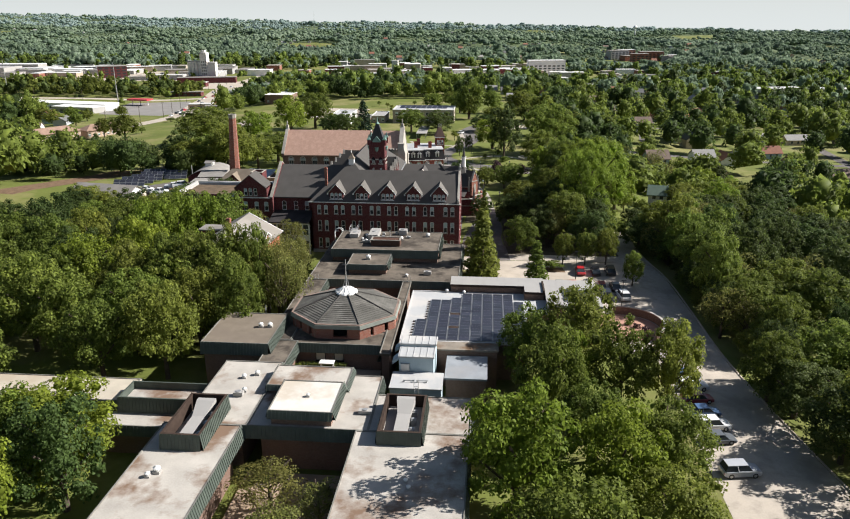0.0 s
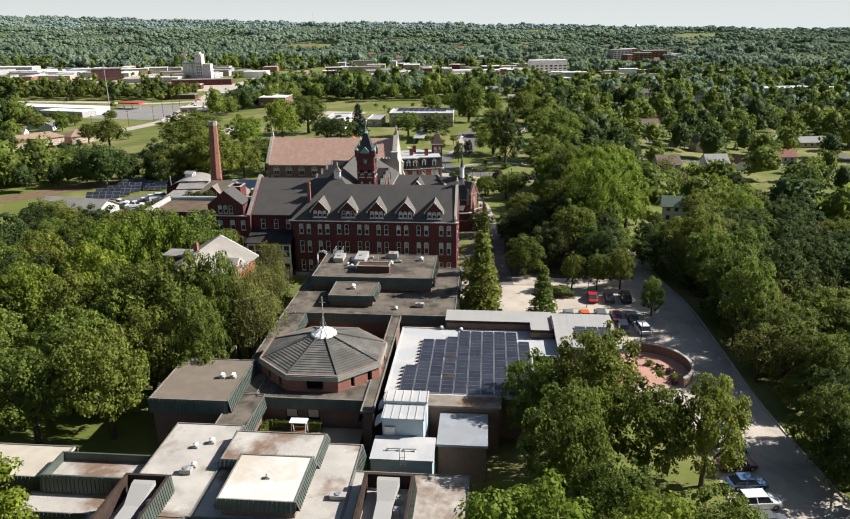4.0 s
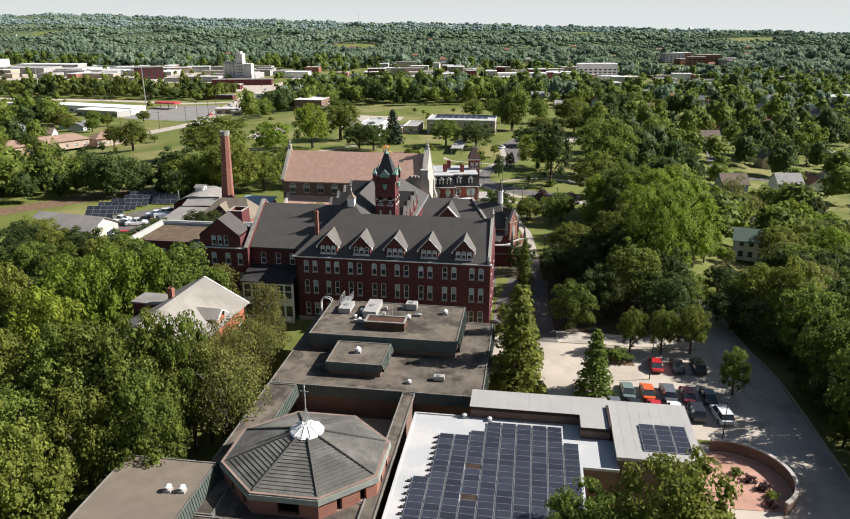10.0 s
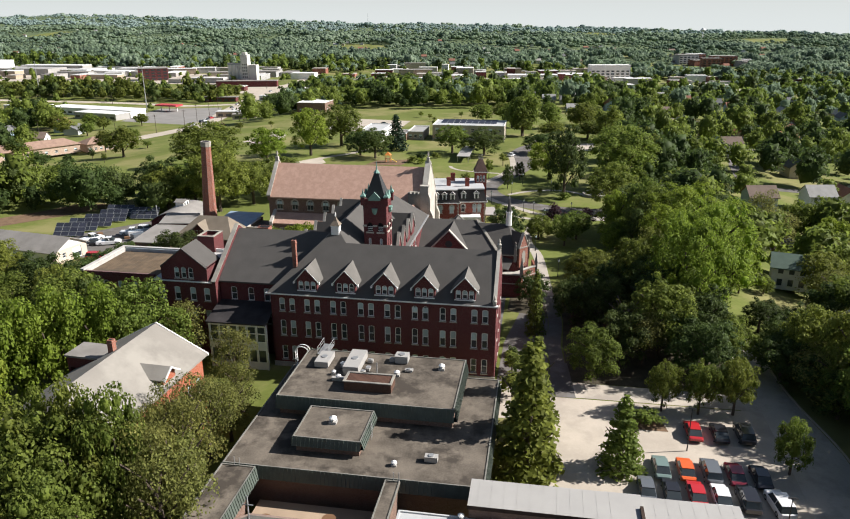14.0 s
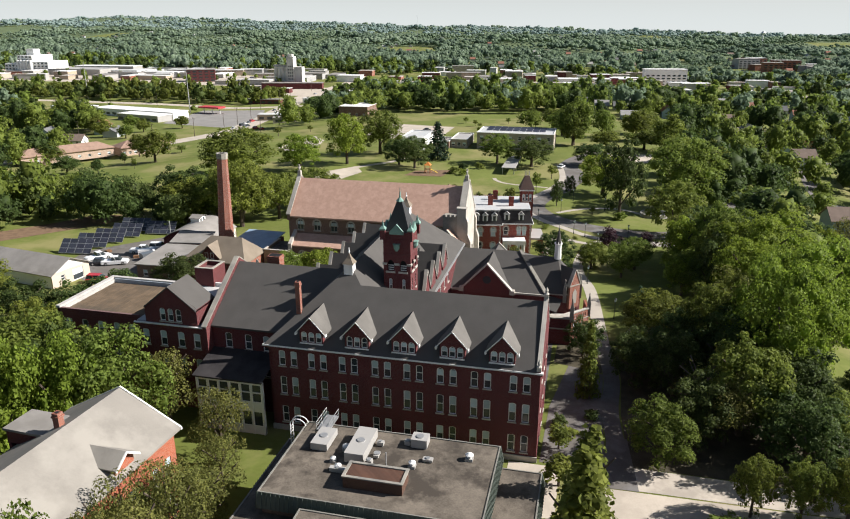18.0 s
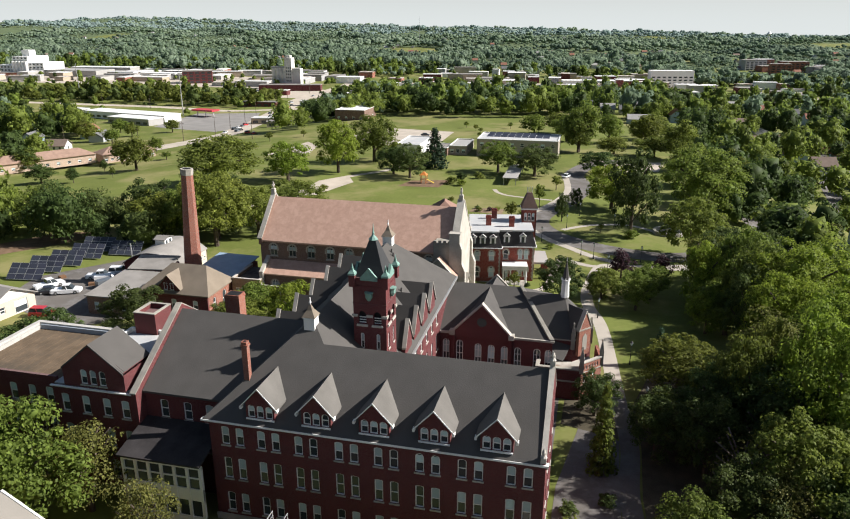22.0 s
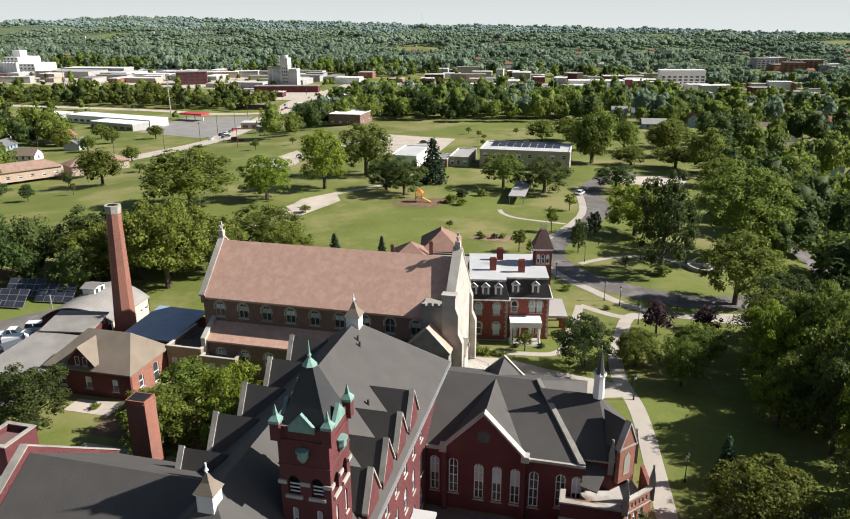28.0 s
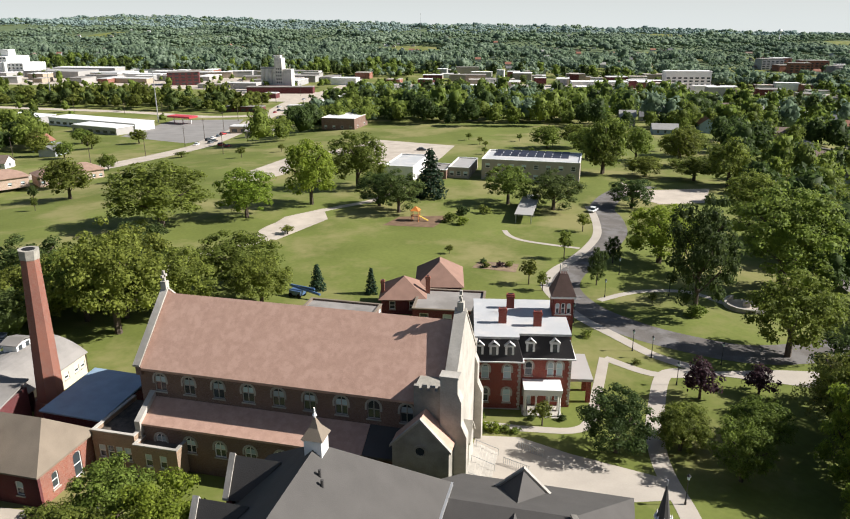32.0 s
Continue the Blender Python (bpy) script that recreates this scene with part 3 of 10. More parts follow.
# the curving north drive
ribbon("road", [(70, 150), (46, 128), (33, 117), (20, 111.5), (8, 114), (-1, 119), (-8, 126), (-12.5, 136), (-12, 146), (-8.5, 157), (-4.5, 170), (-2, 184), (-3, 198), (-5, 211), (0, 232), (10, 246)], 7.5, ASPHALT, 0.024, "grey asphalt drive curving through lawn", "road")
ribbon("pavement", [(11, 103), (4, 107), (-2, 113.5), (-8.5, 121), (-13.5, 130), (-16, 138), (-15, 147), (-11.5, 156), (-8, 168), (-6, 181), (-7, 198), (-9, 211)], 2.2, PATH_M, 0.045, "pale concrete walk along the drive", "path")
drape("parking", [(1, 250), (8, 238), (30, 246), (26, 224), (12, 219), (2, 232)], CONCRETE, 0.05, "pale parking lot beside the drive", "parking")
drape("pavement", [(9, 102), (26, 101), (34, 104), (34, 108), (22, 106)], PATH_M, 0.05, "pale turning apron", "pavement")
drape("parking", [(-330, 600), (-225, 600), (-225, 690), (-380, 690)], CONCRETE, 0.035, "pale lots along the town road", "parking")
# the fields to the north-west
ribbon("road", [(-118, 104), (-104, 118), (-98.5, 128), (-97, 138), (-91, 148), (-88, 154), (-92, 163), (-90, 176), (-84, 190), (-74, 205), (-70, 225)], 3.0, CONCRETE, 0.024, "pale farm track through the lawn", "path")
drape("parking", [(-92, 156), (-85, 155), (-80, 178), (-86, 190), (-93, 178)], CONCRETE, 0.05, "pale gravel turning place", "parking")
drape("parking", [(-139, 232), (-139, 280), (-127, 262), (-122, 240), (-129, 222)], CONCRETE, 0.03, "pale empty car park", "parking")
drape("parking", [(-128, 300), (-118, 345), (-73, 325), (-71, 278), (-86, 262)], CONCRETE, 0.03, "pale empty car park", "parking")
drape("lawn", [(-63, 175), (-49, 176), (-47, 190), (-61, 185)], DIRT, 0.04, "bare sandy playground patch", "ground")
drape("lawn", [(-33, 145), (-23, 144), (-23, 150), (-32, 150)], mat("mulch", (0.28, 0.2, 0.13), 0.95, amount=0.4), 0.04, "mulched garden bed", "planting")
# the service yard to the west
drape("road", [(-84, 38), (-104, 46), (-108, 60), (-99, 78), (-88, 70), (-77, 60), (-74, 46)], ASPHALT, 0.024, "worn asphalt service yard", "yard")
drape("pavement", [(-70, 44), (-57, 44), (-57, 48), (-70, 47)], CONCRETE, 0.03, "pale concrete apron", "pavement")
drape("lawn", [(-63, 40), (-48, 39), (-47, 47), (-63, 47.8)], DIRT, 0.035, "mulched bed before the boiler house", "planting")
drape("pavement", [(-62, 30), (-48.5, 25), (-36, 25), (-36, 34), (-50, 38), (-62, 38)], CONCRETE, 0.03, "pale concrete yard behind the brick wing", "pavement")
drape("lawn", [(-150, 50), (-132, 95), (-118, 98), (-140, 48)], DIRT, 0.03, "bare brown garden strip", "ground")
# streets of the eastern suburb
for pts in ([(46, 33), (60, 36), (90, 40)], [(46, 168), (57, 108), (75, 110), (140, 104), (330, 100)], [(72, 190), (160, 200), (260, 205), (380, 202)], [(75, 110), (90, 236), (118, 360), (138, 520)], [(170, 110), (186, 240), (204, 380), (220, 560)], [(100, 300), (200, 296), (330, 300)], [(40, 420), (130, 415), (240, 420)]):
    ribbon("road", pts, 6.0, ASPHALT, 0.05, "pale suburban street between trees", "road")
# the town's roads
ribbon("road", [(-262, 190), (-240, 232), (-221, 268), (-214, 330), (-222, 365), (-236, 420), (-248, 470), (-258, 520), (-276, 600), (-281, 700), (-292, 800), (-344, 1050), (-380, 1200)], 15, CONCRETE, 0.06, "pale wide town road", "road")
ribbon("road", [(-760, 512), (-462, 505), (-370, 502), (-300, 491), (-256, 505), (-200, 540)], 11, CONCRETE, 0.06, "pale highway across the valley", "road")
drape("parking", [(-300, 388), (-306, 410), (-314, 470), (-262, 478), (-240, 420), (-226, 372), (-232, 352)], mat("pale worn asphalt", (0.27, 0.255, 0.235), 0.92, amount=0.25, scale=0.1, fine=3), 0.035, "grey commercial lots", "parking")
drape("parking", [(-860, 700), (-860, 860), (-480, 850), (-370, 790), (-340, 690), (-480, 690)], CONCRETE, 0.035, "pale yards of the grain works", "parking")
drape("parking", [(-230, 690), (-230, 800), (120, 900), (120, 800)], CONCRETE, 0.035, "pale lots of the town centre", "parking")

# ---- the brick main building ----
def arched(c, w, s, t, r=0.0):
    return (c, w, s, t, r)


main = thing("main_building", (0, 0, 0), "dark red brick four-storey building with charcoal shingle roof and gabled dormers", "building")
ROWS = ((1.2, 3.5), (5.2, 7.7), (9.2, 11.3))
PAIR_X = (-31.5, -27.6, -23.6, -19.4, -15.4, -11.3, -7.2, -2.6)


def main_front():
    p, q = (-34.0, 0.4), (-0.3, 0.4)
    holes = []
    for x in PAIR_X:
        for dx in (-0.78, 0.78):
            for k, (s, t) in enumerate(ROWS):
                holes.append((x + dx - p[0], 0.88, s, t, (0.45 if x == -11.3 else 0.2) if k == 2 else 0.12))
    wall_win("wall", p, q, 0, 11.9, holes, BRICK, main)
    bm = bmesh.new()
    box(bm, -34.5, -0.1, 0.0, 0.39, 11.7, 11.978)
    part("frieze", bm, BRICK, main)
    bm = bmesh.new()
    box(bm, -34.55, 0.0, -0.18, 0.39, 11.98, 12.17)
    part("cornice", bm, WHITE, main, "white wooden eaves cornice")
    bm = bmesh.new()
    box(bm, -34.1, -0.2, 0.26, 0.39, 0, 0.75)
    part("plinth", bm, STONE, main, "pale stone plinth")
    wall_win("wall", (-0.3, 0.75), (-0.3, 13.9), 0, 11.9, [(c, 1.0, s, t, 0.15) for c in (3, 6.5, 10) for s, t in ROWS], BRICK, main)
    wall("wall", (-0.65, 14.2), (-17.8, 14.2), 0, 11.9, [], BRICK, main)
    wall("wall", (-34.0, 14.2), (-34.0, 0.4), 0, 11.9, [], BRICK, main)
    # roof: two slopes, with a stone-coped brick gable at the east end
    bm = bmesh.new()
    e, rz = 12.2, 18.1
    s = (rz - e) / 7.4
    slab(bm, [(-34.4, -0.1, e), (-0.75, -0.1, e), (-0.75, 7.3, rz), (-27.97, 7.3, rz)], 0.25)
    slab(bm, [(-0.75, 14.7, e), (-20, 14.7, e), (-24, 7.3, rz), (-0.75, 7.3, rz)], 0.25)
    part("roof", bm, SHINGLE, main)
    bm = bmesh.new()
    for x0, x1 in ((-0.74, -0.3),):
        a = [bm.verts.new((x0, y, z)) for y, z in ((0.0, 11.9), (14.6, 11.9), (14.6, 12.3), (7.3, 18.4), (0.0, 12.3))]
        b = [bm.verts.new((x1, y, z)) for y, z in ((0.0, 11.9), (14.6, 11.9), (14.6, 12.3), (7.3, 18.4), (0.0, 12.3))]
        bm.faces.new(a[::-1])
        bm.faces.new(b)
        for i in range(5):
            bm.faces.new((a[i], a[(i + 1) % 5], b[(i + 1) % 5], b[i]))
    part("gable", bm, BRICK, main)
    bm = bmesh.new()
    for ya, yb in ((0.0, 7.3), (14.6, 7.3)):
        slab(bm, [(-0.78, ya, 12.42), (-0.24, ya, 12.42), (-0.24, yb, 18.52), (-0.78, yb, 18.52)][:: 1 if ya < yb else -1], 0.14)
    part("coping", bm, STONE, main, "pale stone gable coping")
    for y, z in ((0.2, 12.3), (7.3, 18.5)):
        bm = bmesh.new()
        box(bm, -0.76, -0.26, y - 0.25, y + 0.25, z, z + 0.55)
        cone(bm, (-0.51, y), 0.34, 0.12, z + 0.55, z + 0.8, 8)
        cone(bm, (-0.51, y), 0.18, 0.2, z + 0.8, z + 1.05, 8)
        cone(bm, (-0.51, y), 0.2, 0.0, z + 1.05, z + 1.5, 8)
        part("finial", bm, STONE, main, "carved pale stone finial")


main_front()


# paler copy of the main shingles, sunlight put into the colour
SHINGLE_LIT = mat("weathered grey dormer shingles", (0.15, 0.14, 0.125), 0.85, amount=0.3, scale=0.4, fine=9, bump=0.25)


def front_dormer(x):
    """A wall dormer with three arched windows, white barge boards and a steep roof in sunlit-pale shingles."""
    w, z0, zg, zp, y0 = 3.9, 12.28, 14.55, 16.25, 0.35
    p, q = (x - 1.5, y0), (x + 1.5, y0)
    run = q[0] - p[0]
    d = tagged(new("dormer"), "brick gabled dormer with three arched windows")
    d.parent = main
    wall_win("front", p, q, z0, 14.4, [(run / 2 + k * 0.94, 0.78, z0 + 0.5, 14.2, 0.36) for k in (-1, 0, 1)], BRICK, d, 0.25, hood=None, sill=False)
    bm = bmesh.new()
    box(bm, x - 1.5, x + 1.5, y0 - 0.14, y0 - 0.003, z0 + 0.34, z0 + 0.49)
    part("sill", bm, WHITE, d, "long white dormer sill")
    bm = bmesh.new()
    for y in (y0, y0 + 0.25):
        pts = [(p[0], y, 14.401), (q[0], y, 14.401), (x, y, zp - 0.2)]
        face(bm, pts if y == y0 else pts[::-1])
    for side in (p[0], q[0]):
        box(bm, side - 0.01, side + 0.01, y0, y0 + 2.6, z0, 14.38)
    part("gable", bm, BRICK, d)
    sl = (zp - zg + 0.45) / (w / 2)
    back = 4.85
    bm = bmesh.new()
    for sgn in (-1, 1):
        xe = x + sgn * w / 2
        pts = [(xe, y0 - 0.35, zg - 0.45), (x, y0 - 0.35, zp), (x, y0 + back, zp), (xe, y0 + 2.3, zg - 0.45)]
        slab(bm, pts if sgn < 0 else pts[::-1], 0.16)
    part("roof", bm, SHINGLE_LIT, d)
    bm = bmesh.new()
    for sgn in (-1, 1):
        xe = x + sgn * (w / 2 + 0.06)
        pts = [(xe, y0 - 0.42, zg - 0.47), (x, y0 - 0.42, zp + 0.04), (x, y0 - 0.36, zp + 0.04), (xe, y0 - 0.36, zg - 0.47)]
        slab(bm, pts[::-1] if sgn > 0 else pts, 0.15)
    part("barge_board", bm, WHITE, d)
    parts_each("bracket", [(x + g * (w / 2 - 0.05) - 0.1, x + g * (w / 2 - 0.05) + 0.1, y0 - 0.4, y0 + 0.1, zg - 0.72, zg - 0.42) for g in (-1, 1)], WHITE, d)


for x in (-28.2, -22.35, -16.5, -10.65, -4.8):
    front_dormer(x)


RUSTY_V = mat("dull lead pipe", (0.07, 0.065, 0.06), 0.7, amount=0.3)


# the long spine behind, with its hipped ends
def spine():
    xr, x0, x1, y0, y1, e, rz = -26.0, -34.4, -17.4, -0.1, 46.5, 12.2, 19.9
    bm = bmesh.new()
    a, b = (xr, 9.56, rz), (xr, 38.4, rz)
    c, d = (-27.97, 7.3, 18.1), (-23.99, 7.3, 18.1)
    slab(bm, [d, (x1, 7.3, e), (x1, y1, e), b, a], 0.25)
    slab(bm, [(x0, y1, e), (x0, y0, e), c, a, b], 0.25)
    slab(bm, [c, d, a], 0.25)
    slab(bm, [(x1, y1, e), (x0, y1, e), b], 0.25)
    part("roof", bm, SHINGLE, main, "charcoal shingle hipped roof of the rear wing")
    wall_win("wall", (-18.0, 14.5), (-18.0, 46.2), -1, 11.9, [(c, 1.0, s, t, 0.3) for c in (5, 8, 11, 14, 17, 20) for s, t in ROWS], BRICK, main, 0.35)
    wall("wall", (-18.4, 46.2), (-34.0, 46.2), -1, 11.9, [], BRICK, main)
    wall("wall", (-34.0, 46.2), (-34.0, 14.2), -1, 11.9, [], BRICK, main)
    bm = bmesh.new()
    box(bm, -17.9, -17.35, 17, 46.4, 11.95, 12.3)
    part("gutter", bm, STEEL, main, "pale metal eaves gutter")


spine()
for vx, vy in ((-24.9, 36.0), (-24.5, 35.4), (-21.6, 29.0)):
    bm = bmesh.new()
    vz = 19.9 - (vx + 26) * 0.895
    rod(bm, (vx, vy, vz - 0.2), (vx, vy, vz + 0.55), 0.12, 8)
    part("roof_vent", bm, RUSTY_V, main, "short dark roof vent pipe")


def cupola(x, y, z, s=1.0, label="", roof=SHINGLE_B):
    c = tagged(new("cupola"), label)
    c.parent = main
    bm = bmesh.new()
    box(bm, x - 0.75 * s, x + 0.75 * s, y - 0.75 * s, y + 0.75 * s, z - 1.2, z + 0.7 * s)
    box(bm, x - 0.85 * s, x + 0.85 * s, y - 0.85 * s, y + 0.85 * s, z + 0.7 * s, z + 0.85 * s)
    part("louvre_box", bm, WHITE, c)
    bm = bmesh.new()
    cone(bm, (x, y), 1.35 * s, 0.55 * s, z + 0.85 * s, z + 1.7 * s, 4, math.pi / 4)
    cone(bm, (x, y), 0.55 * s, 0.1 * s, z + 1.7 * s, z + 2.5 * s, 4, math.pi / 4)
    part("roof", bm, roof, c)
    bm = bmesh.new()
    rod(bm, (x, y, z + 2.4 * s), (x, y, z + 3.4 * s), 0.07)
    cone(bm, (x, y), 0.2 * s, 0.05, z + 2.7 * s, z + 3.0 * s, 8)
    part("finial", bm, WHITE, c)


cupola(-26.0, 9.0, 19.75, 0.8, "white louvred cupola with brown shingle cap and finial")
cupola(-26.0, 38.2, 19.95, 0.9, "white louvred cupola with copper-brown cap")


def side_dormer(y, east=True):
    """A wall dormer on a flank of the rear wing."""
    d = tagged(new("dormer"), "red brick gabled side dormer")
    d.parent = main
    s = 1 if east else -1
    xf = -17.95 if east else -34.1
    w, z0, ze, zp = 3.4, 12.0, 14.0, 16.6
    bm = bmesh.new()
    pts = [(xf, y - w / 2 + 0.2, z0), (xf, y + w / 2 - 0.2, z0), (xf, y + w / 2 - 0.2, ze), (xf, y, zp - 0.1), (xf, y - w / 2 + 0.2, ze)]
    bk = [(p[0] - 0.5 * s, p[1], p[2]) for p in pts]
    face(bm, pts if east else pts[::-1])
    face(bm, bk[::-1] if east else bk)
    for i in range(5):
        j = (i + 1) % 5
        face(bm, [pts[i], bk[i], bk[j], pts[j]])
    part("gable", bm, BRICK, d)
    bm = bmesh.new()
    for sg in (-1, 1):
        ye = y + sg * w / 2
        q = [(xf + 0.1 * s, ye, ze - 0.3), (xf + 0.1 * s, y, zp), (xf - 4.3 * s, y, zp), (xf - 1.6 * s, ye, ze - 0.3)]
        slab(bm, q if (sg > 0) == east else q[::-1], 0.15)
    part("roof", bm, SHINGLE, d)
    bm = bmesh.new()
    for sg in (-1, 1):
        ye = y + sg * (w / 2 + 0.08)
        q = [(xf + 0.15 * s, ye, ze - 0.25), (xf + 0.15 * s, y, zp + 0.2), (xf - 0.35 * s, y, zp + 0.2), (xf - 0.35 * s, ye, ze - 0.25)]
        slab(bm, q if (sg > 0) == east else q[::-1], 0.22)
    part("coping", bm, STONE, d)
    for k in (-0.6, 0.6):
        window((xf + 0.08 * s, y - 3), (xf + 0.08 * s, y + 3), (3 + k if east else 3 + k, 0.7, 12.4, 14.6, 0.3), d, sill=False) if east else None


for y in (18.8, 23.0, 27.2, 31.4):
    side_dormer(y)
for y in (18, 23.5, 29, 34.5, 40):
    side_dormer(y, False)


# the clock-less bell tower
def tower():
    t = tagged(new("tower"), "square red brick bell tower with verdigris turrets")
    t.parent = main
    x0, x1, y0, y1, zt = -22.3, -18.6, 12.0, 15.8, 24.0
    xm, ym = (x0 + x1) / 2, (y0 + y1) / 2
    hs = [(0.95, 0.45, 15.7, 17.6, 0.22), (2.75, 0.45, 15.7, 17.6, 0.22), (1.0, 0.9, 18.7, 20.2, 0.6), (2.7, 0.9, 18.7, 20.2, 0.6)]
    for p, q in (((x0, y0), (x1, y0)), ((x1, y0 + 0.4), (x1, y1 - 0.4)), ((x1, y1), (x0, y1)), ((x0, y1 - 0.4), (x0, y0 + 0.4))):
        hk = [(h[0] - (0.4 if p[0] == q[0] else 0), *h[1:]) for h in hs]
        wall("wall", p, q, 10, zt, hk, BRICK, t, 0.4)
        for h in hk[:2]:
            window(p, q, h, t, "sash")
    bm = bmesh.new()
    box(bm, x0 + 0.45, x1 - 0.45, y0 + 0.45, y1 - 0.45, 14, 21.5)
    part("belfry_core", bm, DARK, t)
    for z, h, o in ((20.98, 0.1, 0.05), (22.95, 0.14, 0.07)):
        parts_each("string_course", [(x0 - o, x1 + o, y0 - o, y0 - 0.003, z, z + h), (x0 - o, x1 + o, y1 + 0.003, y1 + o, z, z + h), (x0 - o, x0 - 0.003, y0, y1, z, z + h), (x1 + 0.003, x1 + o, y0, y1, z, z + h)], BRICK, t, "pale stone band")
    parts_each("belfry_sill", [(x0 + s - 0.62, x0 + s + 0.62, y0 - 0.16, y0 - 0.003, 18.42, 18.66) for s in (1.0, 2.7)], STONE, t)
    parts_each("belfry_sill", [(x1 + 0.003, x1 + 0.16, y0 + s - 0.62, y0 + s + 0.62, 18.42, 18.66) for s in (1.0, 2.7)], STONE, t)
    parts_each("impost", [(a, b, y0 - 0.13, y0 - 0.003, 19.5, 19.78) for a, b in ((x0 - 0.13, x0 + 0.5), (x0 + 1.5, x0 + 2.2), (x1 - 0.5, x1 + 0.13))], STONE, t, "pale stone impost")
    parts_each("impost", [(x1 + 0.003, x1 + 0.13, a, b, 19.5, 19.78) for a, b in ((y0 - 0.002, y0 + 0.5), (y0 + 1.5, y0 + 2.2), (y1 - 0.5, y1 + 0.13))], STONE, t, "pale stone impost")
    parts_each("louvre", [(x0 + c - 0.4, x0 + c + 0.4, y0 + 0.2, y0 + 0.26, 18.75 + 0.3 * k, 18.85 + 0.3 * k) for c in (1.0, 2.7) for k in range(3)], WHITE, t, "weathered white louvre slat")
    for cx in (x0, x1):
        for cy in (y0, y1):
            bm = bmesh.new()
            box(bm, cx - 0.33, cx + 0.33, cy - 0.33, cy + 0.33, 23.0, zt + 0.45)
            part("pier", bm, BRICK, t)
            bm = bmesh.new()
            cone(bm, (cx, cy), 0.55, 0.55, zt + 0.3, zt + 0.5, 4, math.pi / 4)
            cone(bm, (cx, cy), 0.55, 0.2, zt + 0.5, zt + 0.85, 4, math.pi / 4)
            cone(bm, (cx, cy), 0.2, 0.02, zt + 0.85, zt + 1.6, 4, math.pi / 4)
            part("pinnacle", bm, COPPER, t, "verdigris copper pinnacle")
    for k, (cx, cy) in enumerate(((xm, y0), (x1, ym), (xm, y1), (x0, ym))):
        bm = bmesh.new()
        wx, wy = (0.95, 0.14) if k % 2 == 0 else (0.14, 0.95)
        a = [(cx - wx, cy - wy, zt - 0.4), (cx + wx, cy - wy, zt - 0.4), (cx + wx, cy + wy, zt - 0.4), (cx - wx, cy + wy, zt - 0.4)]
        box(bm, cx - wx, cx + wx, cy - wy, cy + wy, zt - 0.25, zt + 0.1)
        if k % 2 == 0:
            top = [(cx, cy - wy, zt + 1.15), (cx, cy + wy, zt + 1.15)]
            lo = [(cx - wx, cy - wy, zt + 0.1), (cx + wx, cy - wy, zt + 0.1), (cx + wx, cy + wy, zt + 0.1), (cx - wx, cy + wy, zt + 0.1)]
            face(bm, [lo[0], lo[1], top[0]]); face(bm, [lo[2], lo[3], top[1]]); face(bm, [lo[1], lo[2], top[1], top[0]]); face(bm, [lo[3], lo[0], top[0], top[1]])
        else:
            top = [(cx - wx, cy, zt + 1.15), (cx + wx, cy, zt + 1.15)]
            lo = [(cx - wx, cy - wy, zt + 0.1), (cx + wx, cy - wy, zt + 0.1), (cx + wx, cy + wy, zt + 0.1), (cx - wx, cy + wy, zt + 0.1)]
            face(bm, [lo[3], lo[0], top[0]]); face(bm, [lo[1], lo[2], top[1]]); face(bm, [lo[0], lo[1], top[1], top[0]]); face(bm, [lo[2], lo[3], top[0], top[1]])
        part("gablet", bm, COPPER, t, "verdigris copper gablet")
        bm = bmesh.new()
        nx, ny = ((0, -1), (1, 0), (0, 1), (-1, 0))[k]
        cone(bm, (cx + nx * 0.15, cy + ny * 0.15), 0.15, 0.4, 21.5, 21.9, 8)
        cone(bm, (cx + nx * 0.15, cy + ny * 0.15), 0.4, 0.4, 21.9, 22.4, 8)
        cone(bm, (cx + nx * 0.15, cy + ny * 0.15), 0.5, 0.5, 22.4, 22.5, 8)
        part("oriel", bm, COPPER, t, "small green copper bracket oriel")
    bm = bmesh.new()
    for z0_, z1_, r0, r1 in ((zt - 0.2, zt + 1.2, 2.55, 1.75), (zt + 1.2, zt + 3.9, 1.75, 0.45)):
        cone(bm, (xm, ym), r0, r1, z0_, z1_, 4, math.pi / 4)
    part("roof", bm, SLATE_D, t, "steep dark pyramidal slate roof")
    bm = bmesh.new()
    cone(bm, (xm, ym), 0.55, 0.12, zt + 3.8, zt + 4.3, 8)
    cone(bm, (xm, ym), 0.14, 0.02, zt + 4.2, zt + 5.6, 6)
    cone(bm, (xm, ym), 0.16, 0.04, zt + 4.5, zt + 4.75, 8)
    part("cross", bm, COPPER, t, "green copper cross finial")


tower()


def chimney_stack(x0, x1, y0, y1, z0, z1, parent=None, label="slim red brick chimney stack", m=None):
    bm = bmesh.new()
    box(bm, x0, x1, y0, y1, z0, z1 - 0.5)
    box(bm, x0 - 0.08, x1 + 0.08, y0 - 0.08, y1 + 0.08, z1 - 0.5, z1 - 0.3)
    box(bm, x0, x1, y0, y1, z1 - 0.3, z1)
    o = part("chimney", bm, m or BRICK_L, parent, label)
    bm = bmesh.new()
    box(bm, x0 + 0.15, x1 - 0.15, y0 + 0.15, y1 - 0.15, z1 - 0.05, z1 + 0.02)
    part("flue", bm, DARK, o)
    return o


chimney_stack(-31.35, -30.75, 3.45, 4.05, 14.4, 19.3, main)


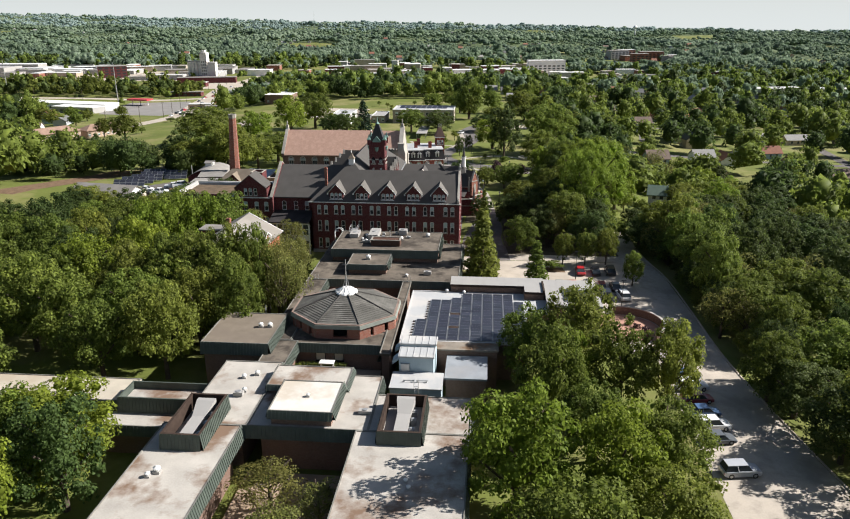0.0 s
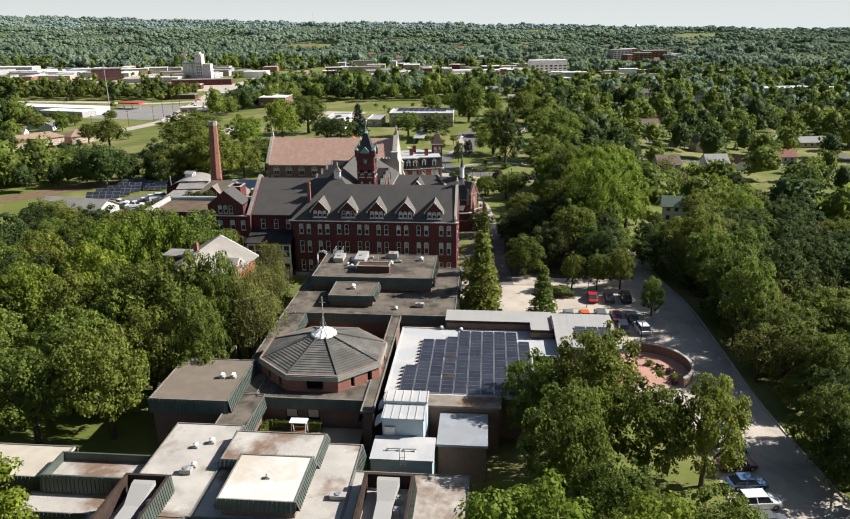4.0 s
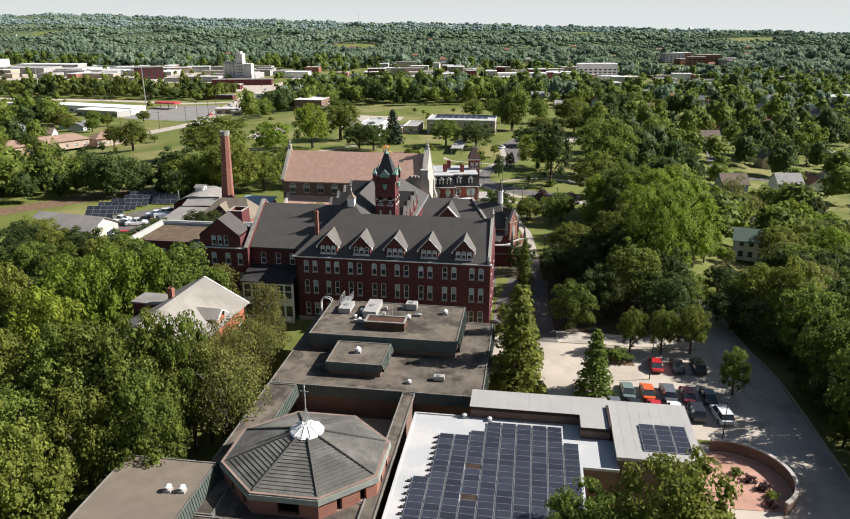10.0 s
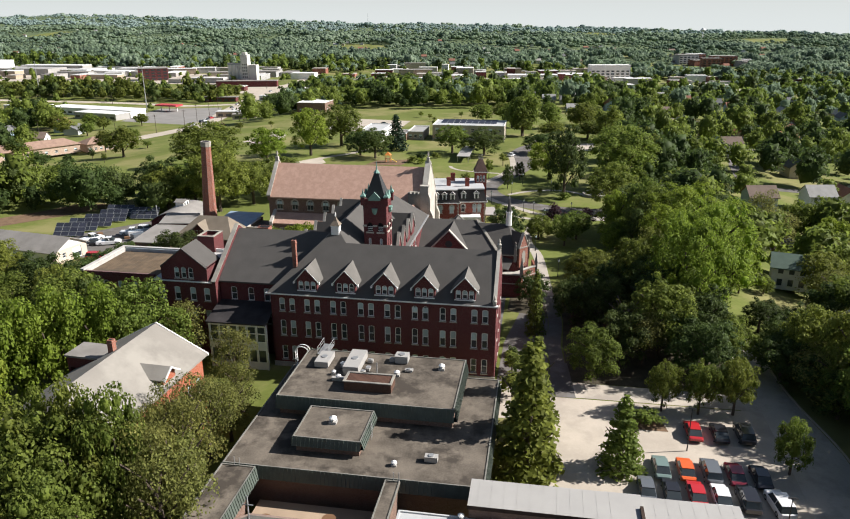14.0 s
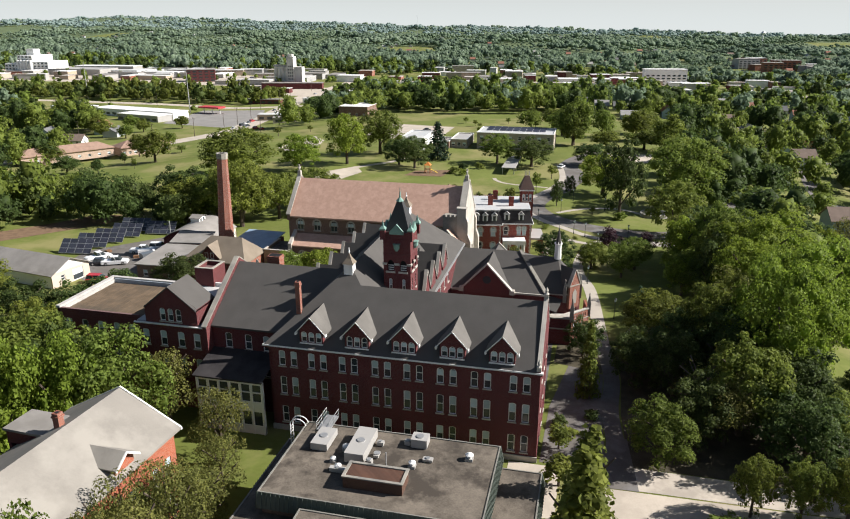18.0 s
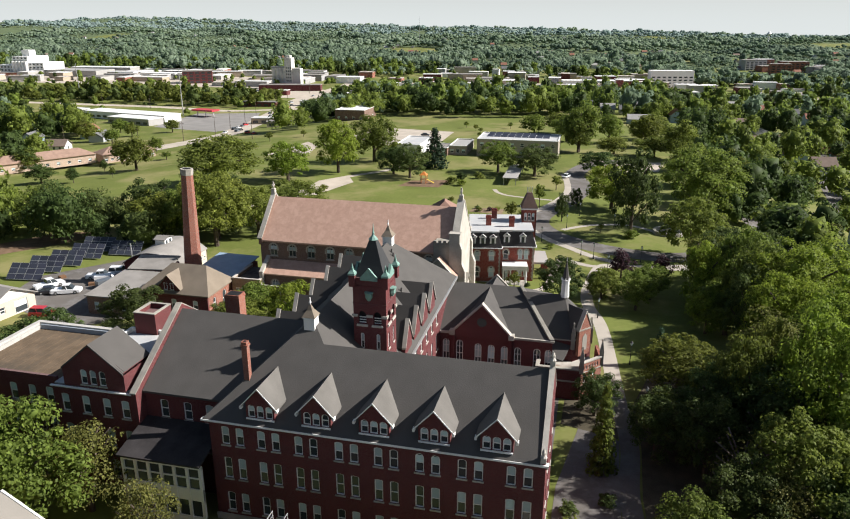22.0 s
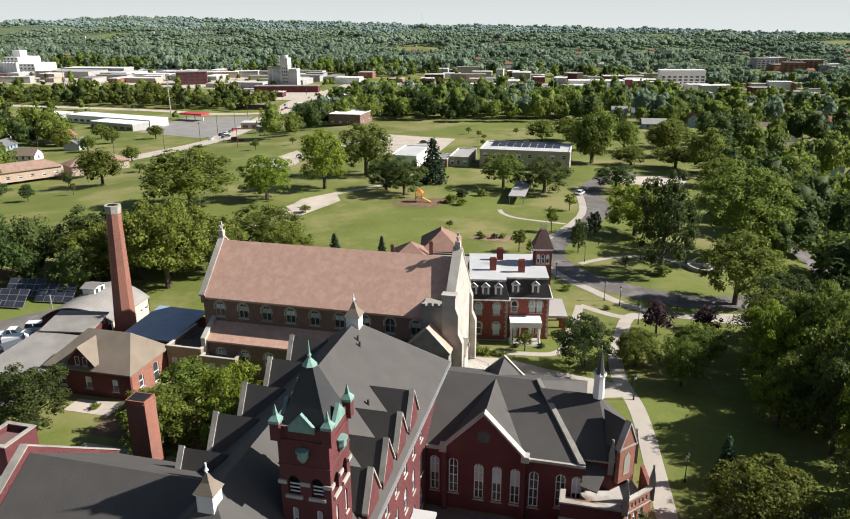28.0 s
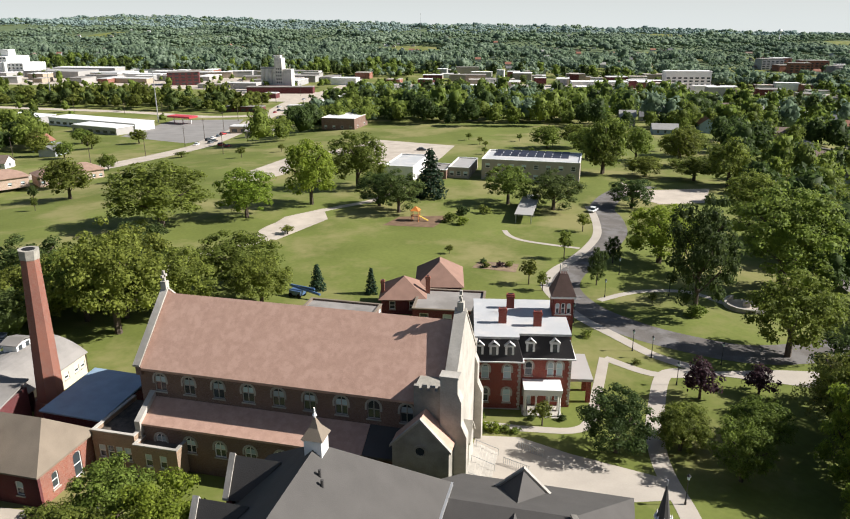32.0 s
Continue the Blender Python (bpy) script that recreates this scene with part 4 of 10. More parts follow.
# the west wing: low-pitched slope, gabled front and flat-roofed end
def west_wing():
    w = tagged(new("west_wing"), "red brick west wing with charcoal slope and coped gable")
    w.parent = main
    hs = [(c, 1.0, s, t, 0.2) for c in (2.2, 5.0, 7.6) for s, t in ((9.0, 11.2), (5.2, 7.5))]
    wall_win("wall", (-43.6, 3.9), (-34.1, 3.9), 0, 11.9, hs, BRICK, w)
    bm = bmesh.new()
    slab(bm, [(-43.6, 3.5, 12.2), (-30, 3.5, 12.2), (-28, 12.6, 18.1), (-43.6, 12.6, 18.1)], 0.25)
    slab(bm, [(-28, 21.6, 12.2), (-43.6, 21.6, 12.2), (-43.6, 12.6, 18.1), (-28, 12.6, 18.1)], 0.25)
    part("roof", bm, SHINGLE, w)
    bm = bmesh.new()
    box(bm, -43.6, -34.2, 3.65, 3.89, 12.02, 12.16)
    part("cornice", bm, WHITE, w)
    bm = bmesh.new()
    pts = [(2.4, 0), (22.2, 0), (22.2, 12.0), (12.6, 18.7), (2.4, 12.3)]
    a = [bm.verts.new((-44.3, y, z)) for y, z in pts]
    b = [bm.verts.new((-43.65, y, z)) for y, z in pts]
    bm.faces.new(a[::-1]); bm.faces.new(b)
    for i in range(5):
        bm.faces.new((a[i], a[(i + 1) % 5], b[(i + 1) % 5], b[i]))
    part("party_wall", bm, BRICK, w)
    bm = bmesh.new()
    slab(bm, [(-44.33, 2.3, 12.42), (-43.62, 2.3, 12.42), (-43.62, 12.6, 18.82), (-44.33, 12.6, 18.82)], 0.12)
    slab(bm, [(-43.62, 22.3, 12.12), (-44.33, 22.3, 12.12), (-44.33, 12.6, 18.82), (-43.62, 12.6, 18.82)], 0.12)
    part("coping", bm, STONE_D, w)
    # gabled bay
    hs = [(c, 1.0, s, t, 0.2) for c in (1.4, 4.0, 6.6, 8.9) for s, t in ((9.0, 11.2), (5.2, 7.5), (1.2, 3.5))]
    wall_win("wall", (-54.2, 2.6), (-44.3, 2.6), 0, 12.0, hs, BRICK, w)
    bm = bmesh.new()
    box(bm, -54.3, -44.2, 2.35, 2.59, 12.05, 12.2)
    part("cornice", bm, WHITE, w)
    hs = [(c, 0.85, 12.6, 14.4, 0.35) for c in (2.6, 3.75, 4.9)]
    wall_win("wall", (-52.6, 2.65), (-45.0, 2.65), 12.25, 14.5, hs, BRICK, w, 0.3)
    bm = bmesh.new()
    for y in (2.65, 2.95):
        q = [(-52.6, y, 14.5), (-45.0, y, 14.5), (-48.8, y, 17.4)]
        face(bm, q if y < 2.8 else q[::-1])
    box(bm, -52.6, -52.3, 2.96, 7.6, 12.25, 14.5)
    box(bm, -45.3, -45.0, 2.96, 7.6, 12.25, 14.5)
    part("gable", bm, BRICK, w)
    bm = bmesh.new()
    slab(bm, [(-45.0, 2.5, 14.45), (-45.0, 7.6, 14.45), (-48.8, 7.6, 17.5), (-48.8, 2.5, 17.5)], 0.2)
    slab(bm, [(-52.6, 7.6, 14.45), (-52.6, 2.5, 14.45), (-48.8, 2.5, 17.5), (-48.8, 7.6, 17.5)], 0.2)
    part("roof", bm, SHINGLE, w)
    bm = bmesh.new()
    box(bm, -54.2, -44.35, 2.98, 17, 12.0, 12.2)
    part("flat_roof", bm, MEMB, w)
    # flat end
    hs = [(c, 1.0, s, t, 0.2) for c in (1.6, 4.1, 6.6, 9.1, 11.4) for s, t in ((9.0, 11.2), (5.2, 7.5), (1.2, 3.5))]
    wall_win("wall", (-66.9, 3.4), (-54.3, 3.4), 0, 12.6, hs, BRICK, w)
    wall("wall", (-66.9, 15.6), (-66.9, 3.4), 0, 12.6, [], BRICK, w)
    wall("wall", (-54.3, 15.6), (-66.9, 15.6), 0, 12.6, [], BRICK, w)
    bm = bmesh.new()
    box(bm, -66.5, -54.3, 3.8, 15.2, 11.9, 12.1)
    part("flat_roof", bm, mat("brown ballast roof", (0.16, 0.115, 0.075), 0.95, amount=0.4, stain=(0.09, 0.07, 0.05)), w, "brown ballasted flat roof")
    bm = bmesh.new()
    box(bm, -67.0, -66.4, 3.3, 15.8, 12.601, 12.9)
    box(bm, -66.4, -54.3, 15.2, 15.8, 12.601, 12.9)
    part("coping", bm, mat("weathered white membrane", (0.52, 0.5, 0.46), 0.8, amount=0.3, scale=0.5, stain=(0.36, 0.34, 0.31), stain_scale=0.5), w, "broad weathered white parapet cap")
    bm = bmesh.new()
    box(bm, -66.55, -66.15, 3.6, 15.2, 12.0, 12.59)
    part("parapet_lining", bm, bpy.data.materials["weathered white membrane"], w, "white membrane parapet lining")
    bm = bmesh.new()
    box(bm, -66.15, -54.4, 14.95, 15.19, 12.0, 12.7)
    # north lining: its shade put into a blue-grey colour
    part("parapet_lining", bm, mat("blue-grey membrane", (0.3, 0.34, 0.38), 0.7, amount=0.2), w, "blue-grey parapet lining")
    for i in range(11):
        bm = bmesh.new()
        box(bm, -65.2 + i * 1.0, -65.12 + i * 1.0, 3.9, 14.9, 12.101, 12.14)
        part("roof_batten", bm, bpy.data.materials["brown ballast roof"], w)
    bm = bmesh.new()
    for a in ((-54.2, -44.4, 16.7, 17.0), (-54.2, -53.9, 9.6, 16.7)):
        box(bm, *a, 12.2, 12.75)
    part("roof_rim", bm, WHITE, w, "white flat roof rim")
    bm = bmesh.new()
    for a in ((-53.2, -50.2, 16.4, 16.7), (-53.2, -50.2, 19.7, 20.0), (-53.2, -52.9, 16.7, 19.7), (-50.5, -50.2, 16.7, 19.7)):
        box(bm, *a, 8, 15.0)
    box(bm, -52.9, -50.5, 16.7, 19.7, 8, 14.4)
    part("penthouse", bm, BRICK, w)
    bm = bmesh.new()
    for a in ((-53.26, -50.14, 16.34, 16.76), (-53.26, -50.14, 19.64, 20.06), (-53.26, -52.84, 16.76, 19.64), (-50.56, -50.14, 16.76, 19.64)):
        box(bm, *a, 15.0, 15.1)
    part("penthouse_rim", bm, STONE_D, w)


west_wing()
chimney_stack(-47.2, -45.0, 28.3, 30.1, 0, 13.4, main, "large square red brick chimney")


def porch():
    pz = tagged(new("sun_porch"), "white two-storey glazed sun porch")
    pz.parent = main
    x0, x1, y0 = -43.5, -34.3, -1.5
    bm = bmesh.new()
    slab(bm, [(x0 - 0.3, y0 - 0.3, 7.6), (x1, y0 - 0.3, 7.6), (x1, 3.85, 9.0), (x0 - 0.3, 3.85, 9.0)], 0.2)
    part("roof", bm, mat("dark porch roof", (0.05, 0.045, 0.045), 0.9), pz)
    bm = bmesh.new()
    for z0, z1 in ((0, 1.2), (3.2, 4.6), (7.0, 7.4)):
        box(bm, x0, x1, y0, y0 + 0.25, z0, z1)
    n = 6
    for i in range(n + 1):
        x = x0 + (x1 - x0 - 0.3) * i / n
        box(bm, x, x + 0.3, y0 - 0.06, y0 + 0.31, 0, 7.3)
    box(bm, x0 + 0.3, x1 - 0.3, y0 + 0.05, y0 + 0.2, 5.8, 5.95)
    part("porch_frame", bm, WHITE, pz)
    bm = bmesh.new()
    box(bm, x0 + 0.1, x1 - 0.1, y0 + 0.14, y0 + 0.2, 0.5, 7.2)
    part("porch_glazing", bm, GLASS, pz)


porch()


# the chapel wing on the east, its hip and the round-ended bay
def east_wing():
    w = tagged(new("east_wing"), "red brick wing with tall arched windows and coped gable")
    w.parent = main
    g0 = -2.5
    y, e = 36.6, 7.3
    hs = [(c, 1.0, 2.0, 6.2, 0.5) for c in (0.9, 2.9)] + [(c, 1.0, 1.6, 5.9, 0.5) for c in (5.6, 7.5, 9.4, 11.3)] + [(c, 1.0, 2.0, 6.0, 0.5) for c in (14.0, 15.6)]
    wall_win("wall", (-17.95, y), (-2.0, y), g0, e, hs, BRICK, w, style="grid")
    wall("wall", (-2.0, y + 0.36), (-2.0, 54), g0, e, [], BRICK, w)
    bm = bmesh.new()
    for yy in (y - 0.35, y + 0.3):
        q = [(-15.9, yy, e - 0.4), (-7.8, yy, e - 0.4), (-7.8, yy, e + 0.5), (-11.85, yy, 11.9), (-15.9, yy, e + 0.5)]
        face(bm, q if yy < y else q[::-1])
    ro = bmesh.new()
    cone_pts = [(-11.85 + 0.7 * math.cos(a * math.pi / 8), y - 0.38, 9.4 + 0.7 * math.sin(a * math.pi / 8)) for a in range(16)]
    face(ro, cone_pts)
    part("rose_window", ro, GLASS, w, "dark round rose window")
    for xx in (-16.2, -8.0):
        box(bm, xx - 0.0, xx + 0.5, y - 0.5, y - 0.003, g0, e + 0.3)
    part("gable", bm, BRICK, w)
    bm = bmesh.new()
    for sg in (-1, 1):
        xe = -11.85 + sg * 4.25
        q = [(xe, y - 0.5, e + 0.45), (-11.85, y - 0.5, 12.25), (-11.85, y + 0.4, 12.25), (xe, y + 0.4, e + 0.45)]
        slab(bm, q[::-1] if sg > 0 else q, 0.28)
        box(bm, xe - 0.4, xe + 0.4, y - 0.55, y + 0.4, e - 0.2, e + 0.5)
    box(bm, -17.9, -16.2, y - 0.3, y - 0.01, e - 0.1, e + 0.2)
    box(bm, -7.4, -1.6, y - 0.3, y - 0.01, e - 0.1, e + 0.2)
    part("coping", bm, STONE, w)
    bm = bmesh.new()
    zr, yr = 12.1, 44.5
    slab(bm, [(-18, y, e + 0.2), (-1.9, y, e + 0.2), (-7.3, yr, zr), (-21.8, yr, zr)], 0.2)
    slab(bm, [(-1.9, y + 17.8, e + 0.2), (-18, y + 17.8, e + 0.2), (-21.8, yr, zr), (-7.3, yr, zr)], 0.2)
    slab(bm, [(-1.9, y, e + 0.2), (-1.9, y + 17.8, e + 0.2), (-7.3, yr, zr)], 0.2)
    for sg in (-1, 1):
        q = [(-11.85 + sg * 4.1, y - 0.1, e + 0.35), (-11.85, y - 0.1, 11.95), (-11.85, yr - 0.3, 11.95), (-11.85 + sg * 4.1, y + 0.6, e + 0.35)]
        slab(bm, q if sg < 0 else q[::-1], 0.12)
    part("roof", bm, SHINGLE, w)
    bm = bmesh.new()
    slab(bm, [(-2.25, y - 0.2, e + 0.42), (-1.6, y - 0.2, e + 0.42), (-7.0, yr, zr + 0.28), (-7.5, yr, zr + 0.28)], 0.3)
    part("hip_coping", bm, STONE_D, w)
    # the small north gable behind the ridge
    ng = tagged(new("north_gable"), "small north gable with pale coping")
    ng.parent = w
    bm = bmesh.new()
    for sg in (-1, 1):
        q = [(-11.85 + sg * 3.2, 51.3, 7.9), (-11.85, 51.3, 11.0), (-11.85, 45.6, 11.4), (-11.85 + sg * 3.2, 50.2, 7.9)]
        slab(bm, q[::-1] if sg < 0 else q, 0.12)
    part("roof", bm, SHINGLE, ng)
    bm = bmesh.new()
    face(bm, [(-8.7, 51.25, 7.0), (-15.0, 51.25, 7.0), (-15.0, 51.25, 7.8), (-11.85, 51.25, 10.85), (-8.7, 51.25, 7.8)])
    part("gable", bm, BRICK, ng)
    bm = bmesh.new()
    for sg in (-1, 1):
        q = [(-11.85 + sg * 3.3, 51.2, 8.1), (-11.85, 51.2, 11.3), (-11.85, 51.6, 11.3), (-11.85 + sg * 3.3, 51.6, 8.1)]
        slab(bm, q[::-1] if sg > 0 else q, 0.25)
    part("coping", bm, STONE, ng)
    # chancel with an angled end, lantern and spirelet
    foot = [(-1.9, 38.4), (0.9, 38.4), (3.4, 41.2), (3.4, 45.0), (0.9, 47.8), (-1.9, 47.8)]
    bm = bmesh.new()
    prism(bm, foot, g0, 6.95)
    part("chancel_wall", bm, BRICK, w)
    bm = bmesh.new()
    mid = Vector((0.2, 43.1))
    prism(bm, [tuple(mid + (Vector(p) - mid) * 1.05) for p in foot], 6.95, 7.2)
    part("chancel_cornice", bm, STONE, w, "pale stone eaves cornice")
    bm = bmesh.new()
    base = [(*(mid + (Vector(p) - mid) * 1.06), 7.2) for p in foot]
    apex, back = (-0.8, 43.1, 12.0), (-7.0, 43.1, 12.0)
    face(bm, [base[0], base[1], apex, back])
    for i in (1, 2, 3):
        face(bm, [base[i], base[i + 1], apex])
    face(bm, [base[4], base[5], back, apex])
    part("chancel_roof", bm, SHINGLE, w)
    bm = bmesh.new()
    cone(bm, (-0.8, 43.1), 0.62, 0.55, 11.7, 13.3, 8)
    cone(bm, (-0.8, 43.1), 0.55, 0.55, 13.3, 14.3, 8)
    cone(bm, (-0.8, 43.1), 0.68, 0.68, 14.3, 14.45, 8)
    for k in range(8):
        a = math.pi * k / 4
        cone(bm, (-0.8 + 0.6 * math.cos(a), 43.1 + 0.6 * math.sin(a)), 0.09, 0.0, 14.45, 14.8, 4)
    part("lantern", bm, WHITE, w, "white octagonal roof lantern")
    bm = bmesh.new()
    cone(bm, (-0.8, 43.1), 0.5, 0.03, 14.45, 17.3, 8)
    part("spirelet", bm, SHINGLE, w)
    bm = bmesh.new()
    rod(bm, (-0.8, 43.1, 17.2), (-0.8, 43.1, 17.7), 0.05)
    part("spike", bm, STEEL, w)
    # slanted gable of the chancel's end, with coping and pinnacles
    u, nr = Vector((0.666, 0.746, 0)), Vector((0.746, -0.666, 0))

    def plate(bm, c, pts, d0, d1):
        a = [tuple(Vector((c[0], c[1], 0)) + u * s + nr * d1 + Vector((0, 0, z))) for s, z in pts]
        b = [tuple(Vector((c[0], c[1], 0)) + u * s + nr * d0 + Vector((0, 0, z))) for s, z in pts]
        face(bm, a)
        face(bm, b[::-1])
        for i in range(len(pts)):
            j = (i + 1) % len(pts)
            face(bm, [a[i], b[i], b[j], a[j]])

    c = (2.1, 39.5)
    bm = bmesh.new()
    plate(bm, c, [(-1.15, 4.6), (1.15, 4.6), (1.15, 8.6), (0, 11.2), (-1.15, 8.6)], 0, 0.5)
    # orange brick puts the sunlit look into this gable's colour
    part("chancel_gable", bm, BRICK_L, w, "sunlit pink brick gable")
    bm = bmesh.new()
    for sg in (-1, 1):
        q = [(sg * 1.3, 8.4), (0, 11.25), (0, 11.5), (sg * 1.3, 8.65)]
        plate(bm, c, q[::-1] if sg > 0 else q[::-1][::-1], -0.1, 0.6)
    plate(bm, c, [(-1.15, 8.5), (1.15, 8.5), (1.15, 8.7), (-1.15, 8.7)], 0.502, 0.58)
    plate(bm, c, [(-0.45, 5.4), (0.45, 5.4), (0.45, 7.4), (0, 8.0), (-0.45, 7.4)], 0.502, 0.54)
    part("gable_trim", bm, STONE, w, "pale stone gable trim")
    bm = bmesh.new()
    for sg in (-1, 1):
        e0 = Vector((c[0], c[1], 0)) + u * sg * 1.25 + nr * 0.3
        q = [tuple(e0 + Vector((0, 0, 8.5))), tuple(Vector((c[0], c[1], 11.3)) + nr * 0.3), tuple(Vector((c[0], c[1], 11.3)) - nr * 3.0), tuple(e0 - nr * 1.6 + Vector((0, 0, 8.5)))]
        slab(bm, q if sg < 0 else q[::-1], 0.12)
    part("gable_roof", bm, SHINGLE, w)
    # terrace and slanted arcade wall
    wall("terrace_wall", (-3.8, 34.1), (2.3, 34.1), g0, 4.5, [], BRICK, w, 0.4)
    wall("terrace_wall", (-3.8, 36.2), (-3.8, 34.5), g0, 4.5, [], BRICK, w, 0.4)
    bm = bmesh.new()
    prism(bm, [(-3.4, 34.52), (2.2, 34.52), (4.6, 37.3), (3.2, 40.6), (0.9, 38.1), (-1.9, 38.1), (-1.9, 36.2), (-3.4, 36.2)], 3.6, 3.8)
    part("terrace_floor", bm, GRAVEL_L, w)
    bm = bmesh.new()
    box(bm, -3.9, 2.3, 34.0, 34.55, 4.5, 4.68)
    box(bm, -3.9, -3.35, 34.55, 36.2, 4.5, 4.68)
    box(bm, -3.9, 2.3, 33.98, 34.09, 2.7, 2.9)
    part("terrace_coping", bm, STONE_D, w)
    hs = [(0.5 + 0.55 * k, 0.3, 4.5, 5.1, 0.15) for k in range(6)]
    lo = [(0.8 + 0.9 * k, 0.55, 2.4, 3.9, 0.27) for k in range(3)]
    # slanted walls in brighter brick, sunlight put into their colour
    wall_win("arcade_wall", (2.3, 34.1), (5.0, 37.2), g0, 5.5, hs + lo, BRICK_L, w, 0.4, sill=False)
    wall("arcade_wall", (5.0, 37.5), (4.4, 41.0), g0, 5.5, [], BRICK_L, w, 0.4)
    for z0, z1, d in ((5.5, 5.7, 0.1), (4.1, 4.25, 0.08), (2.1, 2.25, 0.08)):
        bm = bmesh.new()
        plate(bm, (3.65, 35.65), [(-2.05, z0), (2.05, z0), (2.05, z1), (-2.05, z1)], -0.35 if z0 > 5 else 0.032, d)
        part("arcade_coping", bm, STONE, w)
    for px, py, z in ((2.35, 34.3, 5.5), (4.95, 37.35, 5.5), (0.9, 38.2, 7.2), (3.3, 40.9, 7.2)):
        bm = bmesh.new()
        box(bm, px - 0.28, px + 0.28, py - 0.28, py + 0.28, z - 1.4, z + 0.7)
        cone(bm, (px, py), 0.45, 0.05, z + 0.7, z + 2.5, 4, math.pi / 4)
        cone(bm, (px, py), 0.12, 0.12, z + 2.3, z + 2.6, 6)
        part("pinnacle", bm, STONE_D, w, "pale stone pinnacle")
    bm = bmesh.new()
    slab(bm, [(-2.0, 36.3, 5.2), (-0.3, 36.3, 4.7), (0.6, 38.35, 6.2), (-2.0, 38.35, 6.8)], 0.15)
    part("lean_roof", bm, SHINGLE, w)
    # flat link roofs in the yard between the wings
    bm = bmesh.new()
    box(bm, -17.9, -15.8, 27.6, 31.0, g0, 3.2)
    part("link_wall", bm, BRICK, w)
    bm = bmesh.new()
    box(bm, -17.9, -15.6, 27.4, 31.2, 3.2, 3.45)
    part("link_roof", bm, MEMB, w, "white membrane link roof")


east_wing()

# ---- the stone-fronted chapel ----
chapel = thing("chapel", (0, 0, 0), "brown brick chapel with terracotta slate roof and pale stone front", "church")


def chapel_body():
    x0, x1, ys, yn, ze, zr, g0 = -57.7, -21.0, 60.9, 74.0, 11.4, 17.8, -1.5
    ym = (ys + yn) / 2
    hs = [(2.6 + 3.72 * k, 1.5, 8.1, 10.4, 0.75) for k in range(9)]
    wall_win("wall", (x0, ys), (x1 - 2.8, ys), g0, ze, hs, BRICK_C, chapel, style="twin", hood=STONE, frame_mat=STONE)
    wall("wall", (x1, yn), (x0, yn), g0, ze, [], BRICK_C, chapel)
    wall("wall", (x0, yn - 0.36), (x0, ys + 0.36), g0, ze, [], BRICK_C, chapel)
    bm = bmesh.new()
    s = (zr - ze) / (ym - ys)
    slab(bm, [(x0 + 0.6, ys - 0.5, ze - s * 0.5 + 0.2), (x1, ys - 0.5, ze - s * 0.5 + 0.2), (x1, ym, zr), (x0 + 0.6, ym, zr)], 0.3)
    slab(bm, [(x1, yn + 0.5, ze - s * 0.5 + 0.2), (x0 + 0.6, yn + 0.5, ze - s * 0.5 + 0.2), (x0 + 0.6, ym, zr), (x1, ym, zr)], 0.3)
    part("roof", bm, TILE_R, chapel, "weathered terracotta slate roof")
    # end walls with copings
    for xa, xb, m, up in ((x0 - 0.1, x0 + 0.6, BRICK_C, 0.5), (x1 - 0.4, x1 + 0.7, STONE, 1.3)):
        bm = bmesh.new()
        pts = [(ys - 0.5, ze - 1.2), (yn + 0.5, ze - 1.2), (yn + 0.5, ze + 0.2), (ym, zr + up), (ys - 0.5, ze + 0.2)]
        if up > 1:
            pts[0], pts[1] = (ys - 0.5, g0), (yn + 0.5, g0)
        a = [bm.verts.new((xa, y, z)) for y, z in pts]
        b = [bm.verts.new((xb, y, z)) for y, z in pts]
        bm.faces.new(a[::-1]); bm.faces.new(b)
        for i in range(5):
            bm.faces.new((a[i], a[(i + 1) % 5], b[(i + 1) % 5], b[i]))
        part("end_wall", bm, m, chapel)
        bm = bmesh.new()
        slab(bm, [(xa - 0.1, ys - 0.8, ze + 0.2), (xb + 0.1, ys - 0.8, ze + 0.2), (xb + 0.1, ym, zr + up + 0.25), (xa - 0.1, ym, zr + up + 0.25)], 0.24)
        slab(bm, [(xb + 0.1, yn + 0.8, ze + 0.2), (xa - 0.1, yn + 0.8, ze + 0.2), (xa - 0.1, ym, zr + up + 0.25), (xb + 0.1, ym, zr + up + 0.25)], 0.24)
        part("coping", bm, STONE, chapel)
        bm = bmesh.new()
        xm = (xa + xb) / 2
        box(bm, xm - 0.35, xm + 0.35, ym - 0.35, ym + 0.35, zr + up, zr + up + 1.0)
        box(bm, xm - 0.14, xm + 0.14, ym - 0.14, ym + 0.14, zr + up + 1.0, zr + up + 2.3)
        box(bm, xm - 0.14, xm + 0.14, ym - 0.5, ym + 0.5, zr + up + 1.5, zr + up + 1.8)
        part("cross", bm, STONE, chapel, "pale stone cross finial")
    # south aisle
    bm = bmesh.new()
    slab(bm, [(-56.0, 57.6, 5.6), (-29.5, 57.6, 5.6), (-29.5, 60.88, 7.4), (-56.0, 60.88, 7.4)], 0.25)
    part("aisle_roof", bm, TILE_R, chapel)
    hs = [(2.2 + 3.72 * k, 1.4, 2.4, 4.4, 0.7) for k in range(7)]
    wall_win("aisle_wall", (-56.0, 57.9), (-29.5, 57.9), g0, 5.3, hs, BRICK_C, chapel, hood=STONE, style="twin")
    bm = bmesh.new()
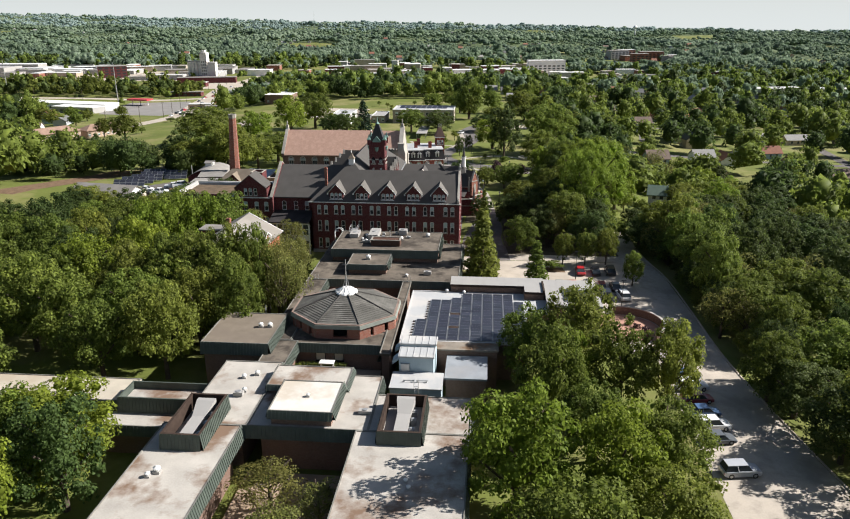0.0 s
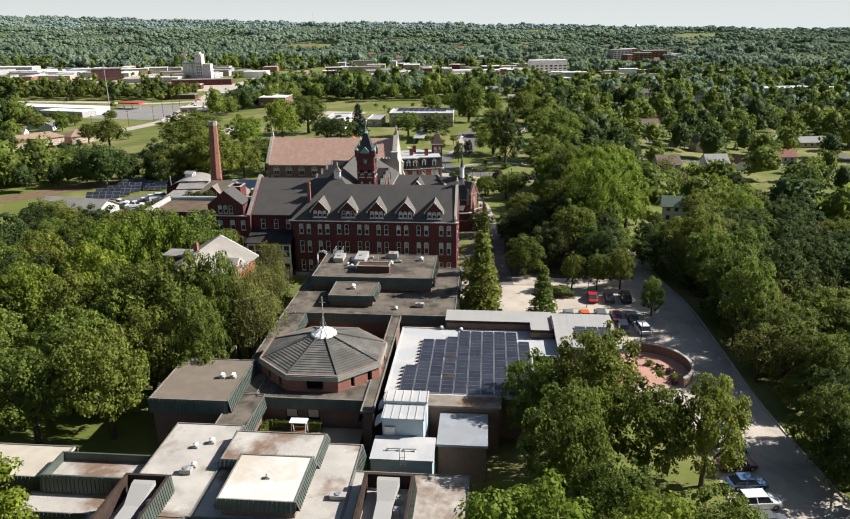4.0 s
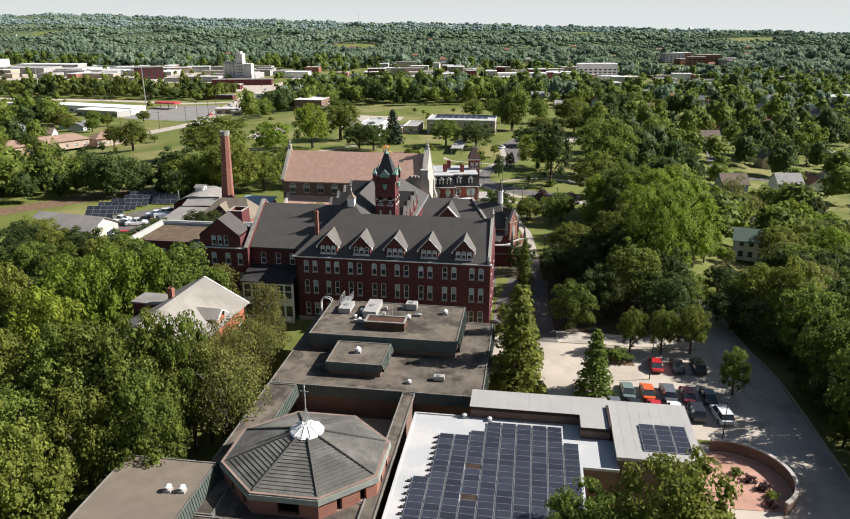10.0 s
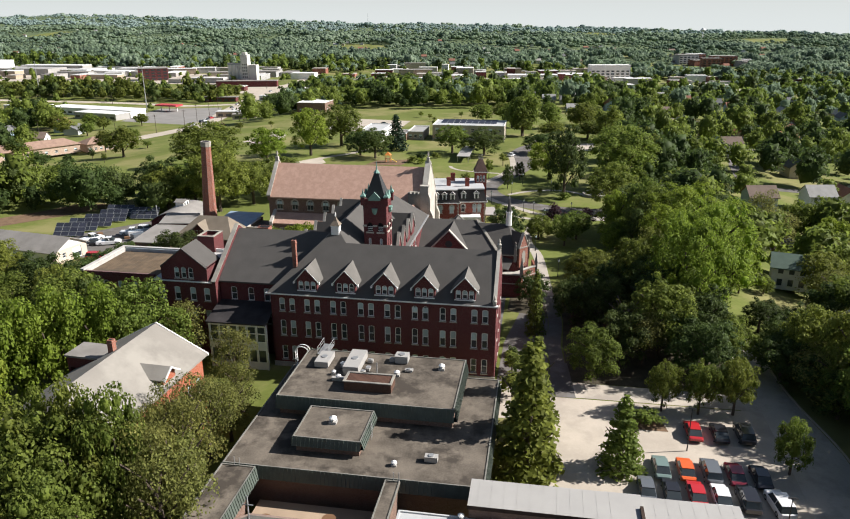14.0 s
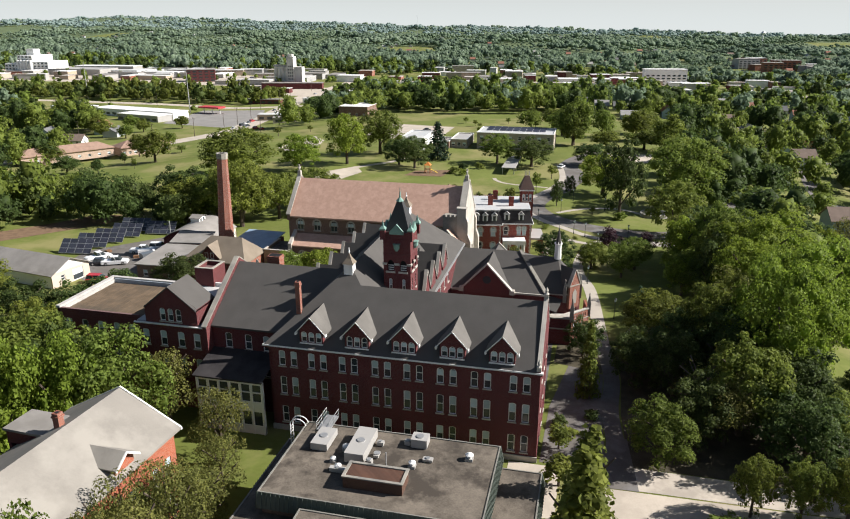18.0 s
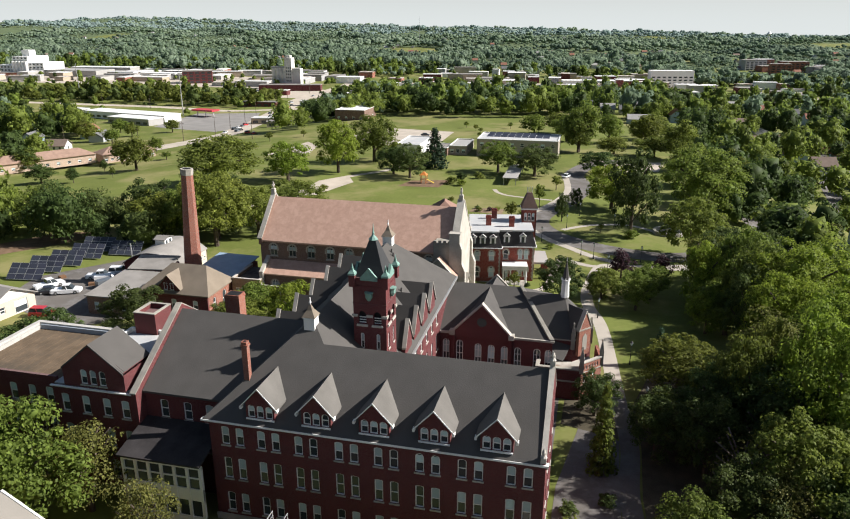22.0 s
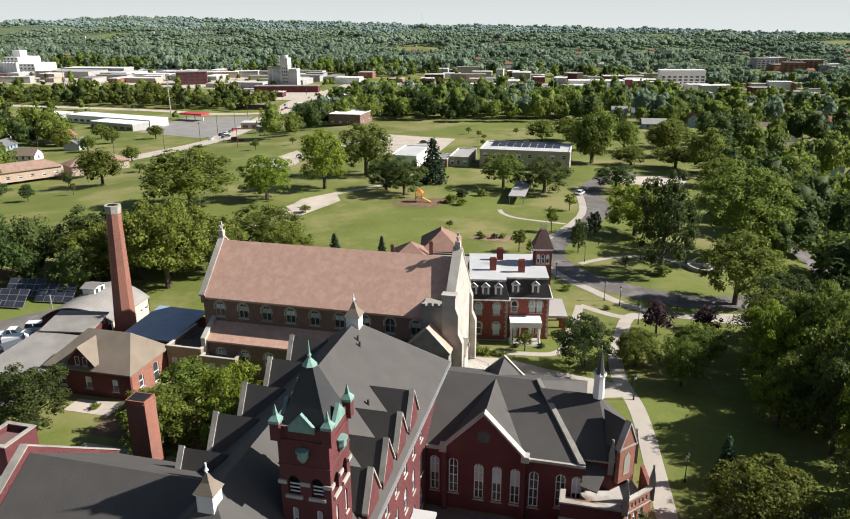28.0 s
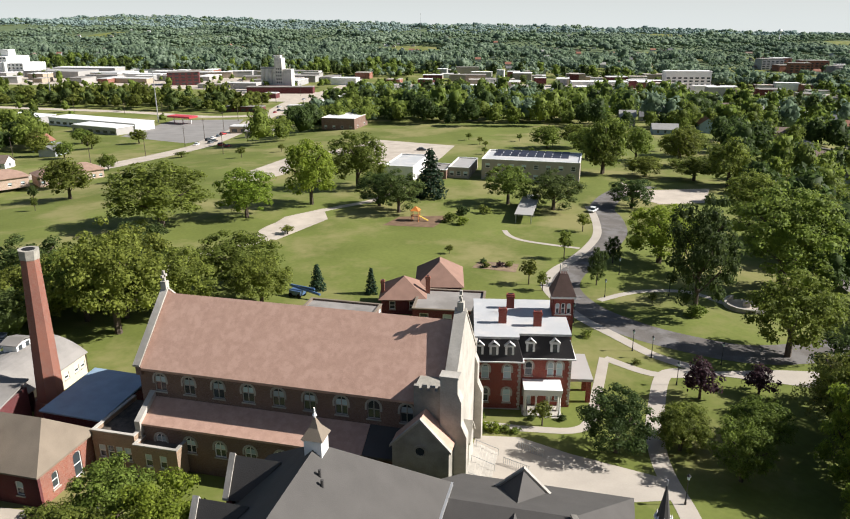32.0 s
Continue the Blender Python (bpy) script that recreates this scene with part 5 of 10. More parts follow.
    slab(bm, [(-56.6, 57.3, 6.0), (-55.9, 57.3, 6.0), (-55.9, 60.9, 8.1), (-56.6, 60.9, 8.1)], 2.0)
    part("aisle_coping", bm, STONE, chapel)
    # battlemented block and gabled porch at the south-east
    bm = bmesh.new()
    box(bm, -24.2, -20.9, 59.5, 62.5, g0, 13.2)
    for k in range(5):
        box(bm, -24.2 + 0.85 * k, -23.7 + 0.85 * k, 59.48, 59.9, 13.2, 13.6)
    part("stair_turret", bm, STONE_D, chapel, "battlemented grey stone block")
    bm = bmesh.new()
    px0, px1, pz, pr = -25.9, -19.9, 7.8, 11.0
    xm = (px0 + px1) / 2
    yy = 57.0
    a = [(px0, g0), (px1, g0), (px1, pz), (xm, pr), (px0, pz)]
    f0 = [(x, yy, z) for x, z in a]
    f1 = [(x, 59.4, z) for x, z in a]
    face(bm, f0); face(bm, f1[::-1])
    for i in range(5):
        j = (i + 1) % 5
        if i not in (2, 3):
            face(bm, [f0[i], f1[i], f1[j], f0[j]])
    part("porch_wall", bm, STONE_D, chapel)
    bm = bmesh.new()
    slab(bm, [(px1 + 0.2, yy + 0.3, pz), (px1 + 0.2, 59.45, pz), (xm, 59.45, pr + 0.1), (xm, yy + 0.3, pr + 0.1)], 0.2)
    slab(bm, [(px0 - 0.2, 59.45, pz), (px0 - 0.2, yy + 0.3, pz), (xm, yy + 0.3, pr + 0.1), (xm, 59.45, pr + 0.1)], 0.2)
    part("porch_roof", bm, TILE_R, chapel)
    bm = bmesh.new()
    for i in range(16):
        t = 2 * math.pi * i / 16
        box(bm, xm + 0.62 * math.cos(t) - 0.14, xm + 0.62 * math.cos(t) + 0.14, yy - 0.08, yy - 0.002, 7.5 + 0.62 * math.sin(t) - 0.14, 7.5 + 0.62 * math.sin(t) + 0.14)
    part("rose_ring", bm, STONE, chapel)
    bm = bmesh.new()
    face(bm, [(xm + 0.55 * math.cos(k * math.pi / 8), yy - 0.02, 7.5 + 0.55 * math.sin(k * math.pi / 8)) for k in range(16)])
    part("rose_window", bm, GLASS, chapel)
    bm = bmesh.new()
    slab(bm, [(px0 - 0.25, yy - 0.1, pz + 0.05), (xm, yy - 0.1, pr + 0.3), (xm, yy + 0.35, pr + 0.3), (px0 - 0.25, yy + 0.35, pz + 0.05)][::-1], 0.3)
    slab(bm, [(xm, yy - 0.1, pr + 0.3), (px1 + 0.25, yy - 0.1, pz + 0.05), (px1 + 0.25, yy + 0.35, pz + 0.05), (xm, yy + 0.35, pr + 0.3)][::-1], 0.3)
    part("porch_coping", bm, STONE, chapel)
    bm = bmesh.new()
    slab(bm, [(-29.45, 57.6, 5.6), (-26.1, 57.6, 5.6), (-26.1, 60.88, 7.4), (-29.45, 60.88, 7.4)], 0.25)
    part("link_roof", bm, SHINGLE, chapel, "grey link roof beside the porch")
    # corner buttresses of the front, set back in two steps
    for y, d, up in ((59.7, 1.3, 2.2), (74.9, 0.5, -1.0)):
        bm = bmesh.new()
        prof = [(x1 - 0.3, g0), (x1 + 1.2 + d, g0), (x1 + 1.2 + d, 6.2 + up), (x1 + 0.6 + d, 7.6 + up), (x1 + 0.6 + d, 10.2 + up), (x1 + 0.2 + d, 11.2 + up), (x1 + 0.2 + d, 12.8 + up), (x1 - 0.3, 12.8 + up)]
        a = [(x, y - 0.6, z) for x, z in prof]
        b = [(x, y + 0.6, z) for x, z in prof]
        face(bm, a)
        face(bm, b[::-1])
        for k in range(len(prof)):
            m = (k + 1) % len(prof)
            face(bm, [a[k], b[k], b[m], a[m]])
        part("buttress", bm, STONE, chapel)
        bm = bmesh.new()
        box(bm, x1 - 0.4, x1 + 0.3 + d, y - 0.7, y + 0.7, 12.8 + up, 13.05 + up)
        part("buttress_cap", bm, STONE, chapel)
    bm = bmesh.new()
    box(bm, x1 + 0.7, x1 + 1.6, 66.0, 69.0, g0, 3.6)
    slab(bm, [(x1 + 1.8, 65.8, 3.4), (x1 + 1.8, 67.5, 5.4), (x1 + 0.7, 67.5, 5.4), (x1 + 0.7, 65.8, 3.4)], 0.25)
    slab(bm, [(x1 + 1.8, 67.5, 5.4), (x1 + 1.8, 69.2, 3.4), (x1 + 0.7, 69.2, 3.4), (x1 + 0.7, 67.5, 5.4)], 0.25)
    part("portal", bm, STONE, chapel, "pale stone gabled portal")


chapel_body()

# ---- the mansard house ----
mansion = thing("mansard_house", (-22.0, 82.6, -2.4), "red brick mansard house with dark slate roof and white trim", "house", rz=10.4)


def mansion_body():
    P, Q = (0.0, 0.0), (13.9, 0.0)
    z1 = 7.6
    wl = 6.6
    rows = ((1.4, 3.6), (5.0, 7.1))
    hs = [(c, 1.1, s, t, 0.5) for c in (1.8, 4.8) for s, t in rows]
    wall_win("wall", (0, 0), (wl, 0), 0, z1, hs, BRICK_R, mansion, hood=STONE, shade=1.0)
    hs = [(1.2, 1.1, 5.0, 7.1, 0.5), (4.2, 0.9, 5.0, 7.1, 0.4), (5.4, 0.9, 5.0, 7.1, 0.4), (1.2, 1.1, 0.4, 3.4, 0.5), (4.2, 0.9, 1.2, 3.4, 0.4), (5.4, 0.9, 1.2, 3.4, 0.4)]
    wall_win("wall", (wl, 1.2), (13.6, 1.2), 0, z1, hs, BRICK_R, mansion, hood=STONE, shade=1.0)
    wall("wall", (wl, 0.36), (wl, 1.2), 0, z1, [], BRICK_R, mansion)
    hs = [(c, 1.1, s, t, 0.5) for c in (2.5, 6, 9.5) for s, t in rows]
    wall_win("wall", (13.6, 1.56), (13.6, 14), 0, z1, hs, BRICK_R, mansion, hood=STONE, shade=1.0)
    wall("wall", (13.2, 14), (0, 14), 0, z1, [], BRICK_R, mansion)
    wall("wall", (0, 13.6), (0, 0.36), 0, z1, [], BRICK_R, mansion)
    bm = bmesh.new()
    a = [(-0.4, -0.4), (wl + 0.3, -0.4), (wl + 0.3, 0.8), (14.0, 0.8), (14.0, 14.4), (-0.4, 14.4)]
    b = [(0.5, 0.5), (wl - 0.6, 0.5), (wl - 0.6, 1.7), (13.1, 1.7), (13.1, 13.5), (0.5, 13.5)]
    za, zb = z1 + 0.25, z1 + 3.3
    for i in range(6):
        j = (i + 1) % 6
        face(bm, [(*a[i], za), (*a[j], za), (*b[j], zb), (*b[i], zb)])
    part("mansard_roof", bm, mat("dark slate", (0.035, 0.03, 0.03), 0.7, amount=0.3, fine=9, bump=0.3), mansion, "steep dark slate mansard slopes")
    bm = bmesh.new()
    prism(bm, [(x, y) for x, y in [(-0.55, -0.55), (wl + 0.45, -0.55), (wl + 0.45, 0.65), (14.15, 0.65), (14.15, 14.55), (-0.55, 14.55)]], z1 + 0.06, z1 + 0.24)
    part("cornice", bm, WHITE, mansion)
    bm = bmesh.new()
    prism(bm, [(0.2, 0.2), (wl - 0.3, 0.2), (wl - 0.3, 1.4), (13.4, 1.4), (13.4, 13.8), (0.2, 13.8)], zb - 0.02, zb + 0.3)
    part("flat_roof", bm, MEMB, mansion, "white membrane flat roof")
    for x in (0.9, 2.9, 5.0, 7.9, 11.2):
        y = 0.15 if x < wl else 1.35
        d = tagged(new("dormer"), "white framed arched roof dormer")
        d.parent = mansion
        bm = bmesh.new()
        box(bm, x - 0.6, x + 0.6, y - 0.3, y + 1.0, z1 + 0.6, z1 + 2.5)
        slab(bm, [(x - 0.75, y - 0.4, z1 + 2.45), (x, y - 0.4, z1 + 3.1), (x, y + 1.3, z1 + 3.1), (x - 0.75, y + 1.3, z1 + 2.45)], 0.14)
        slab(bm, [(x, y - 0.4, z1 + 3.1), (x + 0.75, y - 0.4, z1 + 2.45), (x + 0.75, y + 1.3, z1 + 2.45), (x, y + 1.3, z1 + 3.1)], 0.14)
        part("dormer_box", bm, WHITE, d)
        bm = bmesh.new()
        box(bm, x - 0.3, x + 0.3, y - 0.33, y - 0.29, z1 + 0.85, z1 + 2.25)
        part("pane", bm, GLASS, d)
    for qx, qy in ((0.0, 0.0), (wl, 0.0), (13.6, 1.2)):
        for k in range(16):
            w = 0.42 if k % 2 else 0.28
            s = 1 if qx == 0 else -1
            parts_each("quoin", [(min(qx - 0.03 * s, qx + w * s), max(qx - 0.03 * s, qx + w * s), qy - 0.04, qy + 0.2, 0.5 + 0.44 * k, 0.86 + 0.44 * k)], STONE, mansion)
    bm = bmesh.new()
    box(bm, -0.1, wl + 0.1, -0.1, 0.34, 0, 0.45)
    part("plinth", bm, STONE, mansion)
    # corner tower
    t = tagged(new("tower"), "square brick corner tower with brown mansard cap")
    t.parent = mansion
    x0, x1, y0, y1, zt = 11.4, 14.4, 7.5, 10.5, 14.0
    hs = [(c, 0.6, 11.6, 13.3, 0.28) for c in (0.7, 1.5, 2.3)]
    for p, q in (((x0, y0), (x1, y0)), ((x1, y0), (x1, y1)), ((x1, y1), (x0, y1)), ((x0, y1), (x0, y0))):
        wall_win("wall", p, q, 0, zt, hs, BRICK_R, t, 0.25)
    bm = bmesh.new()
    box(bm, x0 - 0.25, x1 + 0.25, y0 - 0.25, y1 + 0.25, zt, zt + 0.3)
    part("cornice", bm, WHITE, t)
    bm = bmesh.new()
    cone(bm, ((x0 + x1) / 2, (y0 + y1) / 2), 2.5, 0.75, zt + 0.3, zt + 3.4, 4, math.pi / 4)
    part("cap", bm, mat("brown slate", (0.13, 0.085, 0.07), 0.8, amount=0.3, fine=9), t)
    bm = bmesh.new()
    cx, cy = (x0 + x1) / 2, (y0 + y1) / 2
    for i in range(8):
        s = -0.5 + (i % 4) / 3
        for a_, b_ in (((cx + s, cy - 0.5), None), ((cx + s, cy + 0.5), None), ((cx - 0.5, cy + s), None), ((cx + 0.5, cy + s), None)):
            if i < 4:
                rod(bm, (*a_, zt + 3.4), (*a_, zt + 4.6), 0.025, 4)
    part("cresting", bm, STEEL, t, "iron roof cresting")
    for x, y in ((4.2, 5.0), (9.0, 4.2), (5.6, 10.5)):
        chimney_stack(x - 0.55, x + 0.55, y - 0.35, y + 0.35, 9, 13.4, mansion, "red brick chimney", BRICK_R)
    # entrance porch
    e = tagged(new("porch"), "white columned entrance porch")
    e.parent = mansion
    bm = bmesh.new()
    box(bm, 7.0, 12.2, -2.0, 1.15, 4.1, 4.5)
    box(bm, 7.1, 12.1, -1.9, 1.15, 3.6, 4.1)
    part("porch_roof", bm, WHITE, e)
    bm = bmesh.new()
    box(bm, 6.9, 12.3, -2.2, 1.15, 0.0, 0.4)
    part("porch_floor", bm, STONE, e)
    for x, y in ((7.3, -1.7), (8.7, -1.7), (10.4, -1.7), (11.9, -1.7), (11.9, -0.2), (7.3, -0.2)):
        bm = bmesh.new()
        cone(bm, (x, y), 0.16, 0.12, 0.7, 3.4, 8)
        box(bm, x - 0.2, x + 0.2, y - 0.2, y + 0.2, 0.4, 0.7)
        box(bm, x - 0.19, x + 0.19, y - 0.19, y + 0.19, 3.4, 3.6)
        part("column", bm, WHITE, e)
    # east verandah
    v = tagged(new("verandah"), "white-roofed side verandah on brick piers")
    v.parent = mansion
    bm = bmesh.new()
    box(bm, 13.62, 17.0, 2.5, 10.5, 3.5, 3.9)
    part("verandah_roof", bm, METAL_W, v)
    for y in (3.0, 6.5, 10.0):
        bm = bmesh.new()
        box(bm, 16.2, 16.8, y - 0.3, y + 0.3, 0, 3.5)
        part("pier", bm, BRICK_R, v)


BRICK_R = brick_mat("bright red brick", (0.32, 0.07, 0.05), (0.22, 0.05, 0.04), (0.3, 0.18, 0.14))
mansion_body()

# ---- trees ----
RNG = np.random.default_rng(7)


def ico(sub):
    bm = bmesh.new()
    bmesh.ops.create_icosphere(bm, subdivisions=sub, radius=1.0)
    bm.verts.index_update()
    v = np.array([p.co[:] for p in bm.verts])
    f = np.array([[q.index for q in fc.verts] for fc in bm.faces])
    bm.free()
    c, s = math.cos(0.65), math.sin(0.65)
    return v @ np.array([(1, 0, 0), (0, c, s), (0, -s, c)]), f


ICO = {1: ico(1), 2: ico(2)}


def join(pieces):
    vs, fs, n = [], [], 0
    for v, f in pieces:
        vs.append(v)
        fs.append(f + n)
        n += len(v)
    return np.concatenate(vs), np.concatenate(fs)


def leaf_quads(centres, radii, count, size, rng, flat=0.85):
    """Leaf sprays as bent quads, cut into triangles, scattered over the shells of several lumps."""
    w = radii ** 2
    pick = rng.choice(len(centres), count, p=w / w.sum())
    d = rng.normal(size=(count, 3))
    d /= np.linalg.norm(d, axis=1)[:, None]
    d[:, 2] = np.where(d[:, 2] < -0.45, -d[:, 2], d[:, 2])
    rr = radii[pick] * rng.uniform(0.8, 1.14, count)
    pos = centres[pick] + d * rr[:, None] * np.array([1, 1, flat])
    n = d + rng.normal(scale=0.5, size=(count, 3)) + np.array([0, 0, 0.3])
    n /= np.linalg.norm(n, axis=1)[:, None]
    u = np.cross(n, rng.normal(size=(count, 3)))
    u /= np.linalg.norm(u, axis=1)[:, None]
    v = np.cross(n, u)
    s = size * rng.uniform(0.55, 1.35, count)[:, None]
    c = np.stack([pos - u * s * 0.5, pos - v * s * 0.34 + n * s * 0.1, pos + u * s * 0.5, pos + v * s * 0.34 - n * s * 0.06], 1).reshape(-1, 3)
    k = np.arange(count)[:, None] * 4
    return c, np.concatenate([k + [0, 1, 2], k + [0, 2, 3]])


def leaf_tris(centres, radii, count, size, rng, flat=0.85):
    """Leaf sprays as single triangles, scattered through the outer part of several lumps."""
    w = radii ** 2
    pick = rng.choice(len(centres), count, p=w / w.sum())
    d = rng.normal(size=(count, 3))
    d /= np.linalg.norm(d, axis=1)[:, None]
    d[:, 2] = np.where(d[:, 2] < -0.4, -d[:, 2], d[:, 2])
    pos = centres[pick] + d * (radii[pick] * rng.uniform(0.68, 1.14, count))[:, None] * np.array([1, 1, flat])
    n = d + rng.normal(scale=0.55, size=(count, 3)) + np.array([0, 0, 0.35])
    n /= np.linalg.norm(n, axis=1)[:, None]
    u = np.cross(n, rng.normal(size=(count, 3)))
    u /= np.linalg.norm(u, axis=1)[:, None]
    v = np.cross(n, u)
    s = size * rng.uniform(0.6, 1.5, count)[:, None]
    return np.stack([pos + u * s * 0.6, pos - u * s * 0.4 + v * s * 0.5, pos - u * s * 0.4 - v * s * 0.5], 1).reshape(-1, 3), np.arange(count * 3).reshape(-1, 3)


def crown_mesh(seed, count, size, tall=1.0, lumps=16, kind="round", core=2, sparse=False):
    """A crown of unit radius, its middle at height 0: lumps of foliage with leaf sprays over them."""
    rng = np.random.default_rng(seed)
    if kind == "cone":
        cs, rs = [], []
        for k in range(40):
            h = k / 40
            r = (1 - h) * 0.6 + 0.03
            a = k * 2.4
            cs.append((r * math.cos(a), r * math.sin(a), (h - 0.5) * 2 * tall))
            rs.append(0.2 + 0.2 * (1 - h))
    else:
        cs, rs = [(0, 0, -0.1 * tall), (0, 0, 0.3 * tall)], [0.66, 0.5]
        if lumps <= 2:
            cs, rs = [(0.38, 0.05, 0.05), (-0.28, 0.34, 0.16), (-0.22, -0.36, -0.04)], [0.72, 0.66, 0.7]
        for k in range(lumps):
            z = 1 - 1.75 * (k + 0.5) / lumps
            a = k * 2.4 + rng.uniform(-0.4, 0.4)
            q = rng.uniform(0.5, 0.86) if lumps < 40 else rng.uniform(0.62, 0.95)
            s = math.sqrt(max(0.05, 1 - z * z))
            cs.append((s * math.cos(a) * q, s * math.sin(a) * q, z * q * tall))
            rs.append(rng.uniform(0.15, 0.4) if lumps < 40 else rng.uniform(0.1, 0.27))
    cs, rs = np.array(cs, float), np.array(rs, float)
    pieces = [leaf_tris(cs, rs, count, size, rng) if sparse else leaf_quads(cs, rs, count, size, rng)]
    if sparse and lumps > 2:
        v0, f0 = ICO[1]
        for c, r in zip(cs[:2], (0.62, 0.5)):
            pieces.append((c + v0 * (1 + rng.normal(scale=0.2, size=(len(v0), 1))) * r * np.array([1, 1, tall * 0.9]), f0))
    elif core:
        v0, f0 = ICO[core if kind != "cone" else 1]
        for c, r in zip(cs, rs):
            j = v0 * (1 + rng.normal(scale=0.17, size=(len(v0), 1)))
            pieces.append((c + j * r * (np.array([0.5, 0.5, 0.45]) if lumps > 2 else np.array([0.8, 0.8, 0.75])), f0))
    return join(pieces)


TREE_KINDS = {}


def tree_kind(key, seed, count, size, leaf, tall=1.0, kind="round", lumps=16, trunk=0.16, core=1, limbs=5):
    v, f = crown_mesh(seed, count, size, tall, lumps, kind, core)
    crown = np_mesh("crown", v, f, 3, leaf)
    bm = bmesh.new()
    low = -0.9 * tall - trunk
    cone(bm, (0, 0), 0.075, 0.045, low, -0.1 * tall, 7)
    rng = random.Random(seed)
    for k in range(limbs):
        a = k * 2.4 + rng.random()
        z = -0.7 * tall + 0.9 * tall * k / limbs
        rod(bm, (0, 0, z), (0.62 * math.cos(a), 0.62 * math.sin(a), z + 0.5 * tall), 0.02, 5)
    tm = bpy.data.meshes.new("trunk")
    bm.to_mesh(tm)
    bm.free()
    tm.materials.append(BARK if key != "dead" else DEADWOOD)
    TREE_KINDS[key] = (crown, tm, tall, -low)


def near_kind(key, seed, count, size, leaf, tall, lumps, core=1, limbs=6):
    """A finer crown for trees that stand close to the flight."""
    tree_kind(key + "_near", seed, count, size, leaf, tall, lumps=lumps, core=core, limbs=limbs)


DEADWOOD = mat("grey dead wood", (0.2, 0.17, 0.145), 0.95, amount=0.3, fine=10)
LEAF_O = leaf_mat("olive leaves", (0.225, 0.23, 0.06), (0.12, 0.128, 0.036), 0.2, gloss=0.16)
for i in range(4):
    tree_kind("oak%d" % i, 11 + i, 4200, 0.085, LEAF, 0.95 + 0.07 * i, lumps=26 + 4 * i, core=1)
tree_kind("lime", 31, 4200, 0.085, LEAF_Y, 1.0, lumps=28, core=1)
tree_kind("dark", 32, 4200, 0.085, LEAF_D, 1.1, lumps=28, core=1)
tree_kind("olive", 37, 4600, 0.06, LEAF_O, 1.15, lumps=26, core=0, limbs=12)
tree_kind("dead", 38, 260, 0.08, LEAF_O, 1.1, lumps=20, core=0, limbs=26)
tree_kind("plum", 33, 1300, 0.12, LEAF_P, 0.9, lumps=14)
tree_kind("tall", 34, 1900, 0.18, LEAF, 2.2, "cone", trunk=0.2)
tree_kind("fir", 35, 1700, 0.17, NEEDLE, 1.8, "cone", trunk=0.2)
tree_kind("small", 36, 700, 0.18, LEAF, 1.1, trunk=0.5, lumps=10, core=1)
for i in range(4):
    near_kind("oak%d" % i, 61 + i, 8600, 0.06, LEAF, 0.95 + 0.08 * i, 44 + 5 * i)
near_kind("lime", 71, 8400, 0.06, LEAF_Y, 1.0, 46)
near_kind("sycamore", 73, 15000, 0.042, LEAF_Y, 1.1, 64)
tree_kind("sycamore", 74, 9000, 0.05, LEAF_Y, 1.1, lumps=44, core=1)
near_kind("dark", 72, 8400, 0.06, LEAF_D, 1.1, 46)
TREE_LABEL = {"sycamore": "tall pale-leaved spreading tree by the path", "oak": "broad green leafy tree on lawn", "lime": "yellow-green leafy tree on lawn", "dark": "dark green dense leafy tree on grass", "plum": "purple-leaved ornamental tree on lawn",
              "tall": "tall narrow green tree on grass", "fir": "dark green pointed conifer on grass", "small": "small young green tree on grass", "olive": "thin olive-green tree on grass", "dead": "half bare grey-brown tree on grass"}


def tree(key, x, y, h, r):
    """A tree of height h and crown radius r, standing on the ground."""
    crown, trunk, tall, low = TREE_KINDS[key + "_near" if y < 230 and -130 < x < 95 and key + "_near" in TREE_KINDS else key]
    sz = h / (tall * 1.02 + low)
    e = thing("tree", (x, y, gz(x, y) - 0.1), TREE_LABEL[key.rstrip("0123456789")], "tree", "trees", rz=RNG.uniform(0, 360))
    for nm, me in (("trunk", trunk), ("crown", crown)):
        o = new(nm, me)
        o.parent = e
        o.location, o.scale = (0, 0, low * sz), (r, r, sz)
    return e


def stand(key, rows):
    """Several trees: x, y, height, crown radius."""
    for k, (x, y, h, r) in enumerate(rows):
        tree(key if key != "oak" else "oak%d" % ((k * 7 + int(abs(x))) % 4), x, y, h, r)


def outside(x, y, boxes):
    return not any(a < x < b and c < y < d for a, b, c, d in boxes)


def scatter(seed, count, region, keep, gap):
    """Places in a region (x0, x1, y0, y1), at least gap apart."""
    rng = np.random.default_rng(seed)
    x0, x1, y0, y1 = region
    pts, cells = [], {}
    for _ in range(count * 7):
        if len(pts) >= count:
            break
        x, y = rng.uniform(x0, x1), rng.uniform(y0, y1)
        if not keep(x, y):
            continue
        c = (int(x // gap), int(y // gap))
        if any((x - px) ** 2 + (y - py) ** 2 < gap * gap for i in (-1, 0, 1) for j in (-1, 0, 1) for px, py in cells.get((c[0] + i, c[1] + j), ())):
            continue
        cells.setdefault(c, []).append((x, y))
        pts.append((float(x), float(y)))
    return pts


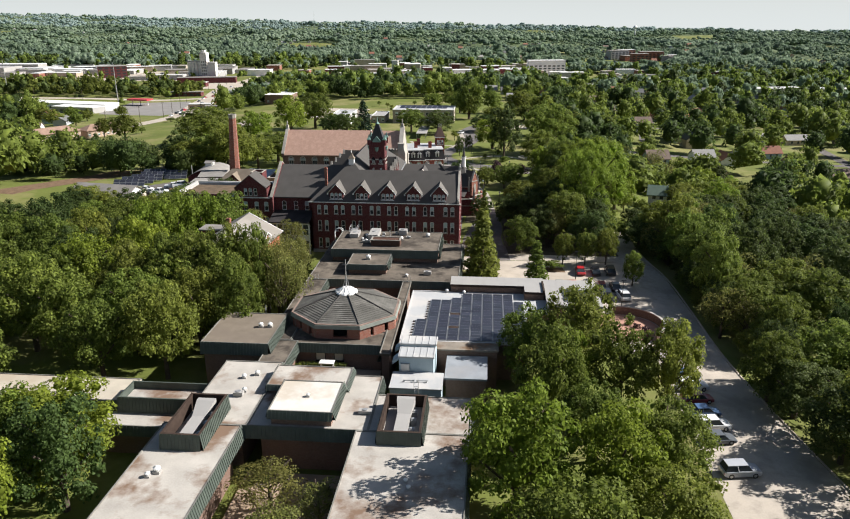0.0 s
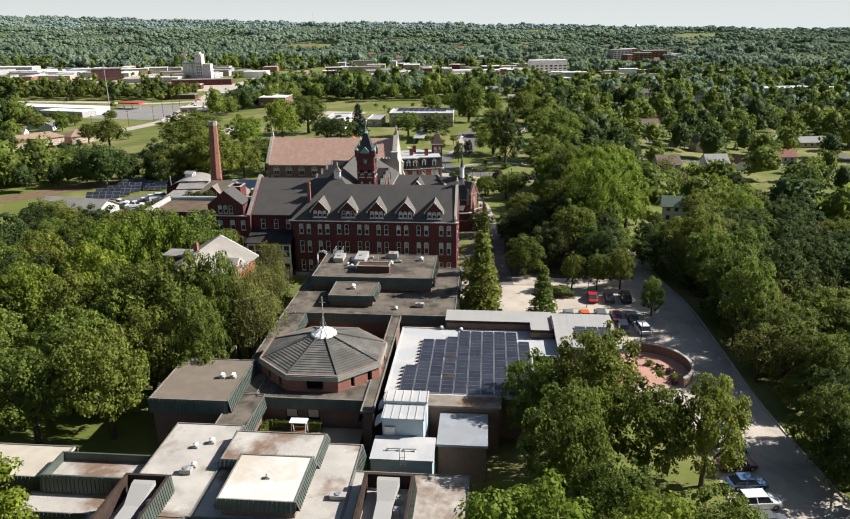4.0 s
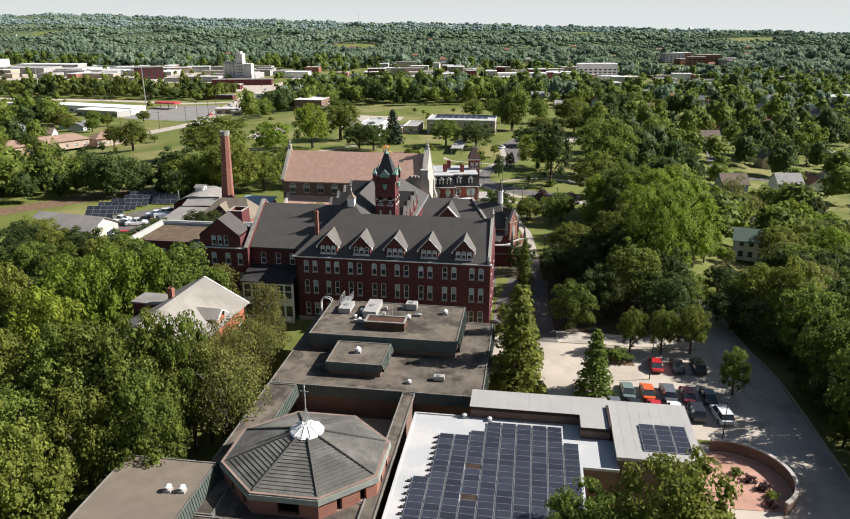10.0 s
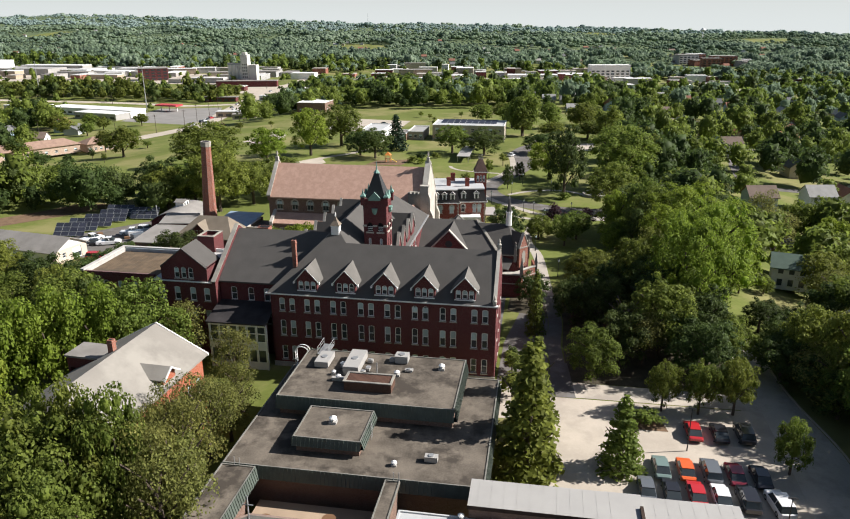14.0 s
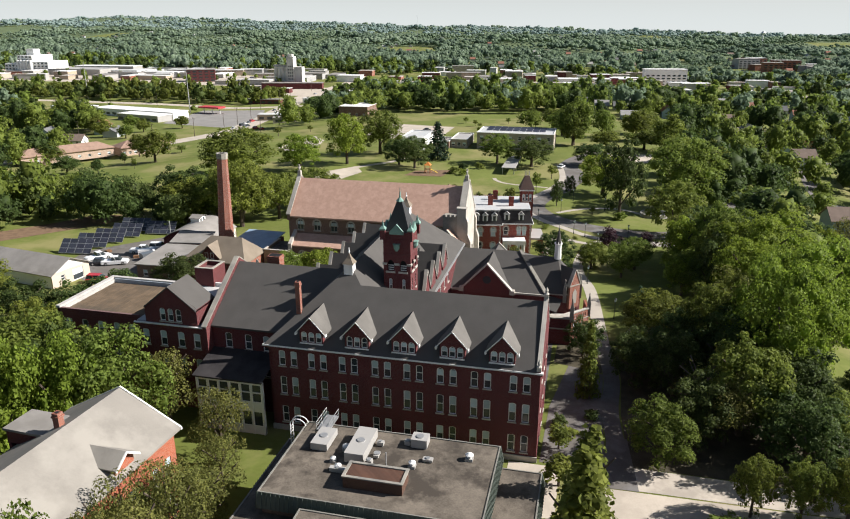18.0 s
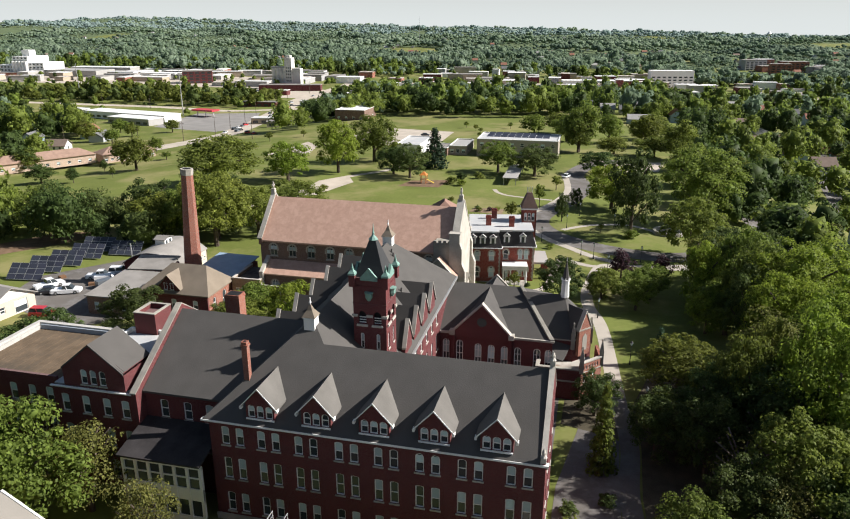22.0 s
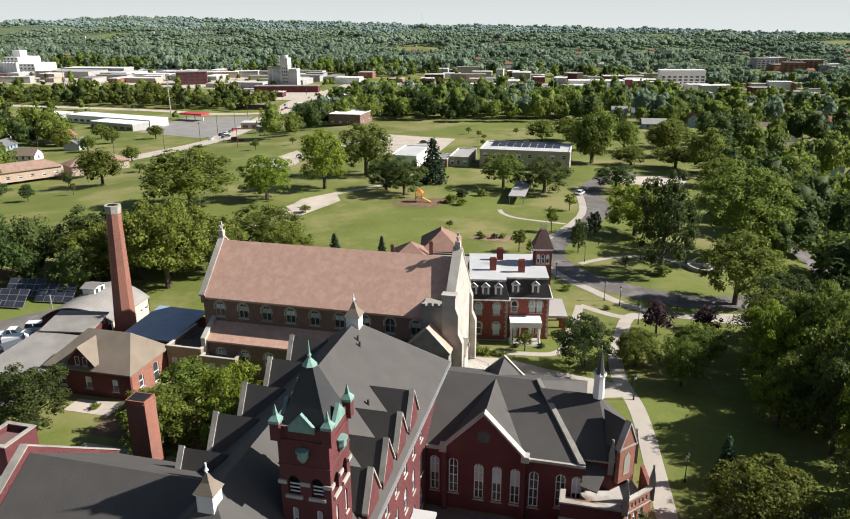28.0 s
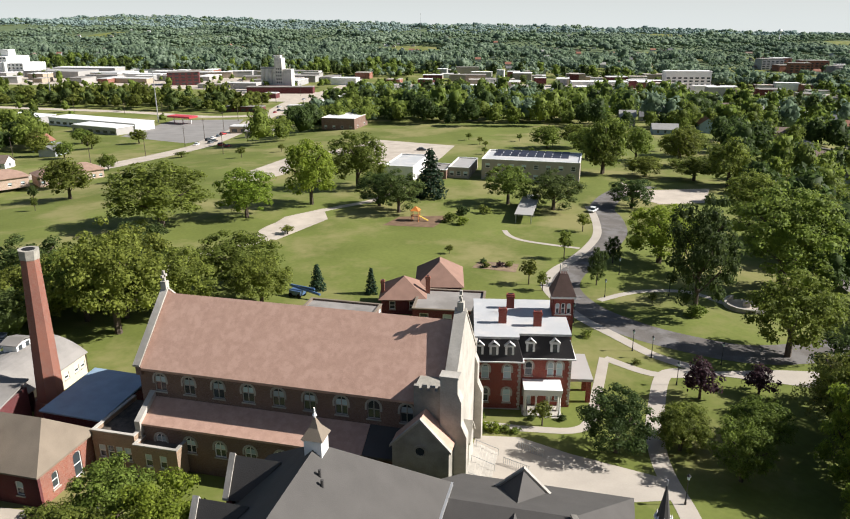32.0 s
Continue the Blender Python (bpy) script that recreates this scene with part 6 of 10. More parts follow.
def woods(name, seed, pts, size, leafn, leafs, leaf, lumps, core, label):
    """A wood as one object: crowns of about the given radius at the given places."""
    rng = np.random.default_rng(seed)
    temps = [crown_mesh(900 + seed + k, leafn, leafs, 1.0, lumps, "round", core, True) for k in range(6)]
    vs, fs, n = [], [], 0
    for k, (x, y) in enumerate(pts):
        r, a = size * (0.5 + 0.95 * rng.beta(1.6, 2.0)) * (1.0 if size < 6.5 or lumps > 2 else 0.8 + 0.4 * math.sin(x / 61 + 2 * math.sin(y / 83))), rng.uniform(0, 6.28)
        t, f = temps[k % 6]
        c, s = math.cos(a), math.sin(a)
        h = r * (rng.uniform(0.85, 1.45) if size < 9 else rng.uniform(0.55, 0.95))
        vs.append(np.stack([(t[:, 0] * c - t[:, 1] * s) * r + x, (t[:, 0] * s + t[:, 1] * c) * r + y, t[:, 2] * h + gz(x, y) + h * 0.95], 1))
        fs.append(f + n)
        n += len(t)
    return tagged(new(name, np_mesh(name, np.concatenate(vs), np.concatenate(fs), 0 if lumps <= 2 else 3, leaf)), label, "trees", kind="stuff")

# ---- the low modern blocks ----
def fascia(bm, a, b, z0, z1, lean=0.35, step=0.45):
    """A ribbed metal fascia from a to b that leans out towards its foot; its outer side lies to the right of the run."""
    a, b = Vector((*a, 0)), Vector((*b, 0))
    run = (b - a).length
    ax = (b - a) / run
    nr = Vector((ax.y, -ax.x, 0))
    n = max(1, int(run / step))

    def at(s, z, d):
        w = a + ax * s + nr * d
        return (w.x, w.y, z)

    for i in range(n):
        s0, s1 = run * i / n, run * (i + 1) / n
        face(bm, [at(s0, z0, lean), at(s1, z0, lean), at(s1, z1, 0.0), at(s0, z1, 0.0)])
        face(bm, [at(s0 - 0.05, z0, lean + 0.07), at(s0 + 0.05, z0, lean + 0.07), at(s0 + 0.05, z1, 0.07), at(s0 - 0.05, z1, 0.07)])
        face(bm, [at(s0 + 0.05, z0, lean + 0.07), at(s0 + 0.05, z0, lean), at(s0 + 0.05, z1, 0.0), at(s0 + 0.05, z1, 0.07)])
        face(bm, [at(s0 - 0.05, z0, lean), at(s0 - 0.05, z0, lean + 0.07), at(s0 - 0.05, z1, 0.07), at(s0 - 0.05, z1, 0.0)])
    face(bm, [at(0, z0, lean), at(0, z0, -0.1), at(run, z0, -0.1), at(run, z0, lean)])


KERB = mat("dulled metal roof edge", (0.24, 0.23, 0.2), 0.8, amount=0.4, scale=0.8)


def flat_block(parent, x0, x1, y0, y1, z, roof, sides="swne", fall=1.5, ground=0.0, walls=None, kerb=True, inset=0.25, name="block"):
    """A flat-roofed block with ribbed metal fascias over recessed brick walls."""
    b = tagged(new(name), "")
    b.parent = parent
    bm = bmesh.new()
    box(bm, x0, x1, y0, y1, z - 0.3, z)
    part("flat_roof", bm, roof, b)
    if kerb:
        bm = bmesh.new()
        for k in ((x0, x1, y0, y0 + 0.14), (x0, x1, y1 - 0.14, y1), (x0, x0 + 0.14, y0 + 0.14, y1 - 0.14), (x1 - 0.14, x1, y0 + 0.14, y1 - 0.14)):
            box(bm, *k, z + 0.001, z + 0.1)
        part("roof_kerb", bm, KERB, b)
    runs = {"s": ((x0, y0), (x1, y0)), "e": ((x1, y0), (x1, y1)), "n": ((x1, y1), (x0, y1)), "w": ((x0, y1), (x0, y0))}
    bm = bmesh.new()
    for s in sides:
        fascia(bm, *runs[s], z - fall, z + 0.1)
    part("fascia", bm, GREEN, b, "ribbed green metal fascia")
    bm = bmesh.new()
    i = inset
    box(bm, x0 + i, x1 - i, y0 + i, y1 - i, ground, z - 0.3)
    part("wall", bm, walls or BRICK_C, b)
    return b


def roof_vent(x, y, z, s=1.0, name="roof_vent", label="white mushroom roof vent"):
    v = thing(name, (x, y, z), label, "vent", "roof vents")
    bm = bmesh.new()
    box(bm, -0.45 * s, 0.45 * s, -0.45 * s, 0.45 * s, 0, 0.35 * s)
    part("curb", bm, METAL_W, v)
    bm = bmesh.new()
    cone(bm, (0, 0), 0.3 * s, 0.3 * s, 0.35 * s, 0.6 * s, 10)
    cone(bm, (0, 0), 0.5 * s, 0.5 * s, 0.6 * s, 0.75 * s, 10)
    cone(bm, (0, 0), 0.5 * s, 0.12 * s, 0.75 * s, 1.0 * s, 10)
    part("cowl", bm, WHITE, v)
    return v


def roof_unit(x, y, z, lx, ly, h, rz=0.0, label="pale metal rooftop air unit"):
    u = thing("air_unit", (x, y, z), label, "air conditioner", "roof units", rz=rz)
    bm = bmesh.new()
    box(bm, -lx / 2, lx / 2, -ly / 2, ly / 2, 0.12, h)
    part("casing", bm, METAL_W, u)
    bm = bmesh.new()
    box(bm, -lx / 2 + 0.1, lx / 2 - 0.1, -ly / 2 + 0.1, ly / 2 - 0.1, 0, 0.12)
    part("base_frame", bm, STEEL, u)
    bm = bmesh.new()
    k = max(1, int(lx / 1.2))
    for i in range(k):
        cone(bm, (-lx / 2 + lx * (i + 0.5) / k, 0), min(ly, 1.1) * 0.38, min(ly, 1.1) * 0.38, h + 0.002, h + 0.1, 12)
    part("fan_guard", bm, STEEL, u)
    return u


north_block = thing("north_block", (0, 0, 0), "low brick block with dark gravel roofs and green ribbed fascias", "building")
flat_block(north_block, -24.7, -3.4, -22.6, -10.0, 8.43, GRAVEL, ground=0)
flat_block(north_block, -27.0, 1.0, -33.0, -10.2, 6.0, GRAVEL, sides="swe", fall=1.3, inset=1.2)
flat_block(north_block, -20.2, -12.6, -29.8, -23.3, 7.85, GRAVEL, fall=0.9, ground=5.5)
flat_block(north_block, -27.0, -23.2, -59.0, -33.2, 6.0, GRAVEL, sides="we", fall=1.3, inset=1.0)
flat_block(north_block, -9.2, -7.6, -62.5, -33.2, 6.0, GRAVEL, sides="w", fall=1.3)
flat_block(north_block, -23.2, -9.2, -59.8, -55.0, 5.9, GRAVEL, sides="s", fall=1.3)
flat_block(north_block, -35.2, -25.2, -63.8, -52.9, 7.5, mat("tan gravel roof", (0.205, 0.17, 0.13), 0.95, amount=0.25, stain=(0.17, 0.14, 0.11), stain_scale=0.12), fall=1.7)
flat_block(north_block, -26.0, -22.0, -67.4, -59.2, 6.0, GRAVEL, sides="we", fall=1.3)


def octagon():
    o = thing("octagon_hall", (-16.2, -50.5, 0), "octagonal brick hall with shingled roof and white crown", "building")
    R, ze, zr = 9.2, 8.3, 10.6
    ang = [radians(22.5 + 45 * k) for k in range(8)]

    def ring(r, z):
        return [(0.965 * r * math.cos(a), 0.885 * r * math.sin(a), z) for a in ang]

    for k in range(8):
        bm = bmesh.new()
        j = (k + 1) % 8
        n = 15
        for i in range(n):
            r0, r1 = R - 0.35 - (R - 1.95) * i / n, R - 0.35 - (R - 1.95) * (i + 1) / n
            za, zb = ze - 0.05 + (zr - ze) * i / n, ze - 0.05 + (zr - ze) * (i + 1) / n
            a0, a1, b0, b1 = ring(r0, za + 0.07)[k], ring(r0, za + 0.07)[j], ring(r1, zb)[k], ring(r1, zb)[j]
            face(bm, [a0, a1, b1, b0])
            face(bm, [ring(r0, za)[k], ring(r0, za)[j], a1, a0])
        part("roof_slope", bm, OCT, o)
        bm = bmesh.new()
        rod(bm, ring(R - 0.5, ze + 0.05)[k], ring(1.5, zr + 0.1)[k], 0.11, 5)
        part("hip_cap", bm, SHINGLE, o)
        bm = bmesh.new()
        a, b = ring(R, ze)[k], ring(R, ze)[j]
        ai, bi = ring(R - 0.35, ze)[k], ring(R - 0.35, ze)[j]
        face(bm, [a, b, bi, ai])
        face(bm, [(a[0], a[1], ze - 0.15), (b[0], b[1], ze - 0.15), b, a])
        part("gutter", bm, mat("terracotta flashing", (0.3, 0.215, 0.17), 0.75, amount=0.5, scale=0.7) if k == 0 else bpy.data.materials["terracotta flashing"], o, "terracotta-coloured roof edge")
        bm = bmesh.new()
        c, d = ring(R + 0.12, ze - 0.14)[k], ring(R + 0.12, ze - 0.14)[j]
        c2, d2 = ring(R + 0.16, ze - 0.72)[k], ring(R + 0.16, ze - 0.72)[j]
        face(bm, [c2, d2, d, c])
        face(bm, [(a[0], a[1], ze - 0.14), c, d, (b[0], b[1], ze - 0.14)])
        e, f = ring(R - 0.3, ze - 0.72)[k], ring(R - 0.3, ze - 0.72)[j]
        face(bm, [d2, c2, e, f])
        part("eaves_band", bm, EAVES, o)
        p, q = ring(R - 0.12, 0)[j][:2], ring(R - 0.12, 0)[k][:2]
        run = math.dist(p, q)
        wall("wall", q, p, 0, ze - 0.7, [(run * 0.35, 0.55, 6.0, ze - 0.72, 0), (run * 0.76, 0.7, 6.0, ze - 0.72, 0)] if k in (4, 6, 7) else [(run * 0.55, 2.2, 6.2, ze - 0.8, 0)], BRICK_L, o, 0.4)
    bm = bmesh.new()
    cone(bm, (0, 0), 6.4, 6.4, 5.95, 7.5, 8)
    part("inner_drum", bm, DARK, o)
    CY = 0.3
    bm = bmesh.new()
    cone(bm, (0, CY), 1.85, 1.7, zr, zr + 0.15, 12)
    cone(bm, (0, CY), 1.7, 0.55, zr + 0.15, zr + 0.75, 12)
    for i in range(12):
        t = 2 * math.pi * i / 12
        rod(bm, (1.7 * math.cos(t), CY + 1.7 * math.sin(t), zr + 0.17), (0.5 * math.cos(t), CY + 0.5 * math.sin(t), zr + 0.8), 0.05, 4)
    part("crown", bm, WHITE, o, "white ribbed metal crown")
    bm = bmesh.new()
    for i in range(4):
        t = 2 * math.pi * i / 4
        rod(bm, (0.55 * math.cos(t), CY + 0.55 * math.sin(t), zr + 0.6), (0.06 * math.cos(t), CY + 0.06 * math.sin(t), zr + 2.6), 0.04, 5)
    rod(bm, (0, CY, zr + 0.6), (0, CY, zr + 5.4), 0.07, 6)
    rod(bm, (-0.45, CY, zr + 4.6), (0.45, CY, zr + 4.6), 0.05, 5)
    part("spire_cross", bm, STEEL, o, "slim metal spire with cross")


octagon()

RUSTY = mat("rusty brown steel", (0.06, 0.04, 0.03), 0.85, amount=0.45, scale=1.2)
solar_block = thing("solar_block", (0, 0, 0), "low block with white membrane roof carrying solar panels", "building")


def solar():
    b = solar_block
    bm = bmesh.new()
    box(bm, -6.85, 12.6, -57.9, -37.76, 5.8, 6.1)
    box(bm, 12.6, 16.4, -46.0, -40.47, 5.8, 6.1)
    part("flat_roof", bm, MEMB, b)
    bm = bmesh.new()
    box(bm, -6.85, 8.0, -60.5, -57.9, 5.8, 6.08)
    part("roof_border", bm, mat("brown-stained roof felt", (0.3, 0.26, 0.21), 0.92, amount=0.35, stain=(0.16, 0.1, 0.06), stain_scale=0.35), b, "brown-stained strip of roof felt")
    bm = bmesh.new()
    box(bm, -6.6, 12.4, -57.8, -37.8, 0, 5.8)
    box(bm, -6.6, 7.8, -60.4, -57.8, 0, 5.8)
    box(bm, 12.4, 16.3, -45.9, -40.6, 0, 5.8)
    part("wall", bm, BRICK_C, b)
    # low white kerb round the membrane
    bm = bmesh.new()
    box(bm, -6.85, -6.65, -57.9, -37.8, 6.102, 6.24)
    box(bm, -6.65, -0.2, -37.96, -37.78, 6.102, 6.24)
    part("roof_kerb", bm, MEMB, b)
    bm = bmesh.new()
    box(bm, -0.1, 12.55, -37.6, -33.7, 0, 7.2)
    box(bm, 12.56, 15.9, -40.3, -33.6, 0, 7.2)
    part("strip_wall", bm, BRICK_C, b)
    bm = bmesh.new()
    box(bm, -0.25, 12.6, -37.75, -33.55, 7.2, 7.5)
    box(bm, 12.6, 16.05, -40.45, -33.5, 7.2, 7.5)
    part("strip_roof", bm, METAL_W, b, "pale seamed metal roof")
    bm = bmesh.new()
    box(bm, -0.27, 12.62, -37.79, -37.752, 7.12, 7.53)
    box(bm, 12.58, 12.598, -40.47, -37.76, 7.12, 7.51)
    box(bm, 12.58, 16.07, -40.49, -40.452, 7.12, 7.53)
    part("roof_edge", bm, RUSTY, b, "dark metal roof edge")
    for i in range(11):
        bm = bmesh.new()
        box(bm, 0.6 + i * 1.24, 0.62 + i * 1.24, -37.7, -33.6, 7.502, 7.512)
        part("roof_seam", bm, METAL_W, b)
    bm = bmesh.new()
    box(bm, 15.72, 16.02, -40.45, -35.6, 7.504, 7.8)
    part("upstand", bm, RUSTY, b, "dark upstand between roofs")
    bm = bmesh.new()
    box(bm, 16.08, 25.1, -45.4, -33.5, 6.9, 7.3)
    part("east_roof", bm, METAL_W, b)
    for i in range(7):
        bm = bmesh.new()
        box(bm, 17.1 + i * 1.2, 17.12 + i * 1.2, -45.3, -33.6, 7.302, 7.312)
        part("roof_seam", bm, METAL_W, b)
    bm = bmesh.new()
    box(bm, 16.32, 24.9, -45.2, -33.7, 0, 6.9)
    part("east_wall", bm, BRICK_C, b)
    bm = bmesh.new()
    box(bm, 0.5, 6.4, -67.5, -60.55, 4.9, 5.2)
    part("south_roof", bm, mat("grey membrane roof", (0.3, 0.32, 0.34), 0.8, amount=0.25, stain=(0.28, 0.28, 0.28)), b)
    bm = bmesh.new()
    box(bm, 0.7, 6.2, -67.3, -60.6, 0, 4.9)
    part("south_wall", bm, BRICK_C, b)
    # plant room: two roof tiers, hoods on its west side and a lower roof before it
    bm = bmesh.new()
    box(bm, -6.0, -1.0, -63.2, -60.7, 0, 7.9)
    box(bm, -5.9, -1.1, -66.3, -63.21, 0, 7.5)
    box(bm, -6.6, 0.3, -71.0, -66.31, 0, 5.2)
    part("plant_wall", bm, PALE_B, b, "pale blue-white panelled plant room")
    bm = bmesh.new()
    box(bm, -6.15, -0.85, -63.25, -60.6, 7.9, 8.15)
    box(bm, -6.0, -0.95, -66.45, -63.26, 7.5, 7.72)
    box(bm, -6.7, 0.4, -71.1, -66.46, 5.2, 5.4)
    part("plant_roof", bm, MEMB, b)
    for i in range(6):
        bm = bmesh.new()
        box(bm, -5.9 + i * 0.98, -5.82 + i * 0.98, -63.2, -60.65, 8.152, 8.21)
        box(bm, -5.8 + i * 0.94, -5.72 + i * 0.94, -66.4, -63.3, 7.722, 7.78)
        part("roof_rib", bm, MEMB, b)
    for y0, y1, z in ((-62.6, -61.2, 7.6), (-65.6, -64.0, 7.2)):
        bm = bmesh.new()
        slab(bm, [(-6.9, y0, z - 0.7), (-6.02, y0, z), (-6.02, y1, z), (-6.9, y1, z - 0.7)][::-1], 0.5)
        part("intake_hood", bm, PALE_B, b, "pale sloping intake hood")
    for x in (-5.0, -3.2):
        bm = bmesh.new()
        rod(bm, (x, -69.4, 5.65), (x + 1.6, -69.3, 5.65), 0.07, 6)
        box(bm, x + 0.1, x + 0.25, -69.5, -69.2, 5.402, 5.6)
        box(bm, x + 1.3, x + 1.45, -69.5, -69.2, 5.402, 5.6)
        part("roof_pipe", bm, STEEL, b, "thin roof pipe on blocks")
    bm = bmesh.new()
    box(bm, -5.6, -4.4, -66.55, -66.32, 5.42, 6.6)
    part("plant_door", bm, STEEL, b, "grey louvred door")


solar()


def solar_panels():
    """Panels in columns on the white roof, tilted slightly to the south, and a second small set."""
    me = bpy.data.meshes.new("solar_panel")
    bm = bmesh.new()
    w, d = 1.62, 1.01
    tilt = 0.1
    v = [(-w / 2, -d / 2, 0.12), (w / 2, -d / 2, 0.12), (w / 2, d / 2, 0.12 + tilt), (-w / 2, d / 2, 0.12 + tilt)]
    slab(bm, v, 0.04, 1)
    e = 0.04
    face(bm, [(v[0][0] + e, v[0][1] + e, 0.129), (v[1][0] - e, v[1][1] + e, 0.129), (v[2][0] - e, v[2][1] - e, 0.125 + tilt), (v[3][0] + e, v[3][1] - e, 0.125 + tilt)], 0)
    bm.to_mesh(me)
    bm.free()
    cell = mat("solar cells", (0.038, 0.041, 0.056), 0.28, amount=0.2, obj=0.25)
    me.materials.append(cell)
    me.materials.append(STEEL)
    arr = thing("solar_array", (0, 0, 6.1), "dark blue solar panels in columns on white roof", "solar panels")
    starts = (11, 3, 3, 2, 0, 0, 0, 0, 0, 3)
    for c in range(10):
        for r in range(starts[c], 18):
            if c == 3 and r in (8, 13):
                continue
            o = new("panel", me)
            o.parent = arr
            o.location = (-4.13 + c * 1.735, -39.4 - r * 1.04, 0)
    for r in (8, 13):
        bm = bmesh.new()
        box(bm, -4.13 + 3 * 1.735 - 0.8, -4.13 + 3 * 1.735 + 0.8, -39.4 - r * 1.04 - 0.5, -39.4 - r * 1.04 + 0.5, 0.01, 0.06)
        part("ballast_tray", bm, RUSTY, arr, "dark open tray between panels")
    # white rails end in dark ballast blocks along the west edge
    for r in range(3, 18):
        bm = bmesh.new()
        x = -5.05 if r > 10 else -3.3
        box(bm, x - 0.42, x - 0.1, -39.4 - r * 1.04 - 0.36, -39.4 - r * 1.04 - 0.08, 0.01, 0.16)
        part("ballast_block", bm, RUSTY, arr)
    a2 = thing("solar_array", (0, 0, 7.3), "small set of dark solar panels on pale roof", "solar panels")
    for c in range(3):
        for r in range(5):
            o = new("panel", me)
            o.parent = a2
            o.location = (19.9 + c * 1.72, -39.2 - r * 1.045, 0)


solar_panels()



def duct_run(x, y, z, run):
    """A pale roof duct on a plinth, with a raised hood at its far end and a small fan box."""
    d = thing("roof_duct", (x, y, z), "pale sheet-metal roof duct with hood", "duct", "roof ducts")
    bm = bmesh.new()
    box(bm, -0.8, 0.8, -run / 2, run * 0.1, 0.15, 1.0)
    part("trunk", bm, METAL_W, d)
    bm = bmesh.new()
    slab(bm, [(-0.8, run * 0.1, 1.0), (0.8, run * 0.1, 1.0), (1.1, run * 0.42, 1.75), (-1.1, run * 0.42, 1.75)], 0.85)
    box(bm, -1.1, 1.1, run * 0.42, run / 2, 0.4, 1.75)
    part("hood", bm, METAL_W, d)
    for k in (-0.3, 0.0, 0.25):
        bm = bmesh.new()
        box(bm, 0.9, 1.5, run * k - 0.35, run * k + 0.35, 0, 0.75)
        cone(bm, (1.2, run * k), 0.25, 0.2, 0.75, 0.9, 8)
        part("fan_box", bm, STEEL, d)
    bm = bmesh.new()
    box(bm, -0.6, 0.6, -run / 2 + 0.2, run / 2 - 0.2, 0, 0.15)
    part("plinth", bm, STEEL, d)


south_block = thing("south_block", (0, 0, 0), "sprawling low block with pale membrane roof and green fascias", "building")


def south():
    b = south_block
    for x0, x1, y0, y1, s in ((-30.1, -22.0, -83.4, -67.3, "swne"), (-21.99, -7.5, -83.4, -70.2, "sne"), (-7.49, 4.5, -83.4, -75.0, "sne"), (-32.0, -22.5, -104, -83.41, "we"), (-8.9, 4.3, -100, -83.41, "we")):
        flat_block(b, x0, x1, y0, y1, 6.5, GRAVEL_L, sides=s, fall=1.5, inset=1.2)
    # sunk roof behind parapets, a lower roof and the pale west wing
    flat_block(b, -40.6, -30.3, -77.5, -73.6, 5.2, GRAVEL_L, sides="", kerb=False)
    bm = bmesh.new()
    for a, c in (((-40.8, -77.7), (-33.0, -77.7)), ((-40.8, -73.4), (-40.8, -77.7)), ((-30.3, -73.4), (-40.8, -73.4))):
        fascia(bm, a, c, 4.0, 6.2, lean=0.25)
        part("fascia", bm, GREEN, b)
        bm = bmesh.new()
    for k in ((-40.8, -30.3, -77.7, -77.5), (-40.8, -30.3, -73.6, -73.4), (-40.8, -40.6, -77.5, -73.6)):
        box(bm, *k, 4.0, 6.22)
    part("parapet", bm, GREEN, b)
    flat_block(b, -42.0, -32.3, -81.0, -77.9, 4.1, GRAVEL_L, sides="sw", fall=1.2)
    flat_block(b, -62.0, -41.2, -76.5, -70.6, 4.9, mat("tan membrane roof", (0.5, 0.45, 0.36), 0.9, amount=0.2, stain=(0.4, 0.34, 0.26)), sides="swn", fall=1.2)
    flat_block(b, -19.4, -11.7, -83.0, -75.6, 8.43, mat("off-white membrane roof", (0.66, 0.63, 0.57), 0.85, amount=0.14, scale=0.3, stain=(0.5, 0.44, 0.36), stain_scale=0.14), fall=0.9, ground=6)
    flat_block(b, -21.8, -11.5, -75.58, -70.1, 7.6, GRAVEL_L, fall=0.6, ground=6)
    for x0, x1, y0, y1, z in ((-30.0, -25.4, -88.7, -79.6, 8.4), (-6.0, -1.0, -85.8, -77.3, 8.1)):
        bm = bmesh.new()
        bw = 0.3
        scr = tagged(new("plant_screen"), "ribbed dark metal screen round roof plant")
        scr.parent = b
        for a, c in (((x0, y0), (x1, y0)), ((x1, y0), (x1, y1)), ((x1, y1), (x0, y1)), ((x0, y1), (x0, y0))):
            fascia(bm, a, c, 6.52, z, lean=0.25, step=0.4)
        part("screen_wall", bm, GREEN, scr)
        bm = bmesh.new()
        for a in ((x0, x1, y0, y0 + bw), (x0, x1, y1 - bw, y1), (x0, x0 + bw, y0 + bw, y1 - bw), (x1 - bw, x1, y0 + bw, y1 - bw)):
            box(bm, *a, 6.51, z + 0.02)
        part("screen_lining", bm, RUSTY, scr, "rusty brown screen lining")
        duct_run((x0 + x1) / 2, (y0 + y1) / 2, 6.5, y1 - y0 - 1.6)


south()

